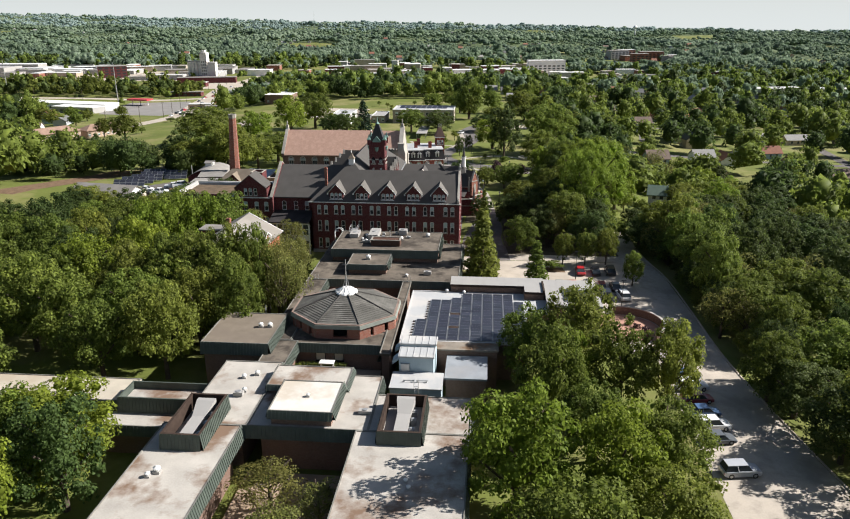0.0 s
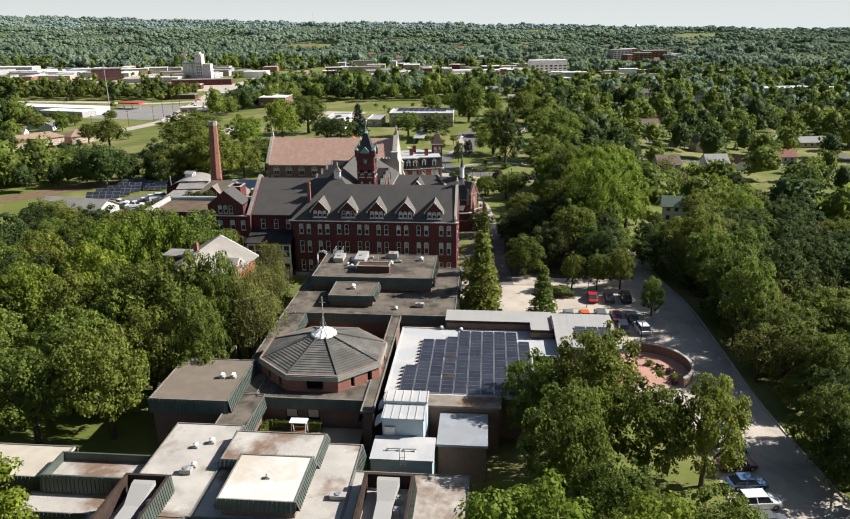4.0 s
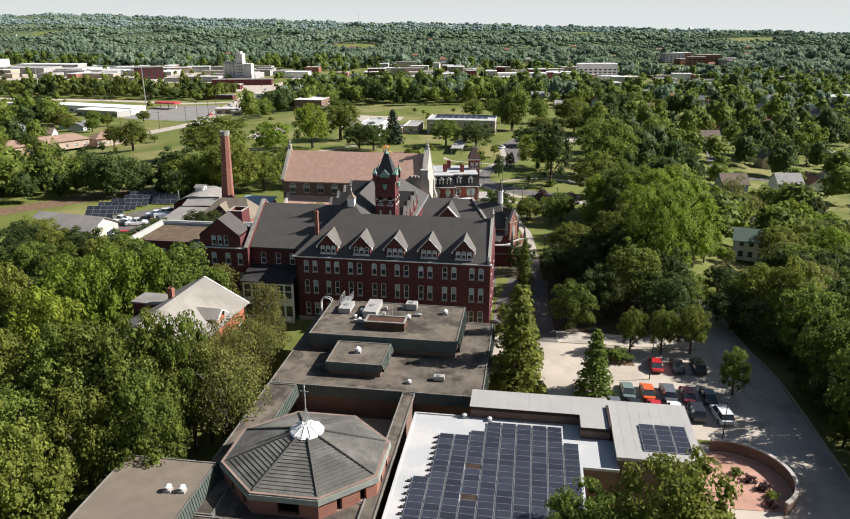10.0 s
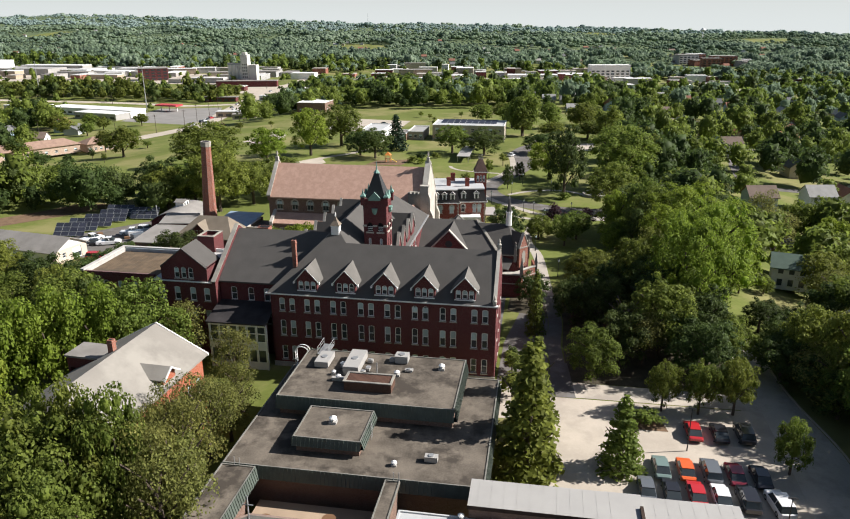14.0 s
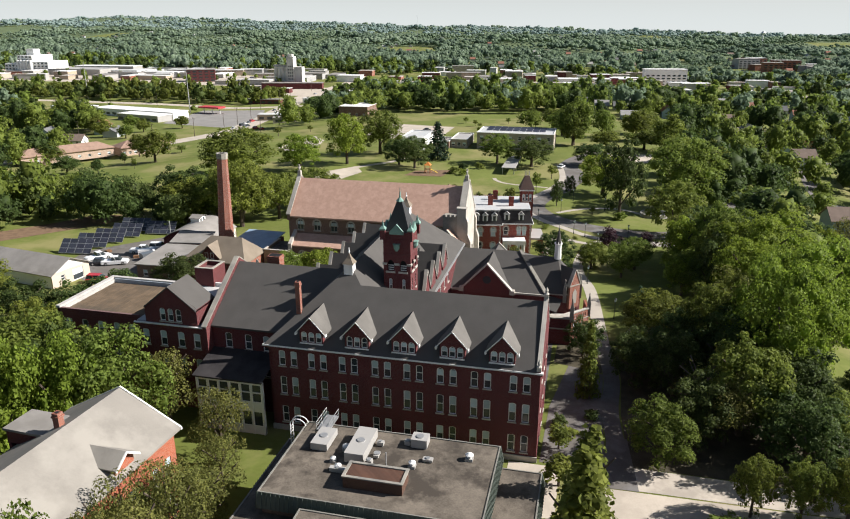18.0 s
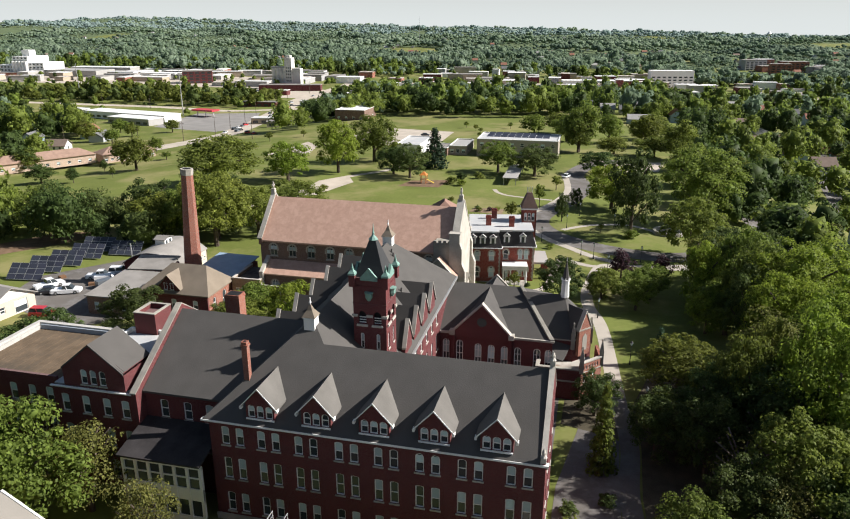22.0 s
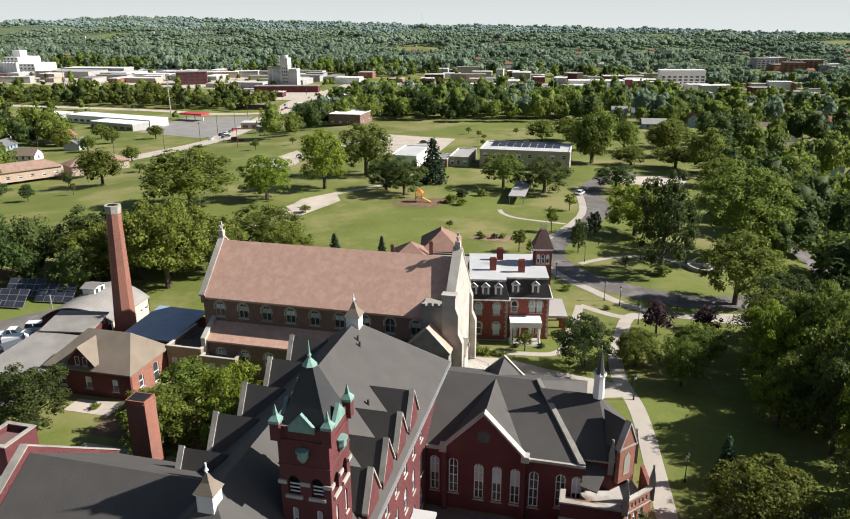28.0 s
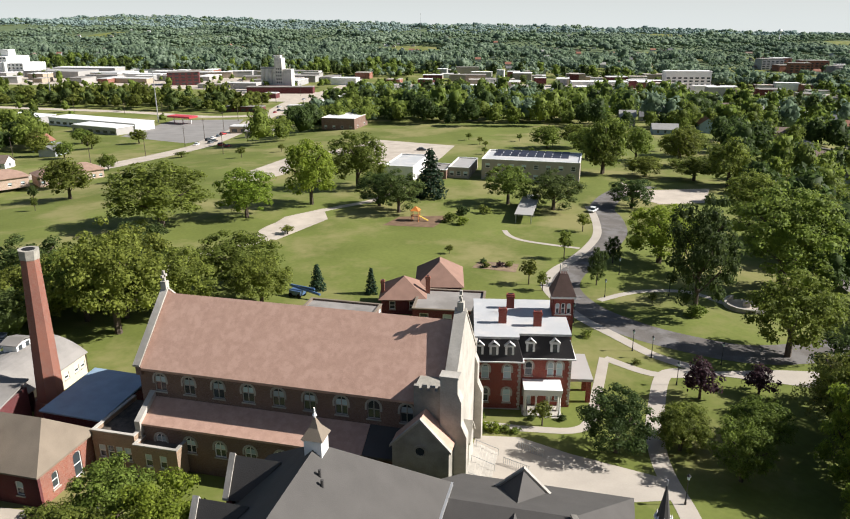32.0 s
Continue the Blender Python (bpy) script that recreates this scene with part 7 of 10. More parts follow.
# ---- things on the low roofs and in the courts ----
for x, y, z, s in ((-16.6, -26.4, 7.85, 1.3), (-11.5, -15.5, 8.43, 1.1), (-6.2, -13.0, 8.43, 1.2), (-18.5, -17.5, 8.43, 1.0), (-19.4, -16.4, 8.43, 0.9), (-8.8, -30.6, 6.0, 0.9), (-18.8, -14.2, 8.43, 1.1),
                   (-26.6, -57.8, 7.5, 1.1), (-28.0, -57.9, 7.5, 1.1), (-24.5, -71.0, 6.5, 1.0), (-26.0, -72.0, 6.5, 0.9), (-24.8, -75.5, 6.5, 0.9), (-15.4, -79.4, 8.43, 0.7), (-28.5, -93.0, 6.5, 1.2), (-29.2, -93.8, 6.5, 0.9), (-2.0, -92.5, 6.5, 0.7), (-1.6, -93.6, 6.5, 0.7), (-0.8, -38.0, 6.1, 0.9), (2.2, -38.3, 6.1, 0.8)):
    roof_vent(x, y, z, s * 0.7)
roof_unit(-21.5, -13.4, 8.43, 1.8, 3.2, 0.85)
roof_unit(-17.3, -13.8, 8.43, 2.0, 5.0, 1.15, label="long pale metal rooftop air unit")
roof_unit(-11.6, -11.6, 8.43, 1.7, 1.5, 1.05)
roof_unit(-5.0, -29.2, 6.0, 1.4, 0.8, 0.7)
roof_unit(-25.2, -76.6, 6.5, 1.2, 0.8, 0.6)
roof_unit(-8.4, -79.5, 6.5, 1.6, 0.8, 0.5)


DUN = brick_mat("dark brown brick", (0.12, 0.06, 0.04), (0.08, 0.042, 0.03), (0.12, 0.09, 0.07))
for x, y, z, lx, ly, h in ((-15.6, -12.6, 8.43, 0.7, 0.5, 0.5), (-15.4, -14.6, 8.43, 0.5, 0.9, 0.4), (-15.7, -16.2, 8.43, 0.6, 0.6, 0.7), (-18.4, -17.9, 8.43, 1.6, 0.5, 0.5), (-10.2, -14.2, 8.43, 1.0, 0.6, 0.35), (-12.9, -11.8, 8.43, 0.6, 0.6, 0.5)):
    roof_unit(x, y, z, lx, ly, h, label="small pale metal roof box")


def roof_landing():
    """A railed landing at the edge of the gravel roof, and the escape ladder beside it."""
    b = thing("roof_landing", (-22.4, -10.0, 8.5), "pale metal railed landing on gravel roof edge", "landing")
    bm = bmesh.new()
    box(bm, -0.7, 0.7, -1.5, 1.6, -0.02, 0.12)
    part("deck", bm, STEEL, b)
    for s in (-0.7, 0.7):
        bm = bmesh.new()
        rod(bm, (s, -1.5, 1.0), (s, 1.6, 1.0), 0.04, 6)
        rod(bm, (s, -1.5, 0.55), (s, 1.6, 0.55), 0.03, 6)
        part("rail", bm, STEEL, b)
        for k in (-1.45, 0.05, 1.55):
            bm = bmesh.new()
            rod(bm, (s, k, 0.1), (s, k, 1.0), 0.035, 6)
            part("post", bm, STEEL, b)
    l = thing("escape_rail", (-25.0, -10.6, 8.43), "curved white escape ladder rails over roof edge", "railing")
    for s in (-0.35, 0.35):
        bm = bmesh.new()
        arc = [(-0.5 + 0.9 * math.cos(a), s, 0.05 + 0.7 * math.sin(a)) for a in [math.pi * i / 8 for i in range(9)]]
        for p, q in zip(arc, arc[1:]):
            rod(bm, p, q, 0.06, 6)
        rod(bm, arc[-1], (-1.4, s, -3.0), 0.06, 6)
        part("stile", bm, WHITE, l)
    for k in range(8):
        bm = bmesh.new()
        rod(bm, (-1.4, -0.35, -2.8 + 0.35 * k), (-1.4, 0.35, -2.8 + 0.35 * k), 0.03, 5)
        part("rung", bm, WHITE, l)


roof_landing()


def penthouse():
    p = thing("roof_penthouse", (-14.2, -18.9, 8.43), "brown brick rooftop parapet box with pale rim", "penthouse")
    bm = bmesh.new()
    box(bm, -2.9, 2.9, -1.2, 1.2, 0, 1.2)
    part("wall", bm, DUN, p)
    bm = bmesh.new()
    for k in ((-3.0, 3.0, -1.3, -1.0), (-3.0, 3.0, 1.0, 1.3), (-3.0, -2.7, -1.0, 1.0), (2.7, 3.0, -1.0, 1.0)):
        box(bm, *k, 1.2, 1.32)
    part("rim", bm, STONE_D, p)
    bm = bmesh.new()
    rod(bm, (0.6, 1.5, 0), (0.6, 1.5, 2.6), 0.07)
    part("pipe", bm, STEEL, p)


penthouse()


def ladder(x, y, z0, z1, rz):
    l = thing("roof_ladder", (x, y, z0), "pale metal roof access ladder", "ladder", rz=rz)
    h = z1 - z0
    for s in (-0.28, 0.28):
        bm = bmesh.new()
        rod(bm, (s, -0.1, 0), (s, -0.1, h + 0.9), 0.04)
        part("stile", bm, STEEL, l)
    for k in range(int(h / 0.3)):
        bm = bmesh.new()
        rod(bm, (-0.28, -0.1, 0.25 + 0.3 * k), (0.28, -0.1, 0.25 + 0.3 * k), 0.025)
        part("rung", bm, STEEL, l)


ladder(-25.2, -33.2, 4.9, 6.2, 0)
ladder(-8.0, -33.2, 4.9, 6.2, 0)
ladder(-12.4, -26.0, 6.0, 7.9, 90)
ladder(-3.0, -71.2, 3.5, 6.0, 0)


for x in (-18.6, -15.8):
    w = thing("court_window", (x, -59.58, 2.9), "pale blind in a dark court window", "window", "court windows")
    bm = bmesh.new()
    box(bm, -0.75, 0.75, -0.06, 0, 0, 1.5)
    part("frame", bm, DARK, w)
    bm = bmesh.new()
    box(bm, -0.65, 0.65, -0.09, -0.062, 0.35, 1.42)
    part("blind", bm, mat("pale window blind", (0.6, 0.52, 0.4), 0.8, amount=0.1), w)


def swing_bench():
    s = thing("garden_swing", (-17.1, -62.0, 2.0), "white timber garden swing frame", "swing")
    for x in (-0.9, 0.9):
        for y in (-0.7, 0.7):
            bm = bmesh.new()
            rod(bm, (x, y, 0), (x, y * 0.2, 2.1), 0.06)
            part("leg", bm, WHITE, s)
    bm = bmesh.new()
    box(bm, -1.1, 1.1, -0.6, 0.6, 2.05, 2.15)
    part("canopy", bm, WHITE, s)
    bm = bmesh.new()
    box(bm, -0.7, 0.7, -0.3, 0.3, 0.5, 0.58)
    box(bm, -0.7, 0.7, 0.28, 0.34, 0.58, 1.1)
    part("seat", bm, WOOD, s)


# sunk courts: paving, hedges and seats
COURT = mat("tan paving", (0.4, 0.3, 0.21), 0.9, amount=0.25, scale=0.4)
for name, x0, x1, y0, y1, z in (("court_paving", -21.9, -9.3, -70.1, -60.0, 2.0), ("court_paving", -23.0, -9.4, -43, -33.3, 2.0), ("court_paving", -22.3, -9.1, -104, -83.6, 0.3)):
    bm = bmesh.new()
    box(bm, x0, x1, y0, y1, z - 0.3, z)
    tagged(part(name, bm, COURT, None), "tan paved sunken courtyard floor", "pavement", kind="structure")
swing_bench()


def hedge(x0, x1, y0, y1, z, h, key):
    rng = np.random.default_rng(key)
    n = int(110 * (x1 - x0 + y1 - y0))
    pos = np.stack([rng.uniform(x0, x1, n), rng.uniform(y0, y1, n), z + h * np.sqrt(rng.uniform(0, 1, n))], 1)
    v, f = leaf_quads(pos, np.full(n, 0.12), n, 0.26, rng)
    bm = bmesh.new()
    box(bm, x0 + 0.1, x1 - 0.1, y0 + 0.1, y1 - 0.1, z, z + h - 0.1)
    o = tagged(part("hedge", bm, LEAF_D, None), "clipped green hedge in courtyard", "hedge", "hedges")
    l = new("foliage", np_mesh("foliage", v, f, 3, LEAF))
    l.parent = o


def table_round(x, y, z):
    t = thing("patio_table", (x, y, z), "round tan patio table in courtyard", "table")
    bm = bmesh.new()
    cone(bm, (0, 0), 0.75, 0.75, 0.7, 0.76, 14)
    part("tabletop", bm, WOOD, t)
    bm = bmesh.new()
    cone(bm, (0, 0), 0.3, 0.08, 0, 0.7, 10)
    part("pedestal", bm, STEEL, t)


table_round(-21.0, -37.0, 2.0)
table_round(-14.5, -36.0, 2.0)
for i in range(3):
    b = thing("court_bench", (-19.6 + 1.5 * i, -66.0 + 0.4 * i, 2.0), "low brown timber courtyard bench", "bench", "courtyard benches", rz=20 * i)
    bm = bmesh.new()
    box(bm, -0.6, 0.6, -0.2, 0.2, 0.38, 0.45)
    part("seat", bm, WOOD, b)
    for x in (-0.5, 0.5):
        bm = bmesh.new()
        box(bm, x - 0.05, x + 0.05, -0.18, 0.18, 0, 0.38)
        part("leg", bm, WOOD, b)


def ring_wall():
    """The low curved brick wall round the entrance garden."""
    w = thing("garden_wall", (30.5, -37.8, 0), "low curved brick garden wall with stone top", "wall")
    bm, cp = bmesh.new(), bmesh.new()
    n, R = 26, 6.7
    pts = [(R * math.cos(a), R * math.sin(a)) for a in [radians(-50 + 150 * i / n) for i in range(n + 1)]]
    for (a, b) in zip(pts, pts[1:]):
        for o, k0, k1, z0, z1 in ((bm, 0.955, 1.0, 0, 1.5), (cp, 0.945, 1.012, 1.5, 1.66)):
            q = [(a[0] * k0, a[1] * k0), (a[0] * k1, a[1] * k1), (b[0] * k1, b[1] * k1), (b[0] * k0, b[1] * k0)]
            prism(o, q, z0, z1)
    part("wall", bm, BRICK_C, w)
    part("coping", cp, STONE, w)
    bm = bmesh.new()
    prism(bm, [(p[0] * 0.9, p[1] * 0.9) for p in pts] + [(-5.2, 5.4), (-5.2, -5.0)], 0.055, 0.1)
    part("brick_terrace", bm, mat("pale pink brick paving", (0.47, 0.27, 0.2), 0.9, amount=0.25, scale=0.6), w, "pale pink brick terrace paving")


ring_wall()

# ---- the service yard west of the chapel ----
def tall_chimney():
    c = thing("smokestack", (-75.2, 65.3, 0), "tall tapering red brick boiler smokestack leaning slightly", "chimney")
    c.rotation_euler = (0, radians(2.3), 0)
    bm = bmesh.new()
    cone(bm, (0, 0), 2.5, 2.0, -0.3, 2.2, 8, math.pi / 8)
    cone(bm, (0, 0), 1.75, 1.12, 2.2, 21.6, 8, math.pi / 8)
    part("shaft", bm, BRICK_L, c)
    bm = bmesh.new()
    cone(bm, (0, 0), 1.18, 1.26, 21.6, 22.8, 8, math.pi / 8)
    part("crown", bm, STONE_D, c, "pale sooted chimney crown")
    bm = bmesh.new()
    cone(bm, (0, 0), 0.8, 0.8, 22.7, 22.82, 8)
    part("flue", bm, DARK, c)


tall_chimney()


def boiler_house():
    b = thing("boiler_house", (-62.2, 48.2, 0), "red brick boiler house with tan hipped shingle roof", "building", rz=0)
    L, D, e, r = 13.0, 8.6, 4.6, 8.2
    hs = [(2.2, 1.0, 1.2, 3.0, 0.2), (6.3, 1.0, 1.2, 3.0, 0.2), (10.5, 1.0, 1.2, 3.0, 0.2)]
    wall_win("wall", (-L, 0), (0, 0), 0, e, hs, BRICK, b)
    # sun-facing east wall: sunlight put into its brighter brick colour
    wall_win("wall", (0, 0.36), (0, D), 0, e, [(2.0, 1.0, 1.0, 3.0, 0.3), (5.5, 1.3, 0.1, 3.2, 0.4)], BRICK_L, b)
    wall("wall", (-0.36, D), (-L, D), 0, e, [], BRICK, b)
    wall("wall", (-L, D - 0.36), (-L, 0.36), 0, e, [], BRICK, b)
    gable_roof("roof", -L, 0, 0, D, e, r, SHINGLE_B, b, "x", 0.5, 0.2, hip0=4.0, hip1=2.2)
    bm = bmesh.new()
    face(bm, [(-9.4, -0.1, e), (-5.2, -0.1, e), (-5.2, -0.1, e + 0.6), (-7.3, -0.1, e + 2.8), (-9.4, -0.1, e + 0.6)])
    face(bm, [(-9.4, 0.3, e), (-9.4, 0.3, e + 0.6), (-7.3, 0.3, e + 2.8), (-5.2, 0.3, e + 0.6), (-5.2, 0.3, e)])
    part("cross_gable", bm, BRICK, b)
    bm = bmesh.new()
    slab(bm, [(-9.7, -0.5, e + 0.4), (-7.3, -0.5, e + 3.0), (-7.3, 4.0, e + 3.0), (-9.7, 1.0, e + 0.4)][::-1], 0.15)
    slab(bm, [(-7.3, -0.5, e + 3.0), (-4.9, -0.5, e + 0.4), (-4.9, 1.0, e + 0.4), (-7.3, 4.0, e + 3.0)][::-1], 0.15)
    part("cross_roof", bm, SHINGLE_B, b)
    for k in (-0.6, 0.6):
        window((-9.4, -0.2), (-5.2, -0.2), (2.1 + k, 0.7, e + 0.1, e + 1.4, 0), b)
    return b


boiler_house()


def shed(name, at, rz, L, D, e, roof, walls, label, rise=0.0):
    b = thing(name, at, label, "building", rz=rz)
    wall_win("wall", (0, 0), (L, 0), 0, e, [(L * f, 1.0, 1.0, 2.4, 0) for f in (0.2, 0.5, 0.8)], walls, b, 0.3)
    wall("wall", (L, 0.31), (L, D), 0, e, [], walls, b, 0.3)
    wall("wall", (L - 0.31, D), (0, D), 0, e, [], walls, b, 0.3)
    wall("wall", (0, D - 0.31), (0, 0.31), 0, e, [], walls, b, 0.3)
    bm = bmesh.new()
    slab(bm, [(-0.3, -0.3, e + 0.2), (L + 0.3, -0.3, e + 0.2), (L + 0.3, D + 0.3, e + 0.2 + rise), (-0.3, D + 0.3, e + 0.2 + rise)], 0.2)
    part("roof", bm, roof, b)
    return b


GREY_R = mat("grey sheet roof", (0.29, 0.27, 0.245), 0.8, amount=0.25, scale=0.3, stain=(0.2, 0.185, 0.165))
shed("workshop", (-84.2, 45.0, 0), 2, 9.0, 12.0, 3.4, GREY_R, BRICK_C, "low brick workshop with grey sheet roof", 0.5)
shed("workshop", (-84.0, 57.4, 0), 8, 7.6, 5.4, 4.2, GREY_R, BRICK, "brick workshop with grey roof and skylight", 0.9)
shed("blue_roof_shed", (-71.8, 60.2, -0.2), -2, 8.4, 9.6, 3.7, BLUE_T, BRICK, "brick shed with blue metal roof", 0.8)


def quonset():
    q = thing("arched_hall", (-78.2, 65.4, -0.5), "long hall with arched grey roof and cream walls", "building", rz=3)
    W, L, e, rise = 12.5, 11.5, 3.1, 2.5
    CREAM = mat("cream painted wall", (0.62, 0.55, 0.42), 0.8, amount=0.15)
    bm = bmesh.new()
    n = 14
    arc = [(-W * i / n, e + rise * math.sin(math.pi * i / n) ** 0.85) for i in range(n + 1)]
    for (x0, z0), (x1, z1) in zip(arc, arc[1:]):
        slab(bm, [(x0, -0.6, z0), (x0, L + 0.4, z0), (x1, L + 0.4, z1), (x1, -0.6, z1)], 0.15)
    part("roof", bm, GREY_R, q, "weathered grey arched roof")
    for y, m in ((0.0, BRICK), (L - 0.3, CREAM)):
        bm = bmesh.new()
        for d in (0, 0.3):
            pts = [(0, y + d, 0), (-W, y + d, 0)] + [(x, y + d, z - 0.16) for x, z in arc[::-1]]
            face(bm, pts[::-1] if d == 0 else pts)
        part("end_wall", bm, m, q)
    wall_win("wall", (0, 0.31), (0, L - 0.31), 0, e - 0.1, [(c, 0.9, 1.3, 2.3, 0) for c in (1.2, 2.8, 5.0, 6.6, 8.8, 10.2)], CREAM, q, 0.3)
    d = tagged(new("roof_dormer"), "white boxed roof dormer with windows")
    d.parent = q
    bm = bmesh.new()
    box(bm, -8.4, -6.2, 5.6, 8.6, e + 1.6, e + 3.4)
    part("dormer_box", bm, WHITE, d)
    bm = bmesh.new()
    slab(bm, [(-8.7, 5.3, e + 3.45), (-5.9, 5.3, e + 3.45), (-5.9, 7.1, e + 4.0), (-8.7, 7.1, e + 4.0)], 0.1)
    slab(bm, [(-8.7, 7.1, e + 4.0), (-5.9, 7.1, e + 4.0), (-5.9, 8.9, e + 3.45), (-8.7, 8.9, e + 3.45)], 0.1)
    part("dormer_roof", bm, GREY_R, d)
    parts_each("window", [(-6.21, -6.17, y, y + 0.7, e + 2.5, e + 3.2) for y in (6.0, 7.4)], GLASS, d)
    for x, y in ((-11.5, 1.5), (-6.5, 8)):
        bm = bmesh.new()
        rod(bm, (x, y, e + 0.5), (x, y, e + 3.6), 0.13, 8)
        part("vent_pipe", bm, STEEL, q)


quonset()


def annex():
    a = thing("chapel_annex", (0, 0, 0), "low tan brick annex with pale parapets", "building")
    TAN = brick_mat("tan brick", (0.36, 0.25, 0.16), (0.28, 0.19, 0.13), (0.34, 0.28, 0.22))
    for x0, x1, y0, y1, z, wn in ((-61.8, -56.2, 56.4, 64.5, 4.6, 4), (-56.15, -50.6, 55.9, 60.5, 3.8, 2), (-50.4, -43.8, 59.3, 60.6, 4.4, 0)):
        k = tagged(new("wing"), "")
        k.parent = a
        hs = [((x1 - x0) * (i + 1) / (wn + 1), 0.95, 1.2, 2.9, 0) for i in range(wn)]
        wall_win("wall", (x0, y0), (x1, y0), 0, z, hs, TAN, k, 0.3)
        wall("wall", (x1, y0 + 0.31), (x1, y1), 0, z, [], TAN, k, 0.3)
        wall("wall", (x0, y1), (x0, y0 + 0.31), 0, z, [], TAN, k, 0.3)
        bm = bmesh.new()
        if wn:
            box(bm, x0 + 0.31, x1 - 0.31, y0 + 0.31, y1, z - 0.8, z - 0.5)
            part("flat_roof", bm, GRAVEL, k)
            bm = bmesh.new()
        for c in ((x0 - 0.05, x1 + 0.05, y0 - 0.05, y0 + 0.35), (x0 - 0.05, x0 + 0.35, y0 + 0.35, y1), (x1 - 0.35, x1 + 0.05, y0 + 0.35, y1)):
            box(bm, *c, z + 0.001, z + 0.14)
        part("parapet_coping", bm, STONE, k)


annex()


def yard_wall():
    w = thing("yard_house", (-97.3, 36.6, 0), "white gabled workshop with grey roof", "building", rz=-8.9)
    L, D, e, r = 19.0, 9.2, 3.0, 5.2
    wall_win("wall", (0, 0), (0, D), 0, e, [(2.6, 1.0, 1.0, 2.2, 0), (6.3, 2.6, 0.1, 2.5, 0)], mat("cream siding", (0.6, 0.5, 0.4), 0.8, amount=0.15), w, 0.3, sill=False)
    wall("wall", (-0.31, D), (-L, D), 0, e, [], WHITE, w, 0.3)
    wall("wall", (-L, D - 0.31), (-L, 0.31), 0, e, [], WHITE, w, 0.3)
    wall("wall", (-L, 0), (-0.31, 0), 0, e, [], WHITE, w, 0.3)
    bm = bmesh.new()
    face(bm, [(0, 0, e), (0, D, e), (0, D / 2, r)])
    part("gable", bm, WHITE, w)
    bm = bmesh.new()
    face(bm, [(-L, D, e), (-L, 0, e), (-L, D / 2, r)])
    part("gable", bm, WHITE, w)
    gable_roof("roof", -L, 0, 0, D, e + 0.05, r + 0.05, GREY_R, w, "x", 0.5, 0.15)


yard_wall()


def ground_solar():
    """Tilted ground arrays in the field."""
    cell = bpy.data.materials["solar cells"]
    for sx, sy in ((-108.5, 58.0), (-109.0, 64.0), (-108.5, 69.5), (-108.4, 76.0), (-110.4, 82.5), (-102.0, 81.0)):
        a = thing("ground_solar_row", (sx, sy, gz(sx, sy)), "tilted dark ground-mounted solar panels", "solar panels", "ground solar rows", rz=8)
        for i in range(4):
            for j in range(3):
                bm = bmesh.new()
                x, y, z = -3.8 + i * 1.9, -1.6 + j * 1.0, 0.5 + j * 0.85
                slab(bm, [(x, y, z), (x + 1.86, y, z), (x + 1.86, y + 0.97, z + 0.82), (x, y + 0.97, z + 0.82)], 0.05, 1)
                face(bm, [(x + 0.04, y + 0.04, z + 0.06), (x + 1.82, y + 0.04, z + 0.06), (x + 1.82, y + 0.93, z + 0.812), (x + 0.04, y + 0.93, z + 0.812)], 0)
                part("panel", bm, (cell, STEEL), a)
        for i in (0, 2):
            bm = bmesh.new()
            x = -2.6 + i * 2.6
            rod(bm, (x, 0.3, 0), (x, 0.3, 1.5), 0.1)
            part("post", bm, STEEL, a)


ground_solar()


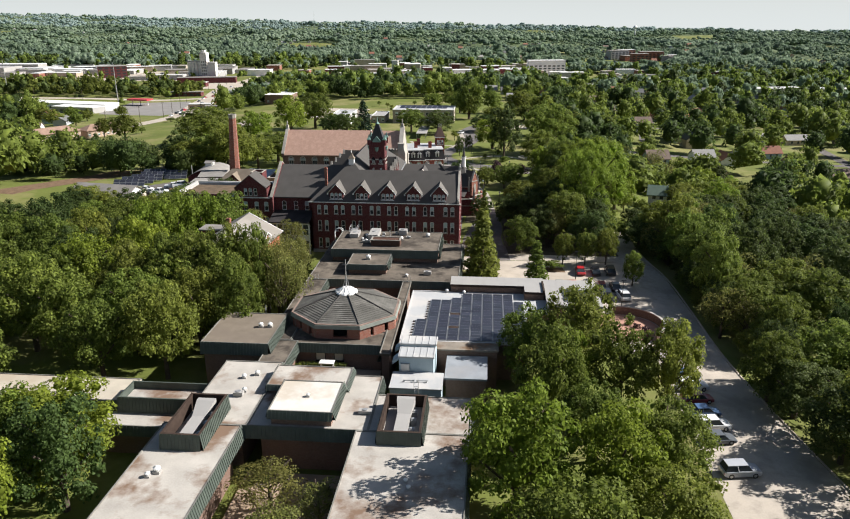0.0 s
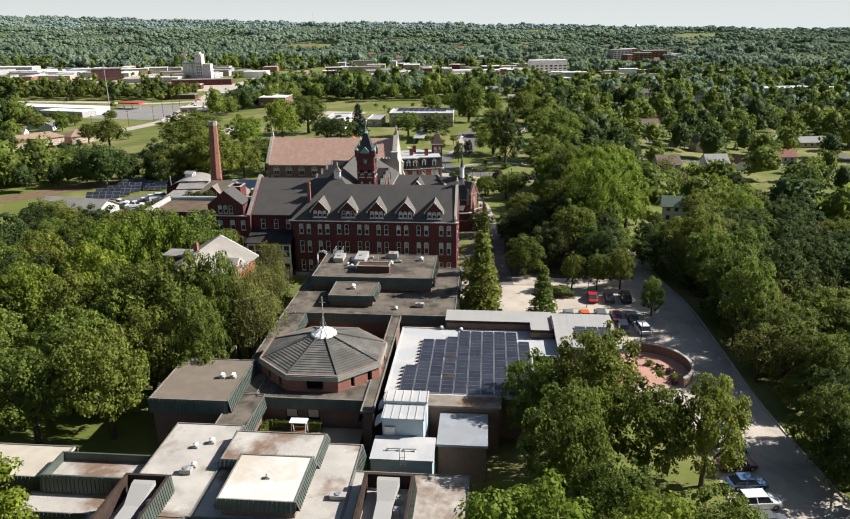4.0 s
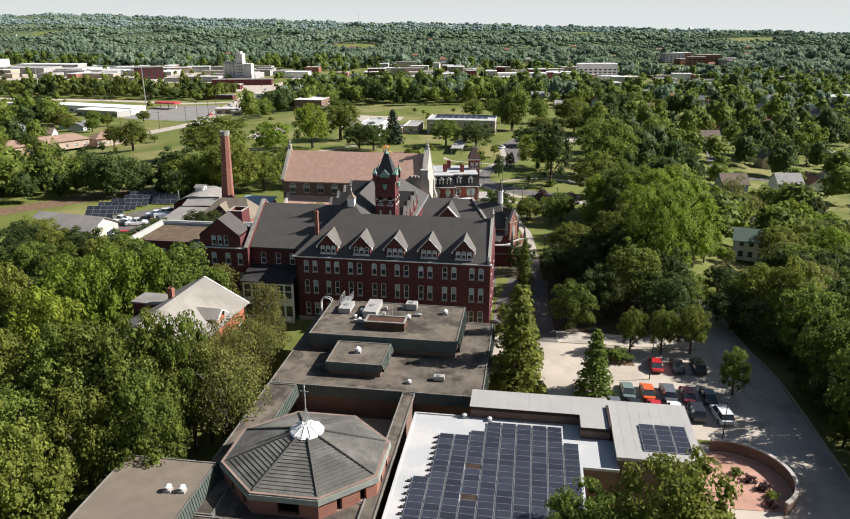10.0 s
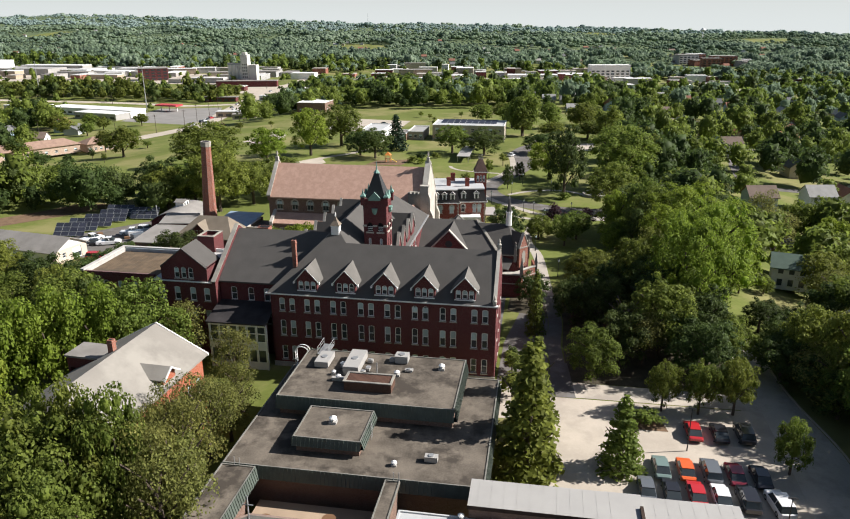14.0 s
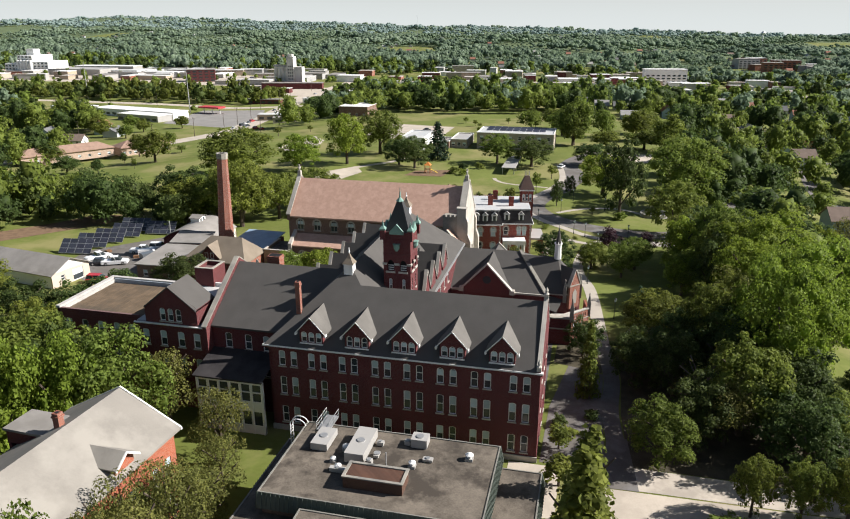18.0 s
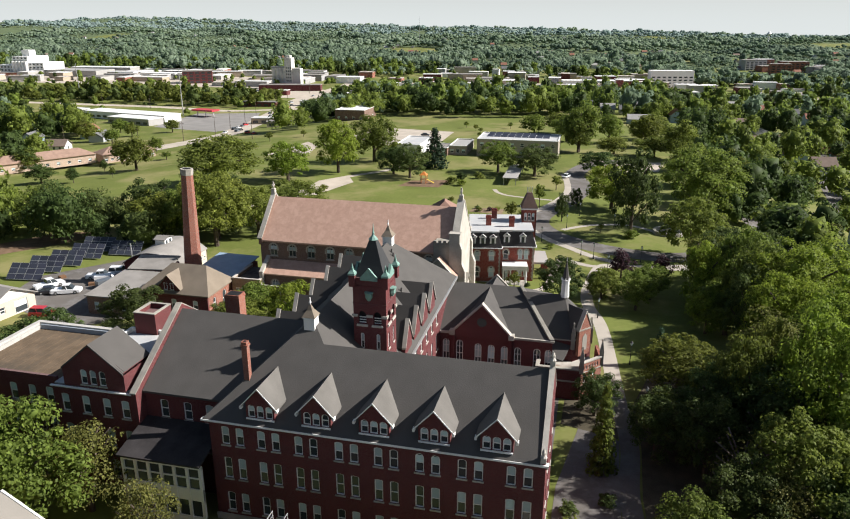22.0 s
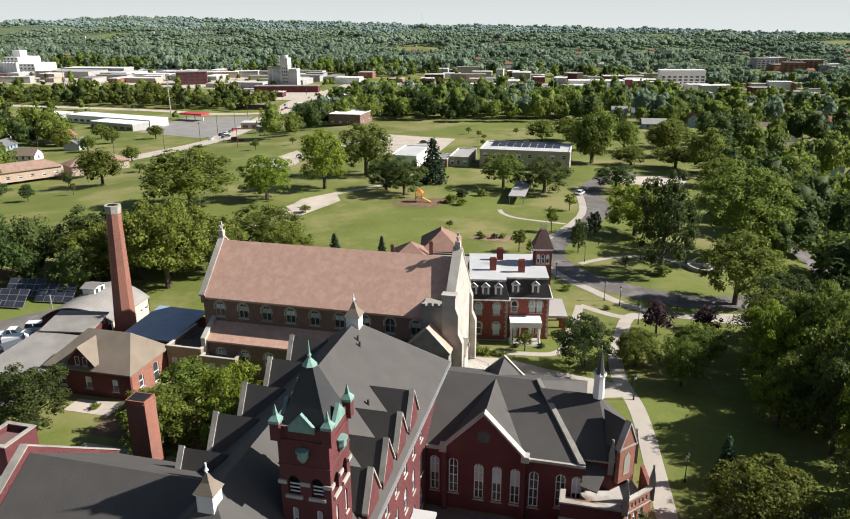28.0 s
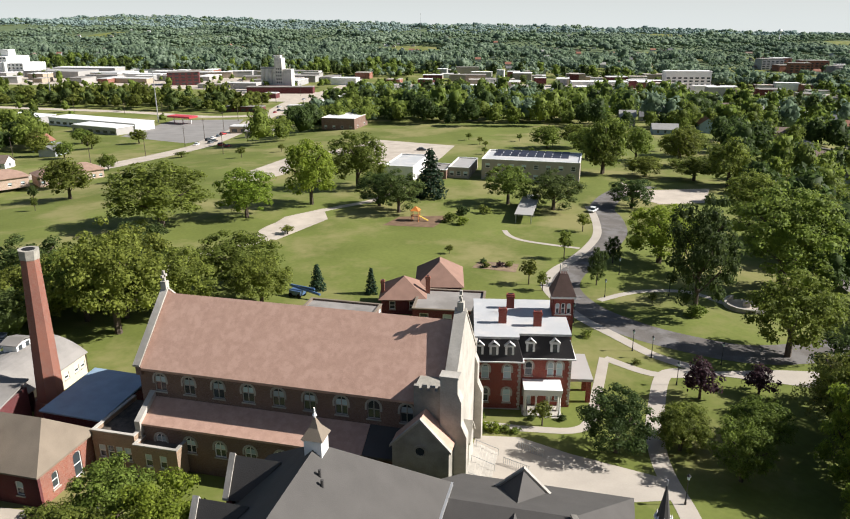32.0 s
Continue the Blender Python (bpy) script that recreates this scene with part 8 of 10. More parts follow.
# ---- the gabled house south-west of the main building ----
def gabled_house():
    h = thing("gabled_house", (-37.7, -37.1, 0), "orange brick house with pale grey gabled roof", "house", rz=-3)
    W, D, e, r = 12.8, 20.0, 10.4, 13.7
    # local: x from -W to 0, y from 0 to D, ridge along y
    hs = [(c, 1.0, s, t, 0.15) for c in (2.5, 5.8, 9.5, 13.1, 16.5, 18.6) for s, t in ((1.2, 3.2), (5.4, 7.6))]
    RED = brick_mat("orange-red brick", (0.42, 0.12, 0.06), (0.33, 0.085, 0.045), (0.36, 0.22, 0.16))
    wall_win("wall", (0, 0), (0, D), 0, e, hs, RED, h)
    hs = [(c, 1.0, s, t, 0.15) for c in (2.6, 6, 9.6) for s, t in ((1.2, 3.2), (5.2, 7.2))]
    wall_win("wall", (-W, 0.36), (-0.36, 0.36), 0, e, hs, RED, h)
    wall("wall", (-0.36, D), (-W, D), 0, e, [], RED, h)
    wall("wall", (-W, D - 0.36), (-W, 0.72), 0, e, [], RED, h)
    PALE = mat("pale grey shingles", (0.245, 0.225, 0.195), 0.9, amount=0.16, scale=0.3, fine=7, bump=0.15, stain=(0.29, 0.268, 0.232))
    bm = bmesh.new()
    xm = -W / 2
    for y in (D - 0.02,):
        face(bm, [(-W, y, e), (-W / 2, y, r - 0.3), (0, y, e)])
    part("gable", bm, RED, h)
    gable_roof("roof", -W, 0, 0, D, e, r, PALE, h, "y", 0.55, 0.25, hip0=2.5)
    bm = bmesh.new()
    slab(bm, [(-W - 0.6, D + 0.56, e - 0.3), (-W / 2, D + 0.56, r + 0.12), (-W / 2, D + 0.75, r + 0.12), (-W - 0.6, D + 0.75, e - 0.3)], 0.3)
    slab(bm, [(-W / 2, D + 0.56, r + 0.12), (0.6, D + 0.56, e - 0.3), (0.6, D + 0.75, e - 0.3), (-W / 2, D + 0.75, r + 0.12)], 0.3)
    part("barge_board", bm, WHITE, h)
    for y0 in (11.3,):
        d = tagged(new("dormer"), "pale shingled dormer with brick face")
        d.parent = h
        ym, y1 = y0 + 1.3, y0 + 2.6
        bm = bmesh.new()
        box(bm, -2.6, -0.02, y0, y1, e - 0.6, e + 0.9)
        face(bm, [(-0.02, y0, e + 0.9), (-0.02, y1, e + 0.9), (-0.02, ym, e + 1.75)])
        part("dormer_wall", bm, RED, d)
        bm = bmesh.new()
        for ye in (y0 - 0.35, y1 + 0.35):
            pts = [(0.35, ye, e + 0.8), (0.35, ym, e + 1.9), (-4.2, ym, e + 1.9), (-1.8, ye, e + 0.8)]
            slab(bm, pts if ye > ym else pts[::-1], 0.14)
        part("dormer_roof", bm, PALE, d)
        bm = bmesh.new()
        for ye in (y0 - 0.4, y1 + 0.4):
            pts = [(0.36, ye, e + 0.76), (0.36, ym, e + 1.91), (0.5, ym, e + 1.91), (0.5, ye, e + 0.76)]
            slab(bm, pts if ye < ym else pts[::-1], 0.22)
        part("dormer_barge", bm, WHITE, d, "white bargeboard")
        window((0.0, y0), (0.0, y1), (1.3, 0.9, e - 0.6, e + 0.8, 0), d, sill=False)
    chimney_stack(-8.2, -7.5, 13.2, 13.9, 11, 14.5, h, "red brick chimney")
    bm = bmesh.new()
    box(bm, -W - 1.2, -W + 4.4, 12.6, 16.4, 12.0, 12.25)
    part("porch_roof", bm, GREY_R, h)
    bm = bmesh.new()
    box(bm, -W - 1.0, -W - 0.7, 12.8, 16.2, 0, 12.0)
    box(bm, -W - 0.69, -W + 4.2, 12.8, 16.2, 10.6, 12.0)
    part("porch_wall", bm, BRICK, h)
    bm = bmesh.new()
    slab(bm, [(0.002, 0.5, 3.4), (3.6, 0.5, 2.9), (3.6, 9.0, 2.9), (0.002, 9.0, 3.4)], 0.2)
    part("verandah_roof", bm, PALE, h)
    parts_each("verandah_post", [(3.2, 3.4, y, y + 0.2, 0, 2.7) for y in (0.8, 3.4, 6.0, 8.6)], WHITE, h)


gabled_house()

# ---- buildings north of the chapel ----
def bungalow():
    b = thing("hip_roofed_house", (-44.5, 113.5, gz(0, 115)), "brick house with two brown hipped roofs", "house", rz=12)
    for x0, x1, y0, y1, e, r in ((0, 8.2, 0, 8.0, 3.4, 6.2), (6.5, 15.0, 5.5, 16.5, 3.9, 7.2)):
        k = tagged(new("wing"), "")
        k.parent = b
        wall_win("wall", (x0, y0), (x1, y0), 0, e, [((x1 - x0) * f, 1.1, 1.0, 2.6, 0) for f in (0.25, 0.7)], BRICK, k, 0.3)
        # brighter brick on the east side stands in for sunlight
        wall_win("wall", (x1, y0 + 0.31), (x1, y1), 0, e, [((y1 - y0) * f, 1.1, 1.0, 2.6, 0) for f in (0.3, 0.7)], BRICK_L, k, 0.3)
        wall("wall", (x1 - 0.31, y1), (x0, y1), 0, e, [], BRICK, k, 0.3)
        wall("wall", (x0, y1 - 0.31), (x0, y0 + 0.31), 0, e, [], BRICK, k, 0.3)
        hp = min(x1 - x0, y1 - y0) / 2 * 0.95
        gable_roof("roof", x0, x1, y0, y1, e, r, mat("red-brown shingles", (0.27, 0.165, 0.125), 0.9, amount=0.2, fine=9, bump=0.2) if x0 == 0 else bpy.data.materials["red-brown shingles"], k, "y", 0.5, 0.15, hip0=hp, hip1=hp)
    chimney_stack(-0.2, 0.5, 2.0, 2.7, 0, 6.0, b, "slim brick chimney")
    chimney_stack(8.2, 9.0, 2.5, 3.4, 2, 6.6, b, "brick chimney")


bungalow()


def flat_hall(name, x0, x1, y0, y1, h, roof, walls, label, wn=3, rz=0.0, base=None, panels=False, band=None):
    g = gz((x0 + x1) / 2, y0) if base is None else base
    b = thing(name, (x0, y0, g), label, "building", rz=rz)
    W, D = x1 - x0, y1 - y0
    hs = [(W * (i + 0.5) / wn, min(1.6, W / wn * 0.6), 0.9 + 3.4 * k, 2.5 + 3.4 * k, 0) for i in range(wn) for k in range(max(1, int(h / 3.6)))] if wn else []
    wall_win("wall", (0, 0), (W, 0), 0, h, hs, walls, b, 0.3, sill=False)
    hs = [(D * (i + 0.5) / max(2, wn // 2), 1.5, 0.9 + 3.4 * k, 2.5 + 3.4 * k, 0) for i in range(max(2, wn // 2)) for k in range(max(1, int(h / 3.6)))] if wn else []
    wall_win("wall", (W, 0.31), (W, D), 0, h, hs, walls, b, 0.3, sill=False)
    wall("wall", (W - 0.31, D), (0, D), 0, h, [], walls, b, 0.3)
    wall("wall", (0, D - 0.31), (0, 0.31), 0, h, [], walls, b, 0.3)
    bm = bmesh.new()
    box(bm, 0.3, W - 0.3, 0.3, D - 0.3, h - 0.4, h - 0.15)
    part("flat_roof", bm, roof, b)
    bm = bmesh.new()
    for k in ((-0.1, W + 0.1, -0.1, 0.35), (-0.1, W + 0.1, D - 0.35, D + 0.1), (-0.1, 0.35, 0.35, D - 0.35), (W - 0.35, W + 0.1, 0.35, D - 0.35)):
        box(bm, *k, h + 0.001, h + 0.2)
    part("roof_edge", bm, band or WHITE, b)
    return b


TANW = mat("tan panel wall", (0.4, 0.35, 0.28), 0.85, amount=0.15)
hall = flat_hall("classroom_block", -47, -13, 243, 262, 7.2, MEMB, TANW, "tan flat-roofed block with white roof and solar panels", 8)
for i in range(9):
    for j in range(3):
        bm = bmesh.new()
        x, y = 3.0 + i * 3.0, 8.5 + j * 4.2
        slab(bm, [(x, y, 7.1), (x + 2.7, y, 7.1), (x + 2.7, y + 2.0, 7.6), (x, y + 2.0, 7.6)], 0.06)
        part("solar_panel", bm, bpy.data.materials["solar cells"], hall, "tilted dark roof solar panel")
flat_hall("white_hall", -80, -69.5, 233, 256, 5.5, MEMB, WHITE, "white flat-roofed hall beside trees", 3)
flat_hall("small_hall", -59, -51.5, 243, 262, 3.8, METAL_W, TANW, "low tan hall with pale roof", 3)
flat_hall("link_block", -66, -59.2, 240, 252, 3.2, GREY_R, BRICK_C, "low brick link with grey roof", 2)
flat_hall("square_hall", -164, -144, 386, 410, 6.6, WHITE, BRICK_C, "brown brick hall with broad white roof", 4)
flat_hall("grey_hall", -37.5, -25, 109.5, 119.5, 3.2, GREY_R, BRICK, "low grey-roofed brick hall", 3, rz=6, band=SHINGLE_B)
flat_hall("service_range", -57, -43.5, 105.5, 110.5, 2.9, GREY_R, BRICK_C, "long low grey-roofed service range", 4, band=SHINGLE_B)


def covered_walk():
    w = thing("covered_walk", (-28.5, 186, gz(0, 195)), "white-roofed open covered walkway", "canopy")
    bm = bmesh.new()
    box(bm, 0, 5.0, 0, 24, 2.5, 2.75)
    part("canopy_roof", bm, METAL_W, w)
    for y in (0.5, 8, 16, 23):
        for x in (0.4, 4.6):
            parts_each("post", [(x - 0.12, x + 0.12, y - 0.12, y + 0.12, 0, 2.5)], STEEL, w)


covered_walk()


PINKB = brick_mat("pale pink brick", (0.55, 0.4, 0.3), (0.45, 0.32, 0.24), (0.5, 0.43, 0.36))


def ranch(x, y, L, rz, label="long low brick range with red-brown roof"):
    b = thing("brick_range", (x, y, gz(x, y)), label, "building", "brick ranges", rz=rz)
    D, e, r = 10.0, 4.4, 6.8
    wall_win("wall", (0, 0), (L, 0), 0, e, [(L * (i + 0.5) / 9, 1.4, 1.0, 2.3, 0) for i in range(9)], PINKB, b, 0.3, sill=False)
    wall("wall", (L, 0.31), (L, D), 0, e, [], PINKB, b, 0.3)
    wall("wall", (L - 0.31, D), (0, D), 0, e, [], PINKB, b, 0.3)
    wall("wall", (0, D - 0.31), (0, 0.31), 0, e, [], PINKB, b, 0.3)
    gable_roof("roof", 0, L, 0, D, e, r, mat("rust shingles", (0.33, 0.22, 0.165), 0.9, amount=0.3, fine=6), b, "x", 0.6, 0.2, hip0=5, hip1=5)


ranch(-237, 184, 40, 57.5)
ranch(-213.5, 220.5, 24, 56, "low brick range with rust shingle roof")


def playground():
    p = thing("play_tower", (-55.5, 182, gz(0, 182)), "orange and yellow play tower with slide", "play equipment")
    ORG = mat("orange plastic", (0.75, 0.25, 0.05), 0.5)
    for x in (-1, 1):
        for y in (-1, 1):
            bm = bmesh.new()
            rod(bm, (x, y, 0), (x, y, 3.2), 0.1)
            part("post", bm, ORG, p)
    bm = bmesh.new()
    box(bm, -1.1, 1.1, -1.1, 1.1, 1.4, 1.5)
    part("deck", bm, WOOD, p)
    bm = bmesh.new()
    cone(bm, (0, 0), 1.8, 0.05, 3.0, 4.2, 4, math.pi / 4)
    part("roof", bm, ORG, p)
    bm = bmesh.new()
    slab(bm, [(1.1, -0.4, 1.5), (3.6, -0.4, 0.3), (3.6, 0.4, 0.3), (1.1, 0.4, 1.5)], 0.08)
    part("slide", bm, mat("yellow plastic", (0.75, 0.5, 0.06), 0.5), p)


playground()


def fountain():
    f = thing("round_seat", (22.5, 134.5, gz(0, 134)), "pale stone circular seat wall on lawn", "fountain")
    bm = bmesh.new()
    n = 24
    for i in range(n):
        a0, a1 = 2 * math.pi * i / n, 2 * math.pi * (i + 1) / n
        if 0.15 < i / n < 0.3:
            continue
        prism(bm, [(3.6 * math.cos(a0), 3.6 * math.sin(a0)), (4.1 * math.cos(a0), 4.1 * math.sin(a0)), (4.1 * math.cos(a1), 4.1 * math.sin(a1)), (3.6 * math.cos(a1), 3.6 * math.sin(a1))], 0, 0.9)
    part("seat_wall", bm, STONE, f)
    bm = bmesh.new()
    cone(bm, (0, 0), 3.6, 3.6, -0.1, 0.06, 24)
    part("basin_floor", bm, CONCRETE, f)
    bm = bmesh.new()
    box(bm, -0.6, 0.6, -0.6, 0.6, 0.06, 1.2)
    part("plinth", bm, STONE, f)


fountain()


# lamp posts along the walks
def lamp_post(x, y):
    l = thing("street_lamp", (x, y, gz(x, y)), "black post lamp beside the footpath", "lamp", "post lamps")
    bm = bmesh.new()
    cone(bm, (0, 0), 0.14, 0.09, 0, 0.6, 8)
    cone(bm, (0, 0), 0.06, 0.045, 0.6, 3.2, 8)
    part("post", bm, IRON, l)
    bm = bmesh.new()
    cone(bm, (0, 0), 0.12, 0.2, 3.2, 3.65, 8)
    part("lantern", bm, SHADE_SKY, l)
    bm = bmesh.new()
    cone(bm, (0, 0), 0.26, 0.03, 3.65, 3.95, 8)
    part("cap", bm, IRON, l)


IRON = mat("black iron", (0.02, 0.02, 0.02), 0.5)
for x, y in ((4.6, 66), (9.5, 47), (6.2, 84), (11, 33), (6.5, 97), (0.5, 108), (3.4, 106), (-4, 133), (-1, 148), (14, 106), (-9.5, 118), (8.5, 137), (-14.5, 84)):
    lamp_post(x, y)
for x, y in ((31.2, -29.6), (24.6, -13.5)):
    l = thing("car_park_lamp", (x, y, 0), "tall dark car park lamp post", "lamp", "car park lamps")
    bm = bmesh.new()
    cone(bm, (0, 0), 0.08, 0.05, 0, 6.0, 8)
    part("post", bm, IRON, l)
    bm = bmesh.new()
    box(bm, -0.45, 0.45, -0.1, 0.1, 6.0, 6.1)
    part("head", bm, IRON, l)


# chapel steps, rails and planting
def steps():
    s = thing("chapel_steps", (-19.6, 64.2, gz(0, 66)), "pale stone steps up to the chapel door", "steps")
    for k in range(6):
        bm = bmesh.new()
        box(bm, 0.0, 3.0 - 0.4 * k, -1.0, 6.5, 0.04 + 0.17 * k, 0.04 + 0.17 * (k + 1))
        part("step", bm, STONE, s)
    for y in (-0.5, 2.7, 6.0):
        bm = bmesh.new()
        rod(bm, (0.3, y, 1.9), (3.2, y, 1.0), 0.035)
        rod(bm, (0.4, y, 1.0), (0.4, y, 1.9), 0.035)
        rod(bm, (3.1, y, 0.05), (3.1, y, 1.0), 0.035)
        part("handrail", bm, STEEL, s)
    r = thing("ramp_rail", (-13.5, 70.5, gz(0, 71)), "pale metal ramp with close railings", "railing", rz=-20)
    for k in range(14):
        bm = bmesh.new()
        rod(bm, (-1.6 + 0.25 * k, -2, 0), (-1.6 + 0.25 * k, -2, 1.0), 0.03)
        rod(bm, (-1.6 + 0.25 * k, 2, 0), (-1.6 + 0.25 * k, 2, 1.0), 0.03)
        part("baluster", bm, STEEL, r)
    for y in (-2, 2):
        bm = bmesh.new()
        rod(bm, (-1.7, y, 1.02), (1.8, y, 1.02), 0.04)
        part("rail", bm, STEEL, r)


steps()


def shrub(x, y, r, leaf, label="rounded green garden shrub"):
    """A low shrub on the ground."""
    crown = SHRUBS[leaf]
    o = tagged(new("shrub", crown), label, "shrub", "shrubs")
    o.location, o.scale = (x, y, gz(x, y) + r * 0.45), (r, r, r * 0.75)
    o.rotation_euler = (0, 0, RNG.uniform(0, 6))


SHRUBS = {}
for k, m in (("green", LEAF), ("lime", LEAF_Y), ("plum", LEAF_P), ("dark", LEAF_D)):
    v, f = crown_mesh(60 + len(SHRUBS), 500, 0.22, 1.0, 9, "round", 1)
    SHRUBS[k] = np_mesh("shrub", v, f, 3, m)
for x, y, r, k in ((-19.2, 77.2, 1.0, "lime"), (-17.8, 76.8, 1.1, "lime"), (-16.4, 77.0, 0.9, "green"), (-15.2, 76.9, 0.8, "green"), (-9.5, 82.2, 0.8, "dark"), (-13.6, 81.2, 0.7, "dark"), (-20.3, 79.8, 0.9, "green"), (-5.0, 84.6, 0.8, "dark"), (-4.2, 88, 0.7, "dark"),
                   (-30, 146, 1.2, "green"), (-27, 147, 1.1, "plum"), (-25, 148, 1.2, "green"), (-31, 149, 1.0, "dark"), (12.5, 127, 2.2, "green"), (-46, 183, 2.5, "green"), (-42, 181, 2.0, "lime"), (-38, 195, 2.2, "green"), (-44, 192, 2.4, "dark"), (-7, 112, 1.2, "green"), (1.0, 103, 0.8, "green")):
    shrub(x, y, r, k)
for x, y, r, k in ((33.8, -38.6, 0.9, "plum"), (34.2, -40.0, 0.9, "green"), (32.6, -37.2, 0.8, "plum"), (31.4, -36.0, 0.9, "green"), (33.6, -41.6, 0.8, "plum"), (3.2, 6.5, 1.5, "green"), (2.0, 9.5, 1.4, "dark"), (6.0, 12, 1.3, "dark"), (-20.5, -84.9, 1.1, "dark"), (-19.3, -85.2, 1.0, "dark"), (-21.5, -86.2, 0.9, "green"), (-66, 45.4, 0.8, "green"), (-62, 45.2, 0.7, "green")):
    shrub(x, y, r, k)
hedge(-21.9, -14.5, -61.2, -60.3, 2.0, 1.3, 3)
hedge(-22.0, -21.1, -66.5, -61.3, 2.0, 1.3, 4)

# ---- parked vehicles ----
def paint(name, c):
    m = mat(name, c, 0.3, amount=0.06)
    m.node_tree.nodes["Principled BSDF"].inputs["Coat Weight"].default_value = 0.5
    return m


PAINTS = {"white": paint("white car paint", (0.75, 0.75, 0.74)), "silver": paint("silver car paint", (0.42, 0.43, 0.45)), "red": paint("red car paint", (0.45, 0.025, 0.03)), "orange": paint("orange car paint", (0.7, 0.12, 0.03)),
          "black": paint("black car paint", (0.02, 0.02, 0.024)), "grey": paint("grey car paint", (0.12, 0.13, 0.14)), "maroon": paint("maroon car paint", (0.2, 0.02, 0.035)), "green": paint("grey-green car paint", (0.16, 0.22, 0.2)), "blue": paint("blue car paint", (0.07, 0.13, 0.25))}
TYRE = mat("tyre rubber", (0.02, 0.02, 0.02), 0.9)
LENS_R, LENS_W = mat("red lamp lens", (0.4, 0.02, 0.02), 0.2), mat("clear lamp lens", (0.7, 0.7, 0.7), 0.15)
CAR_MESH = {}


def loft(bm, secs, mi=0):
    """Joins outlines of the same corner count, given from back to front."""
    rows = [[bm.verts.new(p) for p in s] for s in secs]
    k = len(rows[0])
    for a, b in zip(rows, rows[1:]):
        for i in range(k):
            bm.faces.new((a[i], a[(i + 1) % k], b[(i + 1) % k], b[i])).material_index = mi
    bm.faces.new(rows[0][::-1])
    bm.faces.new(rows[-1])


def car_meshes(kind):
    if kind in CAR_MESH:
        return CAR_MESH[kind]
    L, W, hb, ht = {"sedan": (4.6, 1.8, 0.82, 1.42), "suv": (4.7, 1.9, 1.0, 1.72), "pickup": (5.6, 1.95, 1.02, 1.8)}[kind]

    def sec(x, w, z0, z1):
        return [(x, -w / 2, z0), (x, w / 2, z0), (x, w / 2, z1 - 0.12), (x, w / 2 - 0.1, z1), (x, -w / 2 + 0.1, z1), (x, -w / 2, z1 - 0.12)]

    bm = bmesh.new()
    loft(bm, [sec(-L / 2, W * 0.86, 0.42, hb - 0.12), sec(-L / 2 + 0.25, W, 0.28, hb), sec(-0.3, W, 0.24, hb + 0.04), sec(L / 2 - 1.0, W, 0.26, hb), sec(L / 2 - 0.25, W * 0.96, 0.28, hb - 0.14), sec(L / 2, W * 0.8, 0.4, hb - 0.3)])
    body = bm
    a, b, c, d = {"sedan": (-1.9, -1.1, 0.45, 1.15), "suv": (-2.2, -1.9, 0.5, 1.15), "pickup": (-0.6, -0.45, 0.75, 1.45)}[kind]

    def cab(x, w, z):
        return [(x, -w / 2, z), (x, w / 2, z)]

    lo, hi, wl, wh = hb - 0.02, ht, W * 0.93, W * 0.74
    gl = bmesh.new()
    v = [(a, -wl / 2, lo), (a, wl / 2, lo), (d, wl / 2, lo), (d, -wl / 2, lo), (b, -wh / 2, hi - 0.05), (b, wh / 2, hi - 0.05), (c, wh / 2, hi - 0.05), (c, -wh / 2, hi - 0.05)]
    vs = [gl.verts.new(p) for p in v]
    for f in ((0, 1, 2, 3), (4, 7, 6, 5), (0, 4, 5, 1), (1, 5, 6, 2), (2, 6, 7, 3), (3, 7, 4, 0)):
        gl.faces.new([vs[i] for i in f])
    rf = bmesh.new()
    slab(rf, [(b - 0.04, -wh / 2 - 0.03, hi), (c + 0.04, -wh / 2 - 0.03, hi), (c + 0.04, wh / 2 + 0.03, hi), (b - 0.04, wh / 2 + 0.03, hi)], 0.07)
    pil = bmesh.new()
    rod(pil, ((a + d) / 2 - 0.1, wl / 2 + 0.005, lo), ((b + c) / 2 - 0.1, wh / 2 + 0.005, hi - 0.03), 0.05, 5)
    wh_ = bmesh.new()
    rod(wh_, (0, -0.11, 0), (0, 0.11, 0), 0.34, 14)
    rim = bmesh.new()
    rod(rim, (0, -0.12, 0), (0, 0.12, 0), 0.2, 10)
    lamp = bmesh.new()
    box(lamp, -0.05, 0.05, -0.2, 0.2, -0.08, 0.08)
    out = []
    for nm, m in (("body", body), ("glasshouse", gl), ("roof", rf), ("pillar", pil), ("tyre", wh_), ("rim", rim), ("headlight", lamp)):
        me = bpy.data.meshes.new(nm)
        m.to_mesh(me)
        m.free()
        out.append(me)
    CAR_MESH[kind] = (out, L, W, hb)
    return CAR_MESH[kind]


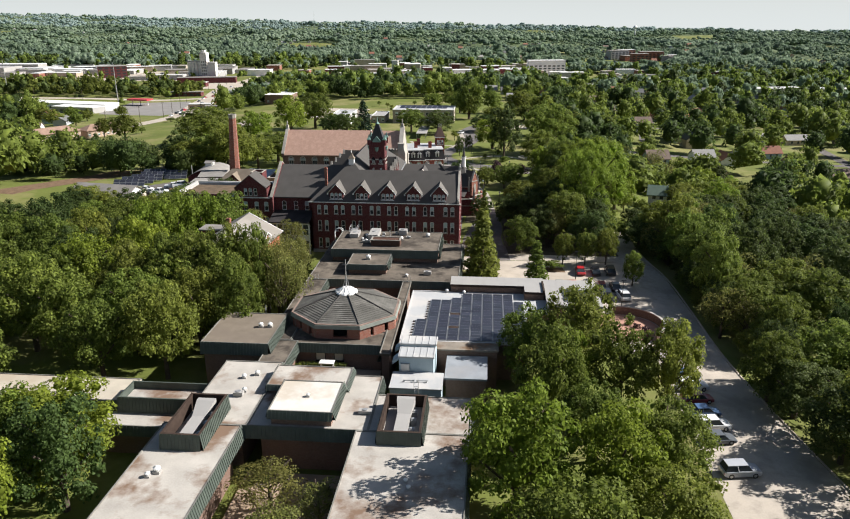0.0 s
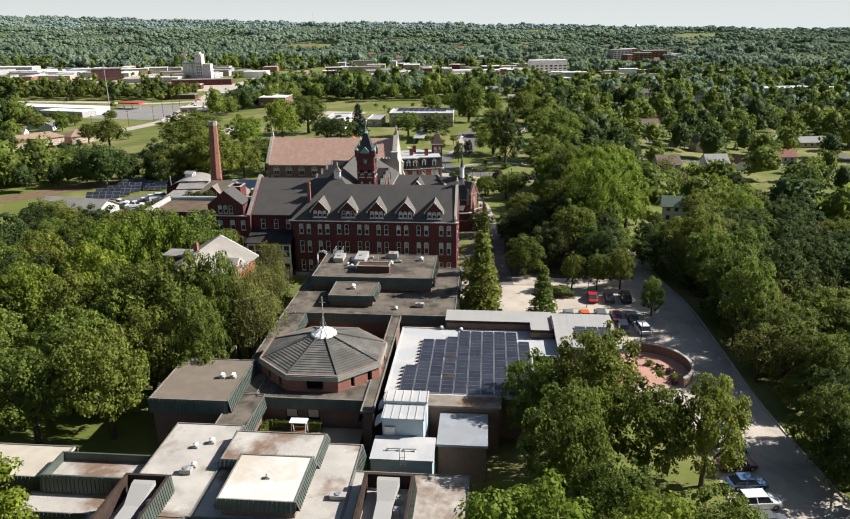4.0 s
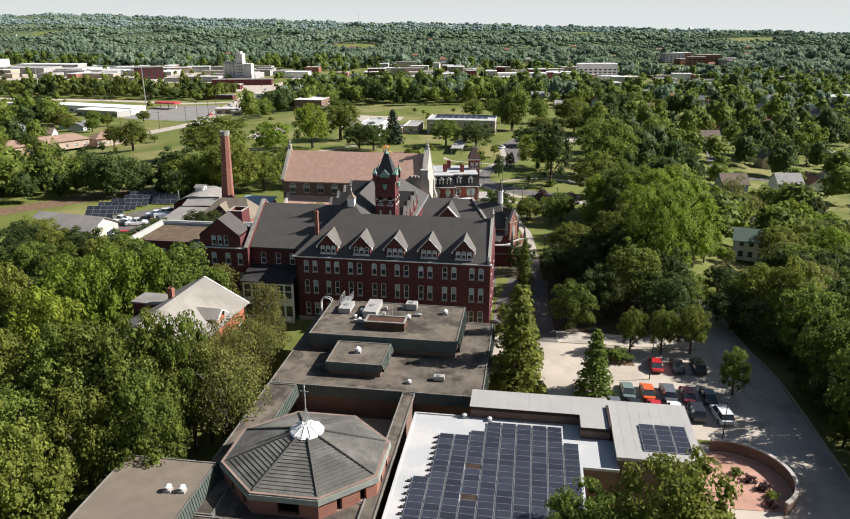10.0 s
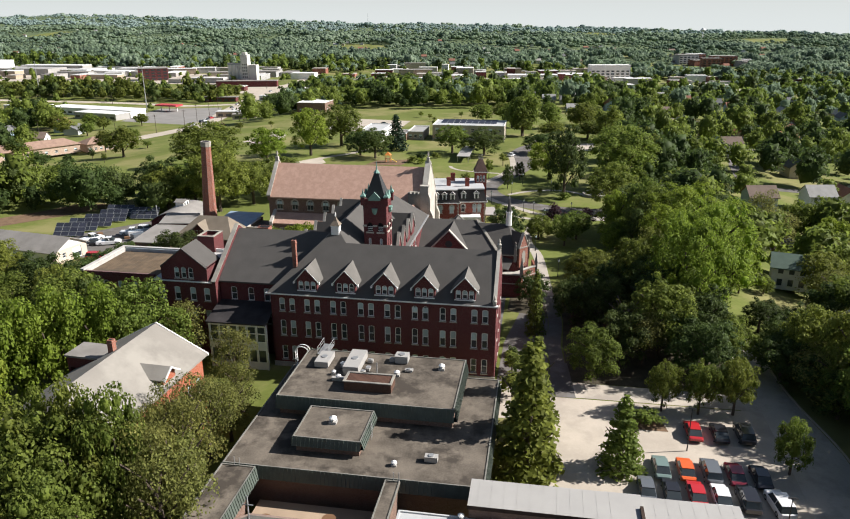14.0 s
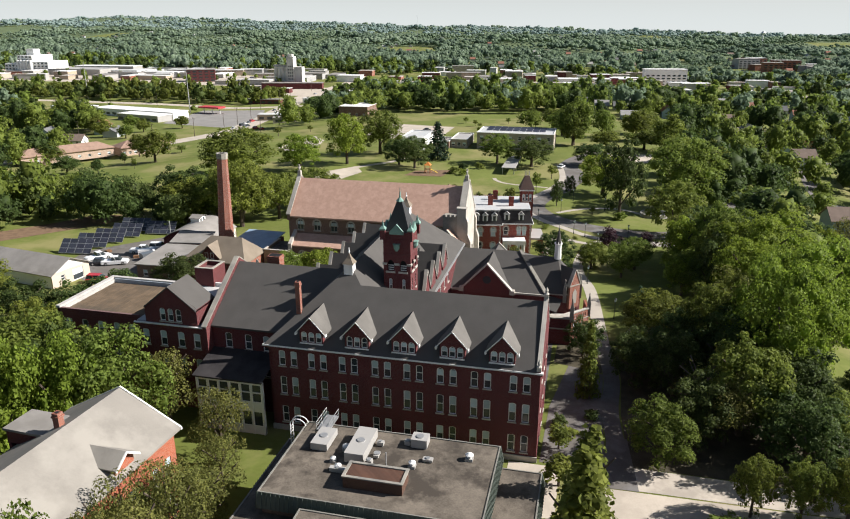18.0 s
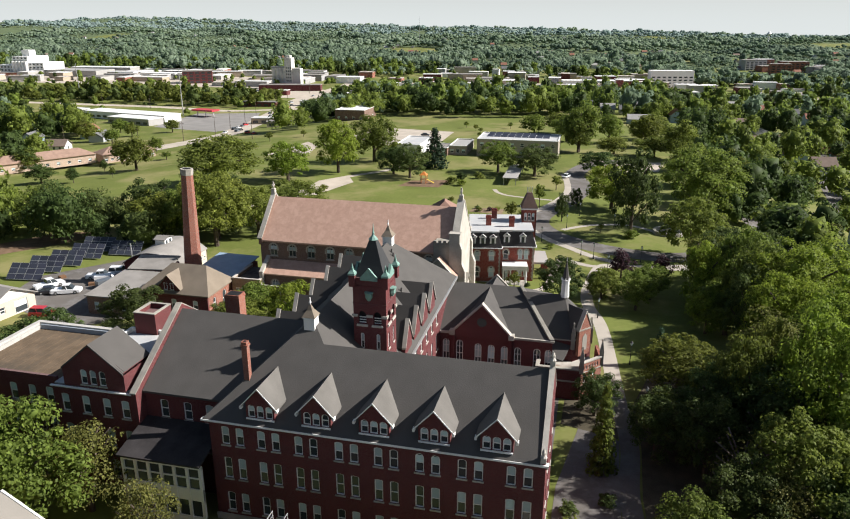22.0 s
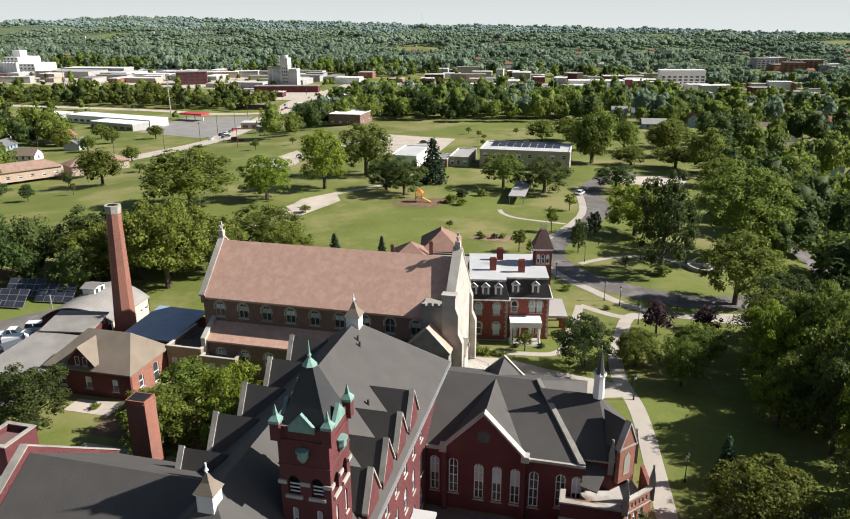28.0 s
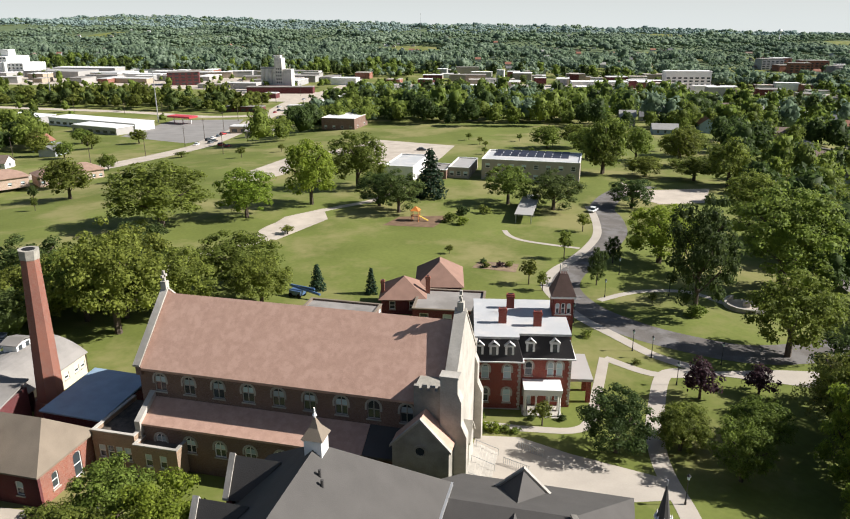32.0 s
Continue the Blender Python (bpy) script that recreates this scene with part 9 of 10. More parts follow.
def car(x, y, rz, colour, kind="sedan", z=None):
    (body, glass, roof, pillar, tyre, rim, lamp), L, W, hb = car_meshes(kind)
    what = {"sedan": "saloon car", "suv": "sport utility car", "pickup": "pickup truck"}[kind]
    e = thing("car" if kind != "pickup" else "pickup_truck", (x, y, (gz(x, y) + 0.05) if z is None else z), "%s %s parked on the paving" % (colour, what), "car", "parked cars", rz=rz)

    def add(nm, me, m, loc, parent):
        key = nm + m.name + me.name
        if key not in CAR_MESH:
            c = me.copy()
            c.materials.append(m)
            CAR_MESH[key] = c
        o = new(nm, CAR_MESH[key])
        o.parent, o.location = parent, loc
        return o

    bd = add("body", body, PAINTS[colour], (0, 0, 0), e)
    add("glasshouse", glass, GLASS, (0, 0, 0), e)
    add("roof", roof, PAINTS[colour], (0, 0, 0), e)
    for s in (1, -1):
        add("pillar", pillar, PAINTS[colour], (0, 0, 0), e).scale = (1, s, 1)
    for sx in (-1, 1):
        for sy in (-1, 1):
            w = add("wheel", tyre, TYRE, (sx * L * 0.31, sy * (W / 2 - 0.1), 0.34), e)
            add("rim", rim, STEEL, (0, 0, 0), w)
        add("headlight", lamp, LENS_W, (L / 2 - 0.16, sx * W * 0.32, hb - 0.32), e)
        add("tail_light", lamp, LENS_R, (-L / 2 + 0.08, sx * W * 0.34, hb - 0.3), e)


for x, y, rz, c, k in ((26, -9.5, 90, "red", "sedan"), (29.2, -9.5, 90, "black", "sedan"), (32.3, -9.2, 90, "black", "suv"),
                       (20.8, -18.2, 90, "green", "sedan"), (23.6, -18.2, 90, "orange", "sedan"), (26.4, -18.2, 90, "grey", "suv"), (29.1, -18.3, 90, "maroon", "sedan"), (31.9, -18.4, 90, "black", "sedan"),
                       (18.6, -22.6, 90, "grey", "sedan"), (21.3, -22.7, 90, "black", "sedan"), (24.0, -22.7, 90, "red", "sedan"), (26.6, -22.8, 90, "white", "sedan"), (29.4, -22.9, 90, "black", "suv"), (32.6, -23.2, 97, "white", "suv")):
    car(x, y, rz, c, k)
for x, y, rz, c, k in ((36.8, -79.0, 8, "silver", "suv"), (36.2, -72.2, 8, "grey", "sedan"), (36.4, -69.0, 8, "white", "suv"), (36.2, -65.6, 8, "blue", "sedan"), (36.3, -62.0, 8, "maroon", "sedan"), (36.5, -58.4, 8, "white", "suv"), (36.2, -55.2, 8, "blue", "sedan"), (52, -88, 30, "black", "sedan"), (56, -94, 30, "red", "sedan")):
    car(x, y, rz, c, k)
for x, y, rz, c, k in ((-100.5, 54.5, 60, "white", "pickup"), (-95.0, 52.6, 25, "white", "pickup"), (-98, 51.8, 25, "black", "sedan"), (-91.2, 42.0, 10, "red", "suv"), (-95.0, 62.5, 20, "white", "pickup"), (-93.2, 66.5, 20, "white", "suv"), (-90.6, 68.5, 20, "grey", "sedan"), (-50.5, 30.5, 80, "white", "sedan"), (-50, 27.5, 80, "silver", "suv"),
                       (-7.5, 205, 70, "white", "sedan"), (-85, 308, 10, "black", "sedan"), (-57.0, 46.5, 70, "white", "pickup")):
    car(x, y, rz, c, k)


def boom_lift():
    b = thing("boom_lift", (-63.5, 118.5, gz(0, 118)), "blue folded boom lift on the lawn", "machine", rz=-12)
    bm = bmesh.new()
    box(bm, -1.4, 1.4, -0.9, 0.9, 0.5, 1.4)
    part("chassis", bm, PAINTS["blue"], b)
    bm = bmesh.new()
    rod(bm, (-1.6, 0, 2.2), (5.4, 0, 1.2), 0.28, 6)
    rod(bm, (-1.6, 0, 2.2), (4.0, 0.3, 2.0), 0.22, 6)
    part("boom", bm, PAINTS["blue"], b)
    for x in (-1, 1):
        for y in (-0.9, 0.9):
            bm = bmesh.new()
            rod(bm, (x, y - 0.15, 0.45), (x, y + 0.15, 0.45), 0.45, 12)
            part("wheel", bm, TYRE, b)


boom_lift()


def yard_things():
    """Trailers and pallets standing about in the service yard."""
    for x, y, rz, c in ((-92.5, 60.0, 30, "white"), (-89.0, 63.6, 15, "red"), (-87.4, 65.5, 20, "white"), (-90.2, 57.4, 60, "grey")):
        t = thing("trailer", (x, y, gz(x, y)), "%s box trailer parked in the service yard" % c, "trailer", "yard trailers", rz=rz)
        bm = bmesh.new()
        box(bm, -1.5, 1.5, -0.85, 0.85, 0.55, 1.7)
        part("body", bm, PAINTS[c], t)
        for sy in (-0.95, 0.95):
            bm = bmesh.new()
            rod(bm, (0, sy - 0.1, 0.33), (0, sy + 0.1, 0.33), 0.33, 12)
            part("wheel", bm, TYRE, t)
        bm = bmesh.new()
        rod(bm, (1.5, 0, 0.6), (2.6, 0, 0.5), 0.05, 6)
        part("drawbar", bm, IRON, t)
    for k, (x, y) in enumerate(((-86.6, 61.2), (-86.0, 63.4), (-93.6, 58.0), (-88.4, 59.6), (-102.5, 60.5))):
        p = thing("pallet_stack", (x, y, gz(x, y)), "stack of grey-brown timber pallets in yard", "pallets", "pallet stacks", rz=17 * k)
        for i in range(4):
            bm = bmesh.new()
            box(bm, -0.6, 0.6, -0.5, 0.5, 0.1 + 0.15 * i, 0.125 + 0.15 * i)
            for yy in (-0.5, -0.05, 0.4):
                box(bm, -0.6, 0.6, yy, yy + 0.1, 0.0 + 0.15 * i, 0.1 + 0.15 * i)
            part("pallet", bm, WOOD, p)


yard_things()

# ---- the campus trees, area by area ----
stand("oak", [(-121, 160, 17.5, 14), (-86, 222, 18.8, 10.5), (-33, 208, 12.8, 7.5), (-5.4, 264, 15.8, 7.3), (31, 147, 23, 11), (25, 112, 14.8, 7.5), (10, 263, 8, 7.5), (26.4, 260, 9.5, 9), (-178, 194, 14, 8)])
stand("lime", [(-103.4, 175, 14.6, 8.5), (-91.6, 194.5, 20.6, 8.8), (8, 159, 13.9, 9), (24, 70.5, 8, 4.6)])
stand("dark", [(-62.6, 190, 13, 7), (-70.7, 197, 11, 6.6), (3.7, 212.6, 9.5, 7), (12.3, 128, 23.9, 6.8), (-5.7, 140, 8.9, 2.1), (-2.3, 156, 7, 2)])
stand("dark", [(-19, 204, 12.3, 8.2)])
stand("plum", [(9.3, 93.4, 6.4, 3), (17.9, 97, 4.6, 2.7)])
stand("fir", [(-58, 211, 15.6, 5.8), (26.3, 97.4, 5.6, 1.1), (13.6, 47.6, 6.4, 1.5), (-61, 123, 5.6, 2), (-49.7, 123.6, 5.6, 1.5)])
stand("tall", [(5.3, 18.2, 11.6, 2.0)])
stand("small", [(-13.3, 157, 7.4, 1.9), (-9.8, 182, 5.3, 2.1), (-19.5, 137, 5.9, 2.1), (-16.4, 134, 4.4, 1.6), (-12, 80, 3.8, 1.6), (-17.4, 60.3, 3, 0.8), (-185, 226, 3.8, 3.4), (-84.6, 161, 2.5, 2.3), (-40, 154, 2.4, 1.1), (-174.7, 174.6, 4.7, 1.4), (-162, 284, 5.3, 2.5), (-198, 293, 3, 4)])
stand("small", [(-62, 330, 4, 1.8), (-45, 345, 4, 1.8), (-55, 300, 3.5, 1.7), (-28, 330, 4, 2), (-70, 345, 4, 2), (-48, 290, 4, 2), (-35, 300, 4, 2), (-58, 322, 3, 1.5), (-8, 340, 4, 2), (20, 330, 5, 2.4), (5, 131, 2.8, 0.9), (-150, 300, 4, 2)])
stand("oak", [(22.8, -4.3, 8.2, 2.3), (27.6, -4.4, 8.6, 2.4), (32.2, -3.8, 9.6, 2.7), (35.6, -16.6, 7.6, 2.3), (5.2, 78, 6.4, 3.4), (11.4, 72.5, 8.5, 3.6), (5.8, 80.5, 5.5, 3.4), (14.5, 80, 8, 3.8), (13.9, 3.3, 8.7, 4.3), (34.5, 9, 9, 3.6), (12.6, 27, 7, 3.4)])
stand("dark", [(27.3, 11.4, 10, 4.6), (24, 22, 14, 6), (31, 64, 11, 5)])
stand("dark", [(4.4, 30.5, 7, 3.2), (11.6, 22.5, 9.5, 4), (-2.6, 75.4, 9.2, 4.6)])
stand("dead", [(19.6, 15.5, 10, 4.6), (-56.7, 2.0, 10, 3.2)])
stand("tall", [(5, -21.5, 17, 4.8), (5.5, -12, 13.5, 3.9), (16, -18.8, 10, 3.2)])
stand("small", [(20.2, -8, 2.4, 2.4), (2.6, -3.5, 4, 2.4), (2.2, 4, 3.5, 2)])
stand("oak", [(19.8, -57.5, 17.2, 5.4), (12.2, -58, 13.2, 4.4), (24.6, -66, 14.6, 4.8), (31, -66, 14.5, 4.4), (27, -84, 13.2, 4.6), (14.6, -72, 16.2, 4.8), (25, -95, 12, 5), (15, -101, 13, 7), (19, -78, 12, 4.2)])
stand("olive", [(-17.5, -90, 7, 4.2), (-11.5, -92, 6, 2.8), (-14, -99, 8, 4), (-47.8, -1.8, 12, 4.8), (-36.6, -8.3, 11.5, 3.4), (-33.5, -14, 9, 3)])
stand("dark", [(-106, 97.7, 15.6, 8), (-89, 100, 14, 6.4)])
stand("oak", [(-86, 93.5, 20.5, 8.8), (-76.6, 119, 13, 9), (-68, 112, 11, 6), (-50.3, 38.1, 9.1, 4.8), (-52, 47, 8, 4.6), (-93, 108, 15, 7.5), (-62.4, -7.1, 16.3, 8)])
stand("dark", [(-195.5, 197, 5, 1.8), (-183.5, 164, 6, 2.6), (-198, 164.5, 7.4, 6), (-70.5, 39.5, 9, 5.4), (-98, 118, 14, 7)])
EAST = [(20, 36, -6, 2), (39, 58, 10, 52), (40, 72, 46, 104), (36, 44, 42, 56), (28, 42, 50, 70)]
for i, (x, y) in enumerate(scatter(9, 50, (12, 60, -1, 112), lambda x, y: outside(x, y, EAST + [(8, 24, -1, 70)]) and x > (13 if y < 50 else 21.5) and (x < 34 or x > 40 or y > 24) and not (y > 96 and x < 40), 6.6)):
    tree("dark" if i % 4 in (0, 3) else "lime" if i % 8 == 2 else "olive" if i % 8 == 1 else "oak%d" % (i % 4), x, y, RNG.uniform(8, 11) if x > 38 else RNG.uniform(10, 15.5), RNG.uniform(4, 6))
WEST_CLEAR = [(-100, -67, -12, 2), (-66, -26, -68, -12), (-39.5, -24, -112, -80), (-64, -28, -81.5, -67.5), (-41, -24, -67.6, -50), (-47, -30, -13, 6)]
for i, (x, y) in enumerate(scatter(3, 76, (-92, -29.5, -112, 0), lambda x, y: outside(x, y, WEST_CLEAR), 7.4)):
    tree("dark" if i % 5 == 0 else "lime" if i % 12 == 3 else "oak%d" % (i % 4), x, y, RNG.uniform(12.5, 17.5), RNG.uniform(4.8, 6.8))
for i, (x, y) in enumerate(scatter(4, 100, (46, 92, -110, 130), lambda x, y: x > 47.5 - 0.09 * (y + 70) and outside(x, y, [(40, 72, 46, 104), (44, 58, 8, 50)]), 8.4)):
    tree("dark" if i % 5 in (0, 2) else "lime" if i % 10 == 3 else "olive" if i % 5 == 1 else "oak%d" % (i % 4), x, y, RNG.uniform(10.5, 15.5) if x > 62 else RNG.uniform(9, 12.5), RNG.uniform(5, 7.4) if x > 62 or not -64 < y < -28 else RNG.uniform(3.4, 4.4))
BELT = [[], [], []]
for i, (x, y) in enumerate(scatter(5, 130, (-230, -78, 84, 122), lambda x, y: y > 84 + 0.03 * abs(x + 90) and y < (122 if x > -104 else 110) and outside(x, y, [(-98, -70, 84, 125)]), 6.0)):
    BELT[i % 3].append((x, y))


stand("lime", [(-43.5, -87, 13.5, 7.4), (9.6, -90, 17.6, 6.6), (20.5, -88.6, 14.6, 5.4), (17, -66, 12.5, 4)])
stand("oak", [(56, -57, 12, 6), (60, -30, 13, 6), (54, -74, 14, 7), (51, -88, 13, 6.6), (51, -37, 12.6, 5.4), (54.8, -6.2, 14.8, 5.6), (46.4, -60.5, 11, 4.2), (53.5, -46, 12, 4.8), (-38.6, -45, 18.8, 6), (-34, -51, 16, 4.6), (-43, -44, 18, 5.6), (-36, -41.5, 16.6, 4.4), (-48.5, -42.5, 17.6, 5), (-47, -46, 17, 5.6), (-55, -45, 16.5, 5.6), (-50, -54, 16, 5.8), (-42, -61.5, 17.8, 5.4), (-51, -63.5, 15, 5.4), (-60, -56, 16, 6), (-40, -53, 15, 4.8)])
stand("olive", [(-32, -20.5, 9.5, 3.6), (-32.4, -25.5, 13.4, 3.8), (-32.2, -31.5, 14, 4.2), (-30, -36.5, 13, 4), (-29.4, -41.5, 15.8, 4.8), (-33, -38.5, 13.6, 4)])
stand("lime", [(-54.5, -12.5, 17.6, 5), (-58.5, -17, 18.4, 5.4), (-63, -21, 18, 6), (-60, -31, 17, 5.6), (-66, -38, 16, 6)])
stand("oak", [(-44, -41.8, 15, 3.8), (-55, 41, 7, 3.4)])
stand("oak", [(21.5, 27, 15, 4.4), (29, 62, 17, 6), (30, 74, 17, 6), (26, 84, 14, 5)])
for i, (x, y) in enumerate(scatter(14, 14, (-112, -69, -6, 33), lambda x, y: outside(x, y, [(-98, -69, 26, 60)]), 7)):
    tree("dark" if i % 3 else "oak%d" % (i % 4), x, y, RNG.uniform(8, 12), RNG.uniform(4.4, 6))
stand("oak", [(-95, 97, 15, 7), (-80, 104, 14, 6.5), (-101, 92, 14, 7)])
stand("oak", [(-5, 266, 23, 8.5), (-12, 300, 14, 8), (-30, 325, 11, 8), (-18, 330, 12, 8), (8, 300, 15, 7), (24, 290, 16, 8), (36, 250, 17, 8), (34, 200, 16, 7.5), (42, 170, 18, 8), (30, 318, 14, 8)])
stand("oak", [(48.8, -27, 15.5, 5), (48.6, -17, 16, 5.2), (48.4, -8, 16, 5), (46, -2, 9, 3.4), (48.4, 1, 16, 5.2), (45.2, 9.6, 12, 4.4)])
stand("sycamore", [(29.5, 21, 23, 6.8), (31, 50, 17, 6), (35, 32, 23, 8), (35, 60, 19.5, 9)])
stand("olive", [(22, 9, 11, 3.6)])
stand("oak", [(15.6, 38.5, 9.8, 5.2), (63, 55, 12, 6), (60, 34, 12, 5.6), (61, 18, 13, 6), (44.8, 46, 6, 2.6), (50.5, 49.5, 4, 2.2)])
# the overgrown edge of the drive
stand("olive", [(50.5, 6, 14.5, 5.6), (55.5, 13, 14, 5.4), (52.5, -24, 11.5, 5), (49.8, -41, 9.5, 4)])
stand("dark", [(43.6, 17, 7, 3.2), (47, 22, 7, 3.4), (43.2, 26, 6.5, 3.2), (50.5, 27, 6.5, 3.4), (46, 31.5, 4.5, 2.6), (18.5, 8.5, 10.5, 4.2), (17, 20, 11, 4.2), (18.5, 27, 11.5, 4.4), (47.2, -13, 8.4, 3.4), (47.4, -22, 9, 3.6), (47.8, -33, 9, 3.4), (56, -2, 16, 5.4), (58, -16, 16, 5.6), (45.6, 14, 8, 3.4)])
stand("oak", [(46.2, -17.5, 5.4, 2.4), (46.4, -27.5, 5, 2.4), (47.4, -37.5, 5.4, 2.6), (49, -47.5, 6, 3)])
# the trees that hide the gabled house
stand("oak", [(-37.8, -40.6, 18.8, 3.8), (-34.0, -40.8, 18.8, 3.8), (-42.2, -40.8, 17.6, 4)])
stand("olive", [(-30.8, -39.6, 16.6, 3.4), (-34.8, -33, 14, 3), (-35.6, -35.6, 14, 2.7), (-35.4, -29.8, 13.6, 2.7), (-34.6, -27, 13, 2.9), (-34.4, -22, 11.5, 2.8)])
stand("lime", [(-44, 43, 10.6, 4.6), (-39.8, 37, 9.8, 4.2), (22.4, 63, 8.6, 4), (41, 40, 15, 6.5)])


stand("oak", [(-282, 300, 11, 6.5), (-262, 292, 9, 5), (-300, 318, 12, 7), (-318, 342, 12, 7), (-336, 360, 12, 7), (-300, 352, 10, 5.5), (-276, 330, 9, 5), (-262, 352, 9, 5), (-203, 219, 11.5, 4.8), (-211.5, 258, 7.5, 4.2), (-232, 196, 10, 5.6)])
# ---- woods ----
def in_view(x, y, slack=60):
    """Within the wide fan of land that can be seen from the flight."""
    return abs(x + 0.2 * (y + 100)) < 0.68 * (y + 160) + slack


CAMPUS = [(-135, 47, -112, 132), (47, 92, -112, 60), (-232, 38, 94, 330), (-165, -15, 320, 405), (-15, 45, 300, 402), (-300, -180, 225, 400), (-350, -195, 340, 520), (-470, -230, 385, 520), (-860, -250, 590, 880), (-250, 230, 690, 960), (225, 345, 1140, 1200)]
VALLEY = [(-900, -225, 480, 600)]
# lots of the town's houses, kept clear of trees on their near side
def off_street(x, y, w=11):
    """Clear of the eastern suburb's streets."""
    return not (x > 55 and 90 < y < 570 and (abs(x - 62 - 0.146 * y) < w or abs(x - 155 - 0.12 * y) < w or abs(y - 106) < w or abs(y - 198) < w or abs(y - 299) < w or abs(y - 418) < w))


def off_road(x, y):
    """Clear of the wide town road."""
    xr = np.interp(y, (260, 330, 365, 420, 470, 520, 600, 700, 800), (-221, -214, -222, -236, -248, -258, -276, -281, -292))
    return not (300 < y < 800 and -14 < x - xr < 26)


LOTS = {"east": scatter(21, 74, (70, 380, 95, 660), lambda x, y: in_view(x, y, 0) and x > 66 + 0.02 * y and off_street(x, y, 8), 22),
        "north": scatter(22, 34, (-110, 160, 400, 690), lambda x, y: True, 23),
        "hill": scatter(23, 150, (-1250, 950, 950, 1700), lambda x, y: in_view(x, y, 0), 27),
        "ridge": scatter(25, 90, (-2000, 1500, 1500, 3000), lambda x, y: in_view(x, y, 0) and (x < 200 or y < 2000), 30),
        "west": scatter(24, 9, (-380, -262, 250, 330), lambda x, y: True, 24)}
LOT_CELLS = {}
for key in LOTS:
    for lx, ly in LOTS[key]:
        LOT_CELLS.setdefault((int(lx // 60), int(ly // 60)), []).append((lx + 5, ly))


def off_lots(x, y):
    c = (int(x // 60), int(y // 60))
    deep = 20 if y < 700 else 130
    return not any(abs(x - a) < (11 if y < 700 else 8) and -deep < y - b < 12 for i in (-1, 0, 1) for j in (-1, 0, 1, 2, 3, 4) for a, b in LOT_CELLS.get((c[0] + i, c[1] + j), ()))


def mixed_woods(seed, pts, size, leafn, leafs, leaves, lumps, core, label):
    """Woods sorted into three leaf colours by chance."""
    rng = random.Random(seed)
    reach = 0.06 if size < 8 else 0.011
    pick = []
    for x, y in pts:
        w = math.sin(x * reach + 2 * math.sin(y * reach * 0.7)) + math.sin(y * reach * 1.3 + seed) + rng.gauss(0, 0.7)
        pick.append(1 if w > 1.0 else 2 if w < -1.0 else 0)
    for k in range(3):
        woods("woods", seed + k, [p for p, q in zip(pts, pick) if q == k], size, leafn, leafs, leaves[k], lumps, core, label)


for k in range(3):
    woods("woods", 80 + k, BELT[k], 4.9, 1500, 0.085, (LEAF, LEAF_D, LEAF_D)[k], 26, 1, "dense belt of trees beside the field")
NEAR_L, FAR_HAZE_L = (LEAF, LEAF_Y, LEAF_D), (FAR_HAZE, FAR_HAZE_Y, FAR_HAZE_D)
mixed_woods(5, scatter(51, 130, (-170, 170, -300, -145), lambda x, y: outside(x, y, [(14, 70, -300, -140)]), 11), 6.2, 220, 0.17, NEAR_L, 12, 1, "broad-leaved trees south of the low blocks")
mixed_woods(10, scatter(1, 1150, (-400, 340, -100, 470), lambda x, y: in_view(x, y) and off_road(x, y) and outside(x, y, CAMPUS) and off_lots(x, y) and off_street(x, y, 5), 9.2), 6.6, 700, 0.13, (LEAF, LEAF_D, LEAF_D), 14, 1, "broad-leaved woodland round the campus")
mixed_woods(20, scatter(8, 360, (-860, -285, 515, 580), lambda x, y: in_view(x, y) and off_road(x, y), 9), 6.4, 130, 0.3, (LEAF, LEAF, LEAF_D), 6, 1, "low trees along the valley railway")
mixed_woods(30, scatter(2, 4300, (-1000, 900, 420, 1000), lambda x, y: in_view(x, y) and outside(x, y, CAMPUS + VALLEY) and off_road(x, y) and off_lots(x, y) and off_street(x, y, 6), 9.5), 6.4, 92, 0.3, (LEAF, FAR_HAZE, LEAF_D), 5, 1, "broad-leaved woods among the town's houses")
mixed_woods(40, scatter(6, 330, (-860, 260, 450, 960), lambda x, y: in_view(x, y) and off_road(x, y), 15), 4.2, 60, 0.36, (LEAF, LEAF, LEAF_D), 3, 1, "street trees among the town's buildings")
# the far woods wear the leaf colours that carry the haze
mixed_woods(45, scatter(16, 6400, (-1500, 1200, 880, 1500), lambda x, y: in_view(x, y) and outside(x, y, CAMPUS) and off_lots(x, y) and glade(x, y), 8.5), 6.6, 38, 0.34, FAR_HAZE_L, 2, 1, "broad-leaved woods at the foot of the hills")
mixed_woods(50, scatter(7, 12000, (-2200, 2000, 1500, 2800), lambda x, y: in_view(x, y) and off_lots(x, y) and glade(x, y), 9.5), 9.2, 8, 0.3, FAR_HAZE_L, 0, 1, "wooded hills beyond the town")
mixed_woods(60, scatter(17, 9000, (-3300, 3100, 2750, 4560), lambda x, y: in_view(x, y) and off_lots(x, y), 13), 12.0, 4, 0.25, (FAR_HAZE_H, FAR_HAZE_H, FAR_HAZE_Y), 0, 1, "wooded hills reaching to the horizon")

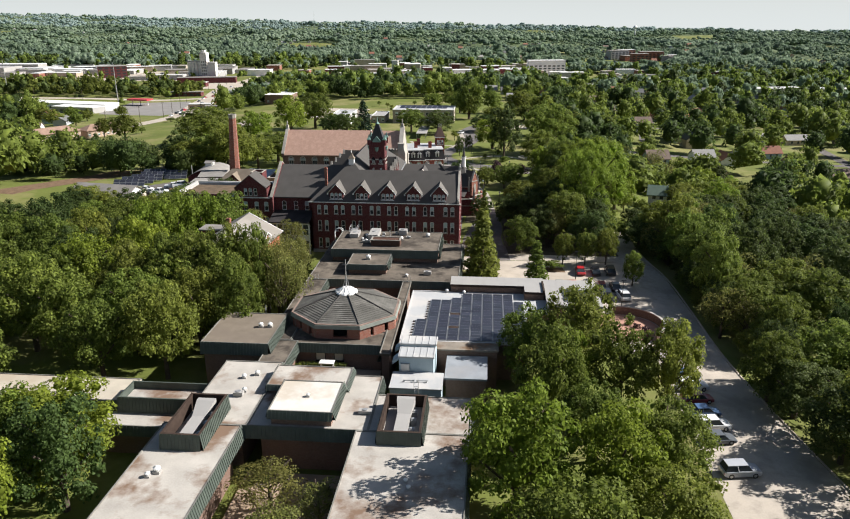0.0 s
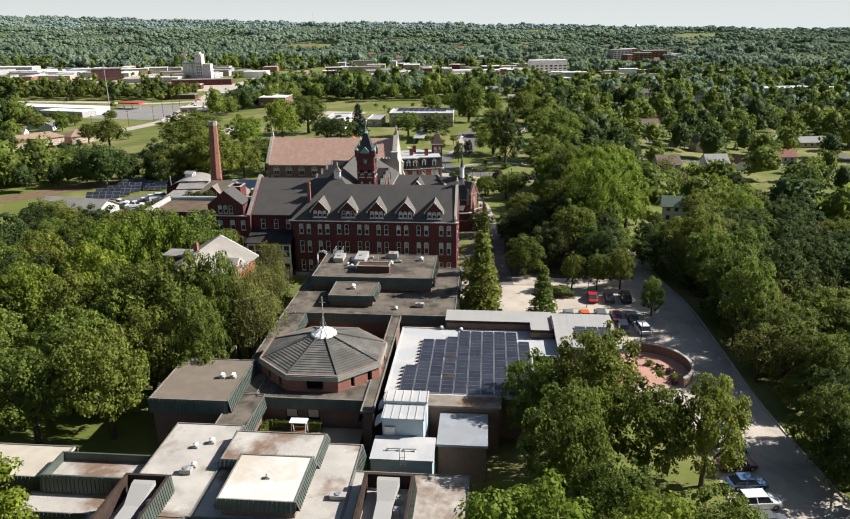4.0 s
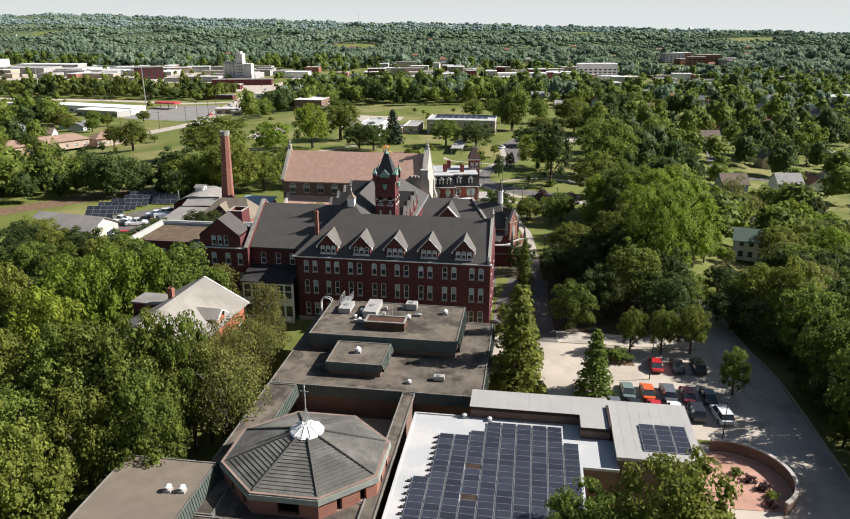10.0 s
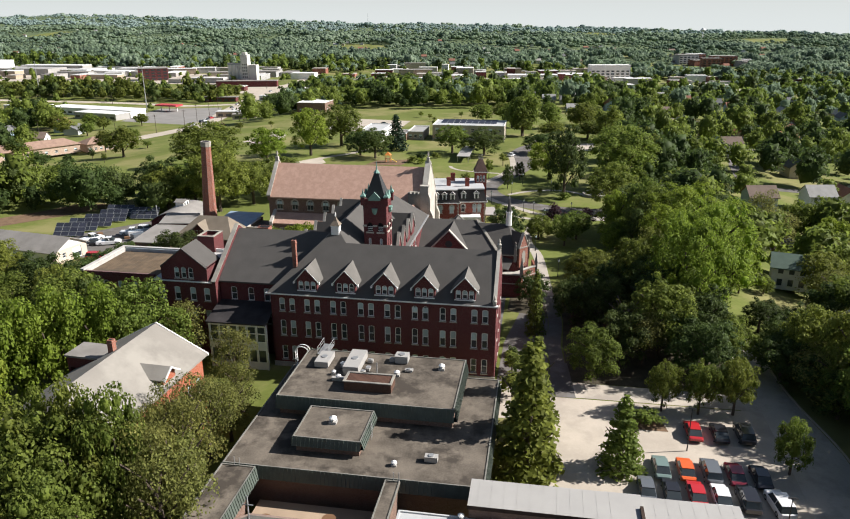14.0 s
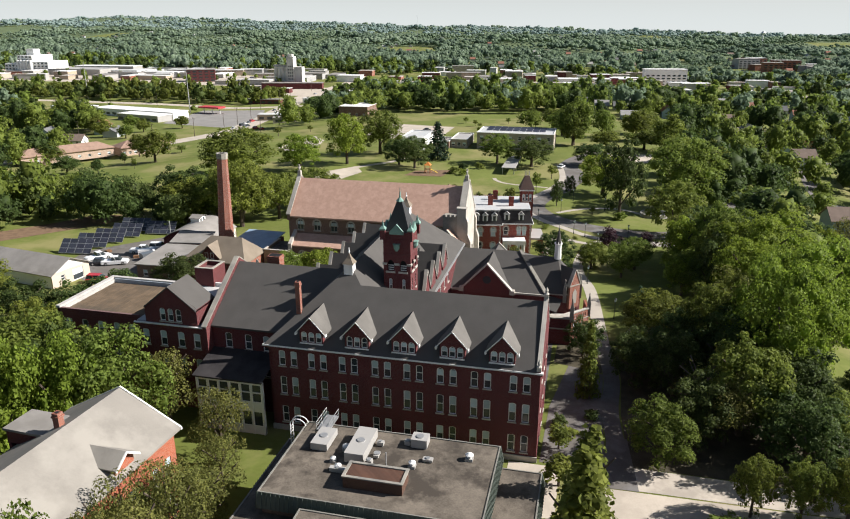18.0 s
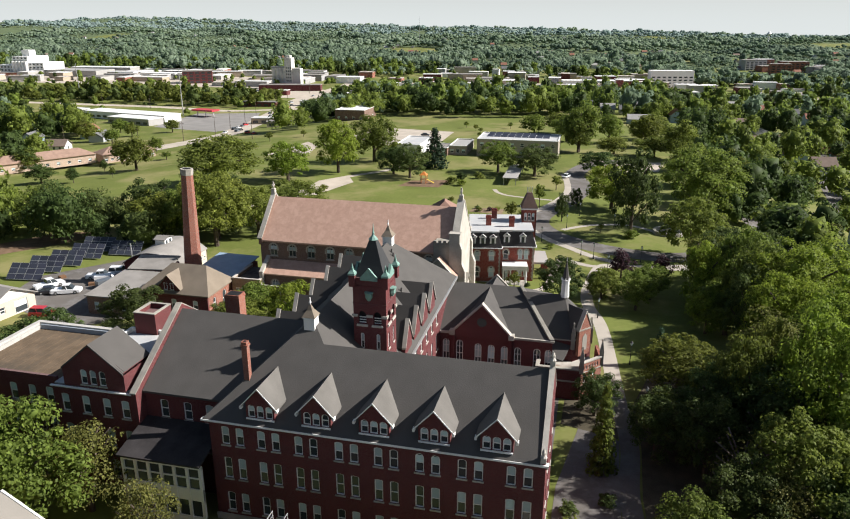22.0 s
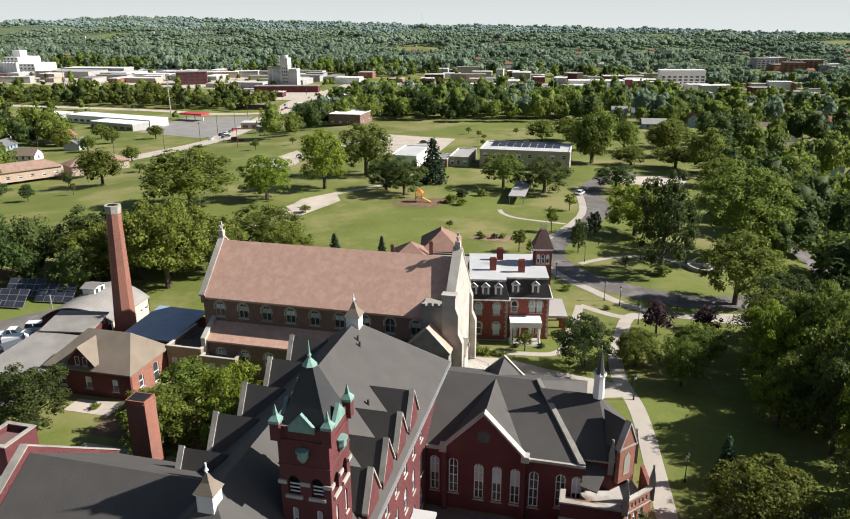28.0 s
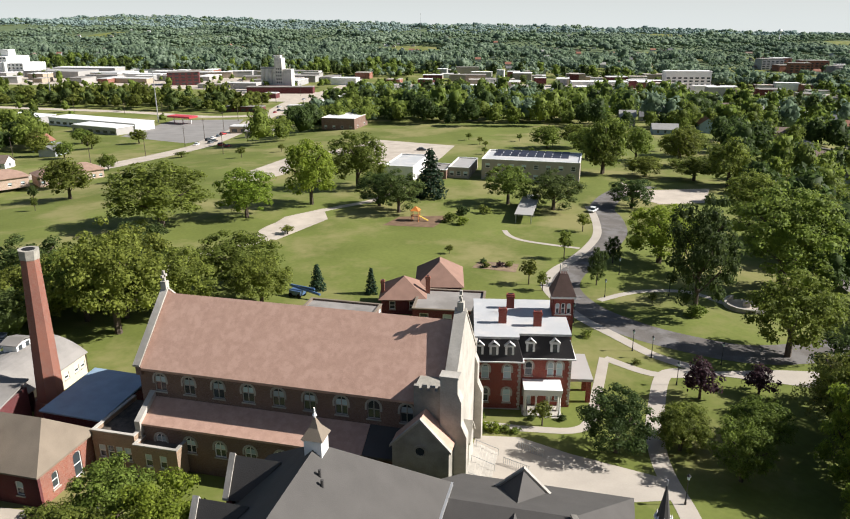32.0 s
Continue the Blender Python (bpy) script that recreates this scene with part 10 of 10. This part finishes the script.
# ---- the town and the far houses ----
SIDING = [mat("white siding", (0.62, 0.62, 0.6), 0.7, amount=0.12), mat("grey siding", (0.4, 0.42, 0.43), 0.7, amount=0.12), mat("tan siding", (0.5, 0.42, 0.32), 0.7, amount=0.12), mat("blue siding", (0.25, 0.33, 0.4), 0.7, amount=0.12), BRICK_L]
HROOF = [mat("grey asphalt shingles", (0.16, 0.16, 0.16), 0.9, amount=0.25), mat("brown asphalt shingles", (0.2, 0.15, 0.12), 0.9, amount=0.25), mat("light shingles", (0.33, 0.32, 0.3), 0.9, amount=0.2), mat("rust asphalt shingles", (0.27, 0.13, 0.09), 0.9, amount=0.2)]
HOUSE_MESH = {}
HRND = random.Random(5)


def house(x, y, rz, style, siding, roofm, near=True, label=""):
    """A small gabled house: walls, roof, windows, a porch."""
    L, D, e, r = ((11, 8, 3.0, 5.8), (9, 8, 5.6, 8.6), (13, 8.5, 3.0, 5.4), (7.4, 7, 4.9, 6.9))[style]
    h = thing("house", (x, y, gz(x, y)), label or "small gabled house with %s and %s" % (siding.name, roofm.name), "house", "town houses", rz=rz)
    key = (style, siding.name, roofm.name)
    if key not in HOUSE_MESH:
        bm = bmesh.new()
        for pts in ([(0, 0, 0), (L, 0, 0), (L, 0, e), (0, 0, e)], [(L, D, 0), (0, D, 0), (0, D, e), (L, D, e)], [(L, 0, 0), (L, D, 0), (L, D, e), (L, D / 2, r), (L, 0, e)], [(0, D, 0), (0, 0, 0), (0, 0, e), (0, D / 2, r), (0, D, e)]):
            face(bm, pts)
        bmesh.ops.remove_doubles(bm, verts=bm.verts[:], dist=1e-3)
        wm = bpy.data.meshes.new("wall")
        bm.to_mesh(wm)
        bm.free()
        wm.materials.append(siding)
        bm = bmesh.new()
        s = (r - e) / (D / 2)
        slab(bm, [(-0.5, -0.5, e - s * 0.5 + 0.1), (L + 0.5, -0.5, e - s * 0.5 + 0.1), (L + 0.5, D / 2, r + 0.1), (-0.5, D / 2, r + 0.1)], 0.2)
        slab(bm, [(L + 0.5, D + 0.5, e - s * 0.5 + 0.1), (-0.5, D + 0.5, e - s * 0.5 + 0.1), (-0.5, D / 2, r + 0.1), (L + 0.5, D / 2, r + 0.1)], 0.2)
        bmesh.ops.remove_doubles(bm, verts=bm.verts[:], dist=1e-3)
        rm = bpy.data.meshes.new("roof")
        bm.to_mesh(rm)
        bm.free()
        rm.materials.append(roofm)
        bm = bmesh.new()
        box(bm, -0.5, 0.5, -0.04, 0.06, 0, 1.4)
        pm = bpy.data.meshes.new("window")
        bm.to_mesh(pm)
        bm.free()
        pm.materials.append(GLASS)
        HOUSE_MESH[key] = (wm, rm, pm)
    wm, rm, pm = HOUSE_MESH[key]
    for nm, me in (("wall", wm), ("roof", rm)):
        new(nm, me).parent = h
    for z in ((0.9, 3.5) if style in (1, 3) and near else (0.9,)) if y < 700 else ():
        for f in (0.22, 0.5, 0.78):
            o = new("window", pm)
            o.parent, o.location = h, (L * f, -0.02, z)
    if y > 700:
        return
    o = new("window", pm)
    o.parent, o.location, o.rotation_euler = h, (L + 0.02, D / 2, 0.9), (0, 0, math.pi / 2)


def suburb(lots, turn, far):
    for x, y in lots:
        house(x, y, turn + HRND.choice((0, 90)), HRND.choice((1, 1, 2, 0)) if far else HRND.randrange(3), HRND.choice(SIDING[:3] if far else SIDING[:4]), HRND.choice(HROOF), not far)


house(53.6, 56, -14, 3, SIDING[0], mat("green shingles", (0.1, 0.14, 0.11), 0.9, amount=0.2), label="white two-storey house with green shingle roof")
house(46.5, 76, 80, 0, BRICK_L, HROOF[3], label="low brick house with rust shingle roof")
house(57, 10, 80, 1, SIDING[0], HROOF[2], label="white house with pale roof among trees")
house(112, 238, 75, 1, SIDING[0], HROOF[0], label="white two-storey house with grey roof among trees")
house(140, 346, 8, 0, BRICK_L, mat("orange shingles", (0.42, 0.2, 0.12), 0.9, amount=0.2), label="low brick house with orange shingle roof")
house(126, 352, 98, 2, SIDING[2], bpy.data.materials["orange shingles"], label="tan bungalow with orange shingle roof")
house(138, 392, 5, 1, SIDING[3], HROOF[0], label="blue two-storey house with grey roof")
house(128, 196, 30, 2, SIDING[1], HROOF[0], label="grey bungalow with grey roof among trees")
house(20, 392, 4, 2, SIDING[3], HROOF[2], label="pale blue bungalow with light shingles on lawn")
for key, turn in (("east", 8), ("north", 5), ("hill", 12), ("ridge", 12), ("west", 12)):
    suburb(LOTS[key], turn, key in ("hill", "ridge"))


# grain works
def grain_works():
    g = thing("grain_elevator", (-352, 690, gz(-340, 690)), "pale concrete grain elevator with silos", "silo")
    CON = mat("weathered white concrete", (0.74, 0.71, 0.64), 0.9, amount=0.2, scale=0.1, stain=(0.42, 0.4, 0.37), stain_scale=0.06)
    for i in range(4):
        for j in range(2):
            bm = bmesh.new()
            cone(bm, (3 + 4.2 * i, 3 + 4.2 * j), 2.2, 2.2, 0, 22, 14)
            part("silo", bm, CON, g)
    bm = bmesh.new()
    box(bm, 17.5, 25.5, 0, 9, 0, 33)
    box(bm, 18.5, 23.5, 2, 7, 33, 35.5)
    part("head_house", bm, CON, g)
    bm = bmesh.new()
    box(bm, 25.6, 35, 1, 9, 0, 22)
    part("annex", bm, CON, g)
    bm = bmesh.new()
    box(bm, 0.5, 17.4, 2, 7, 22, 23.7)
    part("gallery", bm, METAL_W, g)
    bm = bmesh.new()
    box(bm, 0, 38, -5, -0.2, 0, 6)
    part("loading_shed", bm, BRICK, g)
    for k in range(5):
        parts_each("window", [(19 + 2.2 * i, 20.2 + 2.2 * i, -0.06, 0.05, 8 + 3.4 * k, 9.6 + 3.4 * k) for i in range(3)], GLASS, g)
    w = thing("grain_mill", (-800, 790, gz(-760, 790)), "large white flour mill buildings", "factory")
    for x0, x1, h in ((0, 22, 14), (22.1, 46, 25), (46.1, 70, 17), (70.1, 150, 8)):
        bm = bmesh.new()
        box(bm, x0, x1, 0, 40, 0, h)
        part("block", bm, WHITE if h > 10 else METAL_W, w)
        if h > 10:
            for k in range(int(h / 4)):
                for i in range(4):
                    xx = x0 + (x1 - x0) * (i + 0.5) / 4
                    parts_each("window", [(xx - 1.4, xx + 1.4, -0.08, 0.05, 2 + 4 * k, 3.8 + 4 * k)], GLASS, w)
    for i in range(5):
        bm = bmesh.new()
        cone(bm, (26 + 5 * i, -4), 2.4, 2.4, 0, 19, 12)
        part("silo", bm, WHITE, w)
    bm = bmesh.new()
    box(bm, 28, 40, 12, 24, 25, 33)
    part("head_house", bm, WHITE, w)


grain_works()
TOWN_WALLS = [WHITE, METAL_W, TANW, BRICK, BRICK_L, mat("grey blockwork", (0.38, 0.37, 0.36), 0.9, amount=0.2), mat("buff brick", (0.42, 0.34, 0.25), 0.9, amount=0.2)]
TOWN_ROOFS = [mat("bright white roof", (0.72, 0.71, 0.68), 0.7, amount=0.1, scale=0.1), mat("pale sheet roof", (0.58, 0.57, 0.54), 0.6, amount=0.12, scale=0.1), GREY_R, GRAVEL_L]


def store(x, y, w, d, h, rz, wi, ri, label=""):
    """A flat-roofed town building with a row of openings."""
    b = thing("store", (x, y, gz(x, y)), label or "flat-roofed town building with %s" % TOWN_WALLS[wi].name, "building", "town buildings", rz=rz)
    bm = bmesh.new()
    box(bm, 0, w, 0, d, 0, h)
    part("wall", bm, TOWN_WALLS[wi], b)
    bm = bmesh.new()
    box(bm, -0.3, w + 0.3, -0.3, d + 0.3, h, h + 0.5)
    part("roof", bm, TOWN_ROOFS[ri], b)
    n = max(2, int(w / 6))
    for k in range(0 if y > 620 and h < 12 else 1 if h < 6 else 2 if h < 11 else 4):
        for i in range(n):
            xx = w * (i + 0.5) / n
            parts_each("window", [(xx - w / n * 0.3, xx + w / n * 0.3, -0.06, 0.1, 1.0 + 3.4 * k, 2.7 + 3.4 * k)], GLASS, b)


for x, y, w, d, h, rz, wi, ri in ((-480, 722, 34, 22, 14, 28, 3, 2), (-352, 660, 66, 13, 6, 13, 3, 2), (-387, 428, 82, 17, 5, -11, 0, 0), (-345, 400, 40, 14, 4.5, -12, 1, 0), (-430, 432, 36, 15, 5, -8, 1, 0), (-330, 420, 22, 12, 4, -12, 6, 2), (-300, 522, 30, 9, 4, 4, 3, 2), (-252, 534, 18, 8, 4, 8, 0, 1),
                                  (-206, 372, 16, 8, 3.5, 20, 2, 2), (-232, 402, 18, 9, 4, 10, 6, 1), (-196, 440, 26, 12, 4.5, -20, 0, 0), (-720, 830, 90, 24, 9, 4, 1, 0), (-640, 800, 60, 22, 6, 6, 2, 1), (-585, 790, 50, 18, 6, 4, 0, 0), (-560, 740, 40, 16, 5, 2, 6, 1), (-430, 700, 40, 12, 4, 6, 1, 3),
                                  (60, 850, 50, 16, 19, 10, 0, 0), (72, 905, 26, 16, 11, 5, 2, 1), (268, 590, 52, 18, 9, 10, 5, 1), (330, 615, 60, 18, 8, 6, 0, 0), (292, 890, 36, 18, 9, 6, 3, 2), (296, 800, 34, 14, 6, 8, 0, 0), (-132, 690, 26, 12, 9, 6, 5, 0), (-40, 800, 60, 18, 7, 8, 0, 0), (20, 830, 36, 14, 8, 8, 3, 0)):
    store(x, y, w, d, h, rz, wi, ri)
for i, (x, y) in enumerate(scatter(31, 62, (-225, 230, 720, 960), lambda x, y: outside(x, y, [(40, 130, 830, 930)]), 19)):
    store(x, y, HRND.uniform(12, 30), HRND.uniform(10, 18), HRND.choice((4.5, 5.5, 7, 8.5, 10)), HRND.choice((4, 12, 94)), HRND.randrange(7), HRND.randrange(4))
for i, (x, y) in enumerate(scatter(32, 44, (-800, -300, 700, 870), lambda x, y: outside(x, y, [(-380, -290, 640, 730), (-510, -430, 680, 770), (-820, -640, 770, 850)]), 26)):
    store(x, y, HRND.uniform(16, 44), HRND.uniform(12, 22), HRND.choice((4.5, 5.5, 7)), HRND.choice((4, 20, 94)), HRND.choice((0, 0, 1, 1, 2, 5, 6, 4)), HRND.randrange(4))
for i, (x, y) in enumerate(scatter(34, 22, (-330, -165, 560, 760), lambda x, y: abs(x + 272 + 0.1 * (y - 600)) > 20 and outside(x, y, [(-365, -285, 640, 740)]), 20)):
    store(x, y, HRND.uniform(10, 24), HRND.uniform(8, 13), HRND.choice((4, 4.5, 5.5)), HRND.choice((4, 20, 94)), HRND.choice((0, 1, 3, 4, 6)), HRND.randrange(4))
for i, (x, y) in enumerate(scatter(33, 9, (225, 340, 1150, 1230), lambda x, y: True, 26)):
    store(x, y, HRND.uniform(24, 44), HRND.uniform(14, 22), HRND.choice((9, 12, 16)), HRND.choice((4, 20)), HRND.choice((5, 5, 4)), HRND.choice((2, 1)))


def domed_hall():
    d = thing("domed_hall", (84, 905, gz(84, 905) + 11.5), "small pale dome over a town hall roof", "dome")
    bm = bmesh.new()
    cone(bm, (0, 8), 4.2, 4.2, 0, 3, 12)
    part("drum", bm, TANW, d)
    bm = bmesh.new()
    cone(bm, (0, 8), 4.6, 3.2, 3, 5.4, 12)
    cone(bm, (0, 8), 3.2, 0.4, 5.41, 7.4, 12)
    part("dome", bm, METAL_W, d)


def feed_tower():
    f = thing("feed_mill", (-106, 688, gz(-104, 690)), "slim pale concrete feed tower with round bins", "silo")
    bm = bmesh.new()
    box(bm, 0, 7, 0, 7, 0, 24)
    part("tower", bm, bpy.data.materials["weathered white concrete"], f)
    for i in range(4):
        bm = bmesh.new()
        cone(bm, (16 + 13 * i, 6), 5.6, 5.6, 0, 7, 16)
        cone(bm, (16 + 13 * i, 6), 5.8, 0.5, 7.01, 10.5, 16)
        part("bin", bm, METAL_W, f, "round pale metal grain bin")


def water_tower():
    w = thing("water_tower", (464, 2260, gz(464, 2260)), "white water tower above far trees", "tower")
    bm = bmesh.new()
    cone(bm, (0, 0), 2.2, 1.6, 0, 26, 10)
    part("shaft", bm, WHITE, w)
    bm = bmesh.new()
    cone(bm, (0, 0), 2.0, 7.5, 24, 30, 14)
    cone(bm, (0, 0), 7.5, 2.0, 30.01, 36, 14)
    part("tank", bm, WHITE, w)


domed_hall()
feed_tower()
water_tower()


def mast(x, y, h, label):
    m = thing("mast", (x, y, gz(x, y)), label, "mast", "masts")
    bm = bmesh.new()
    cone(bm, (0, 0), 0.45, 0.2, 0, h, 8)
    part("pole", bm, STEEL, m)
    bm = bmesh.new()
    for k in range(3):
        box(bm, -0.7, 0.7, -0.05, 0.05, h - 1 - k * 1.6, h - 0.9 - k * 1.6)
    box(bm, -0.1, 0.1, -0.1, 0.1, h - 4.5, h)
    part("aerial", bm, STEEL, m)


mast(-318, 456, 36, "tall pale steel communications mast")
mast(-322, 700, 26, "slim pale steel mast by road")
mast(-470, 530, 34, "slim pale steel mast in trees")
mast(-482, 1900, 70, "far lattice radio mast on hill")


def red_canopy():
    c = thing("fuel_canopy", (-308, 452, gz(-300, 455)), "red fuel station canopy beside road", "canopy", rz=-10)
    bm = bmesh.new()
    box(bm, 0, 20, 0, 9, 4.4, 5.6)
    part("canopy_roof", bm, mat("red metal", (0.5, 0.05, 0.06), 0.5, amount=0.1), c)
    parts_each("post", [(x, x + 0.5, 4, 4.5, 0, 4.4) for x in (2, 10, 17.5)], WHITE, c)


red_canopy()
for i in range(26):
    t = i / 26
    pts = [(-214, 330), (-222, 365), (-236, 420), (-248, 470), (-262, 530), (-280, 640)]
    k = min(int(t * 5), 4)
    f = t * 5 - k
    car(pts[k][0] + (pts[k + 1][0] - pts[k][0]) * f + HRND.choice((-3, 3, 14, 20)), pts[k][1] + (pts[k + 1][1] - pts[k][1]) * f, HRND.choice((75, 85, 95)), HRND.choice(("white", "silver", "black", "red", "grey")), HRND.choice(("sedan", "suv")))


def utility_pole(x, y, h, rz):
    p = thing("utility_pole", (x, y, gz(x, y)), "wooden utility pole with crossarm beside road", "pole", "utility poles", rz=rz)
    bm = bmesh.new()
    cone(bm, (0, 0), 0.17, 0.11, 0, h, 7)
    part("pole", bm, BARK, p)
    bm = bmesh.new()
    box(bm, -1.2, 1.2, -0.07, 0.07, h - 0.9, h - 0.75)
    part("crossarm", bm, BARK, p)


for x, y, h in ((-228, 268, 11), (-222, 300, 11), (-222, 335, 11), (-232, 372, 12), (-246, 420, 12), (-262, 470, 12), (-272, 530, 12), (-288, 590, 12), (-290, 650, 12), (-180, 300, 10), (-190, 390, 11), (-150, 415, 11), (-100, 425, 11), (-60, 425, 11), (-330, 480, 11), (-370, 490, 11), (-420, 495, 11), (-300, 300, 10)):
    utility_pole(x, y, h, 10)
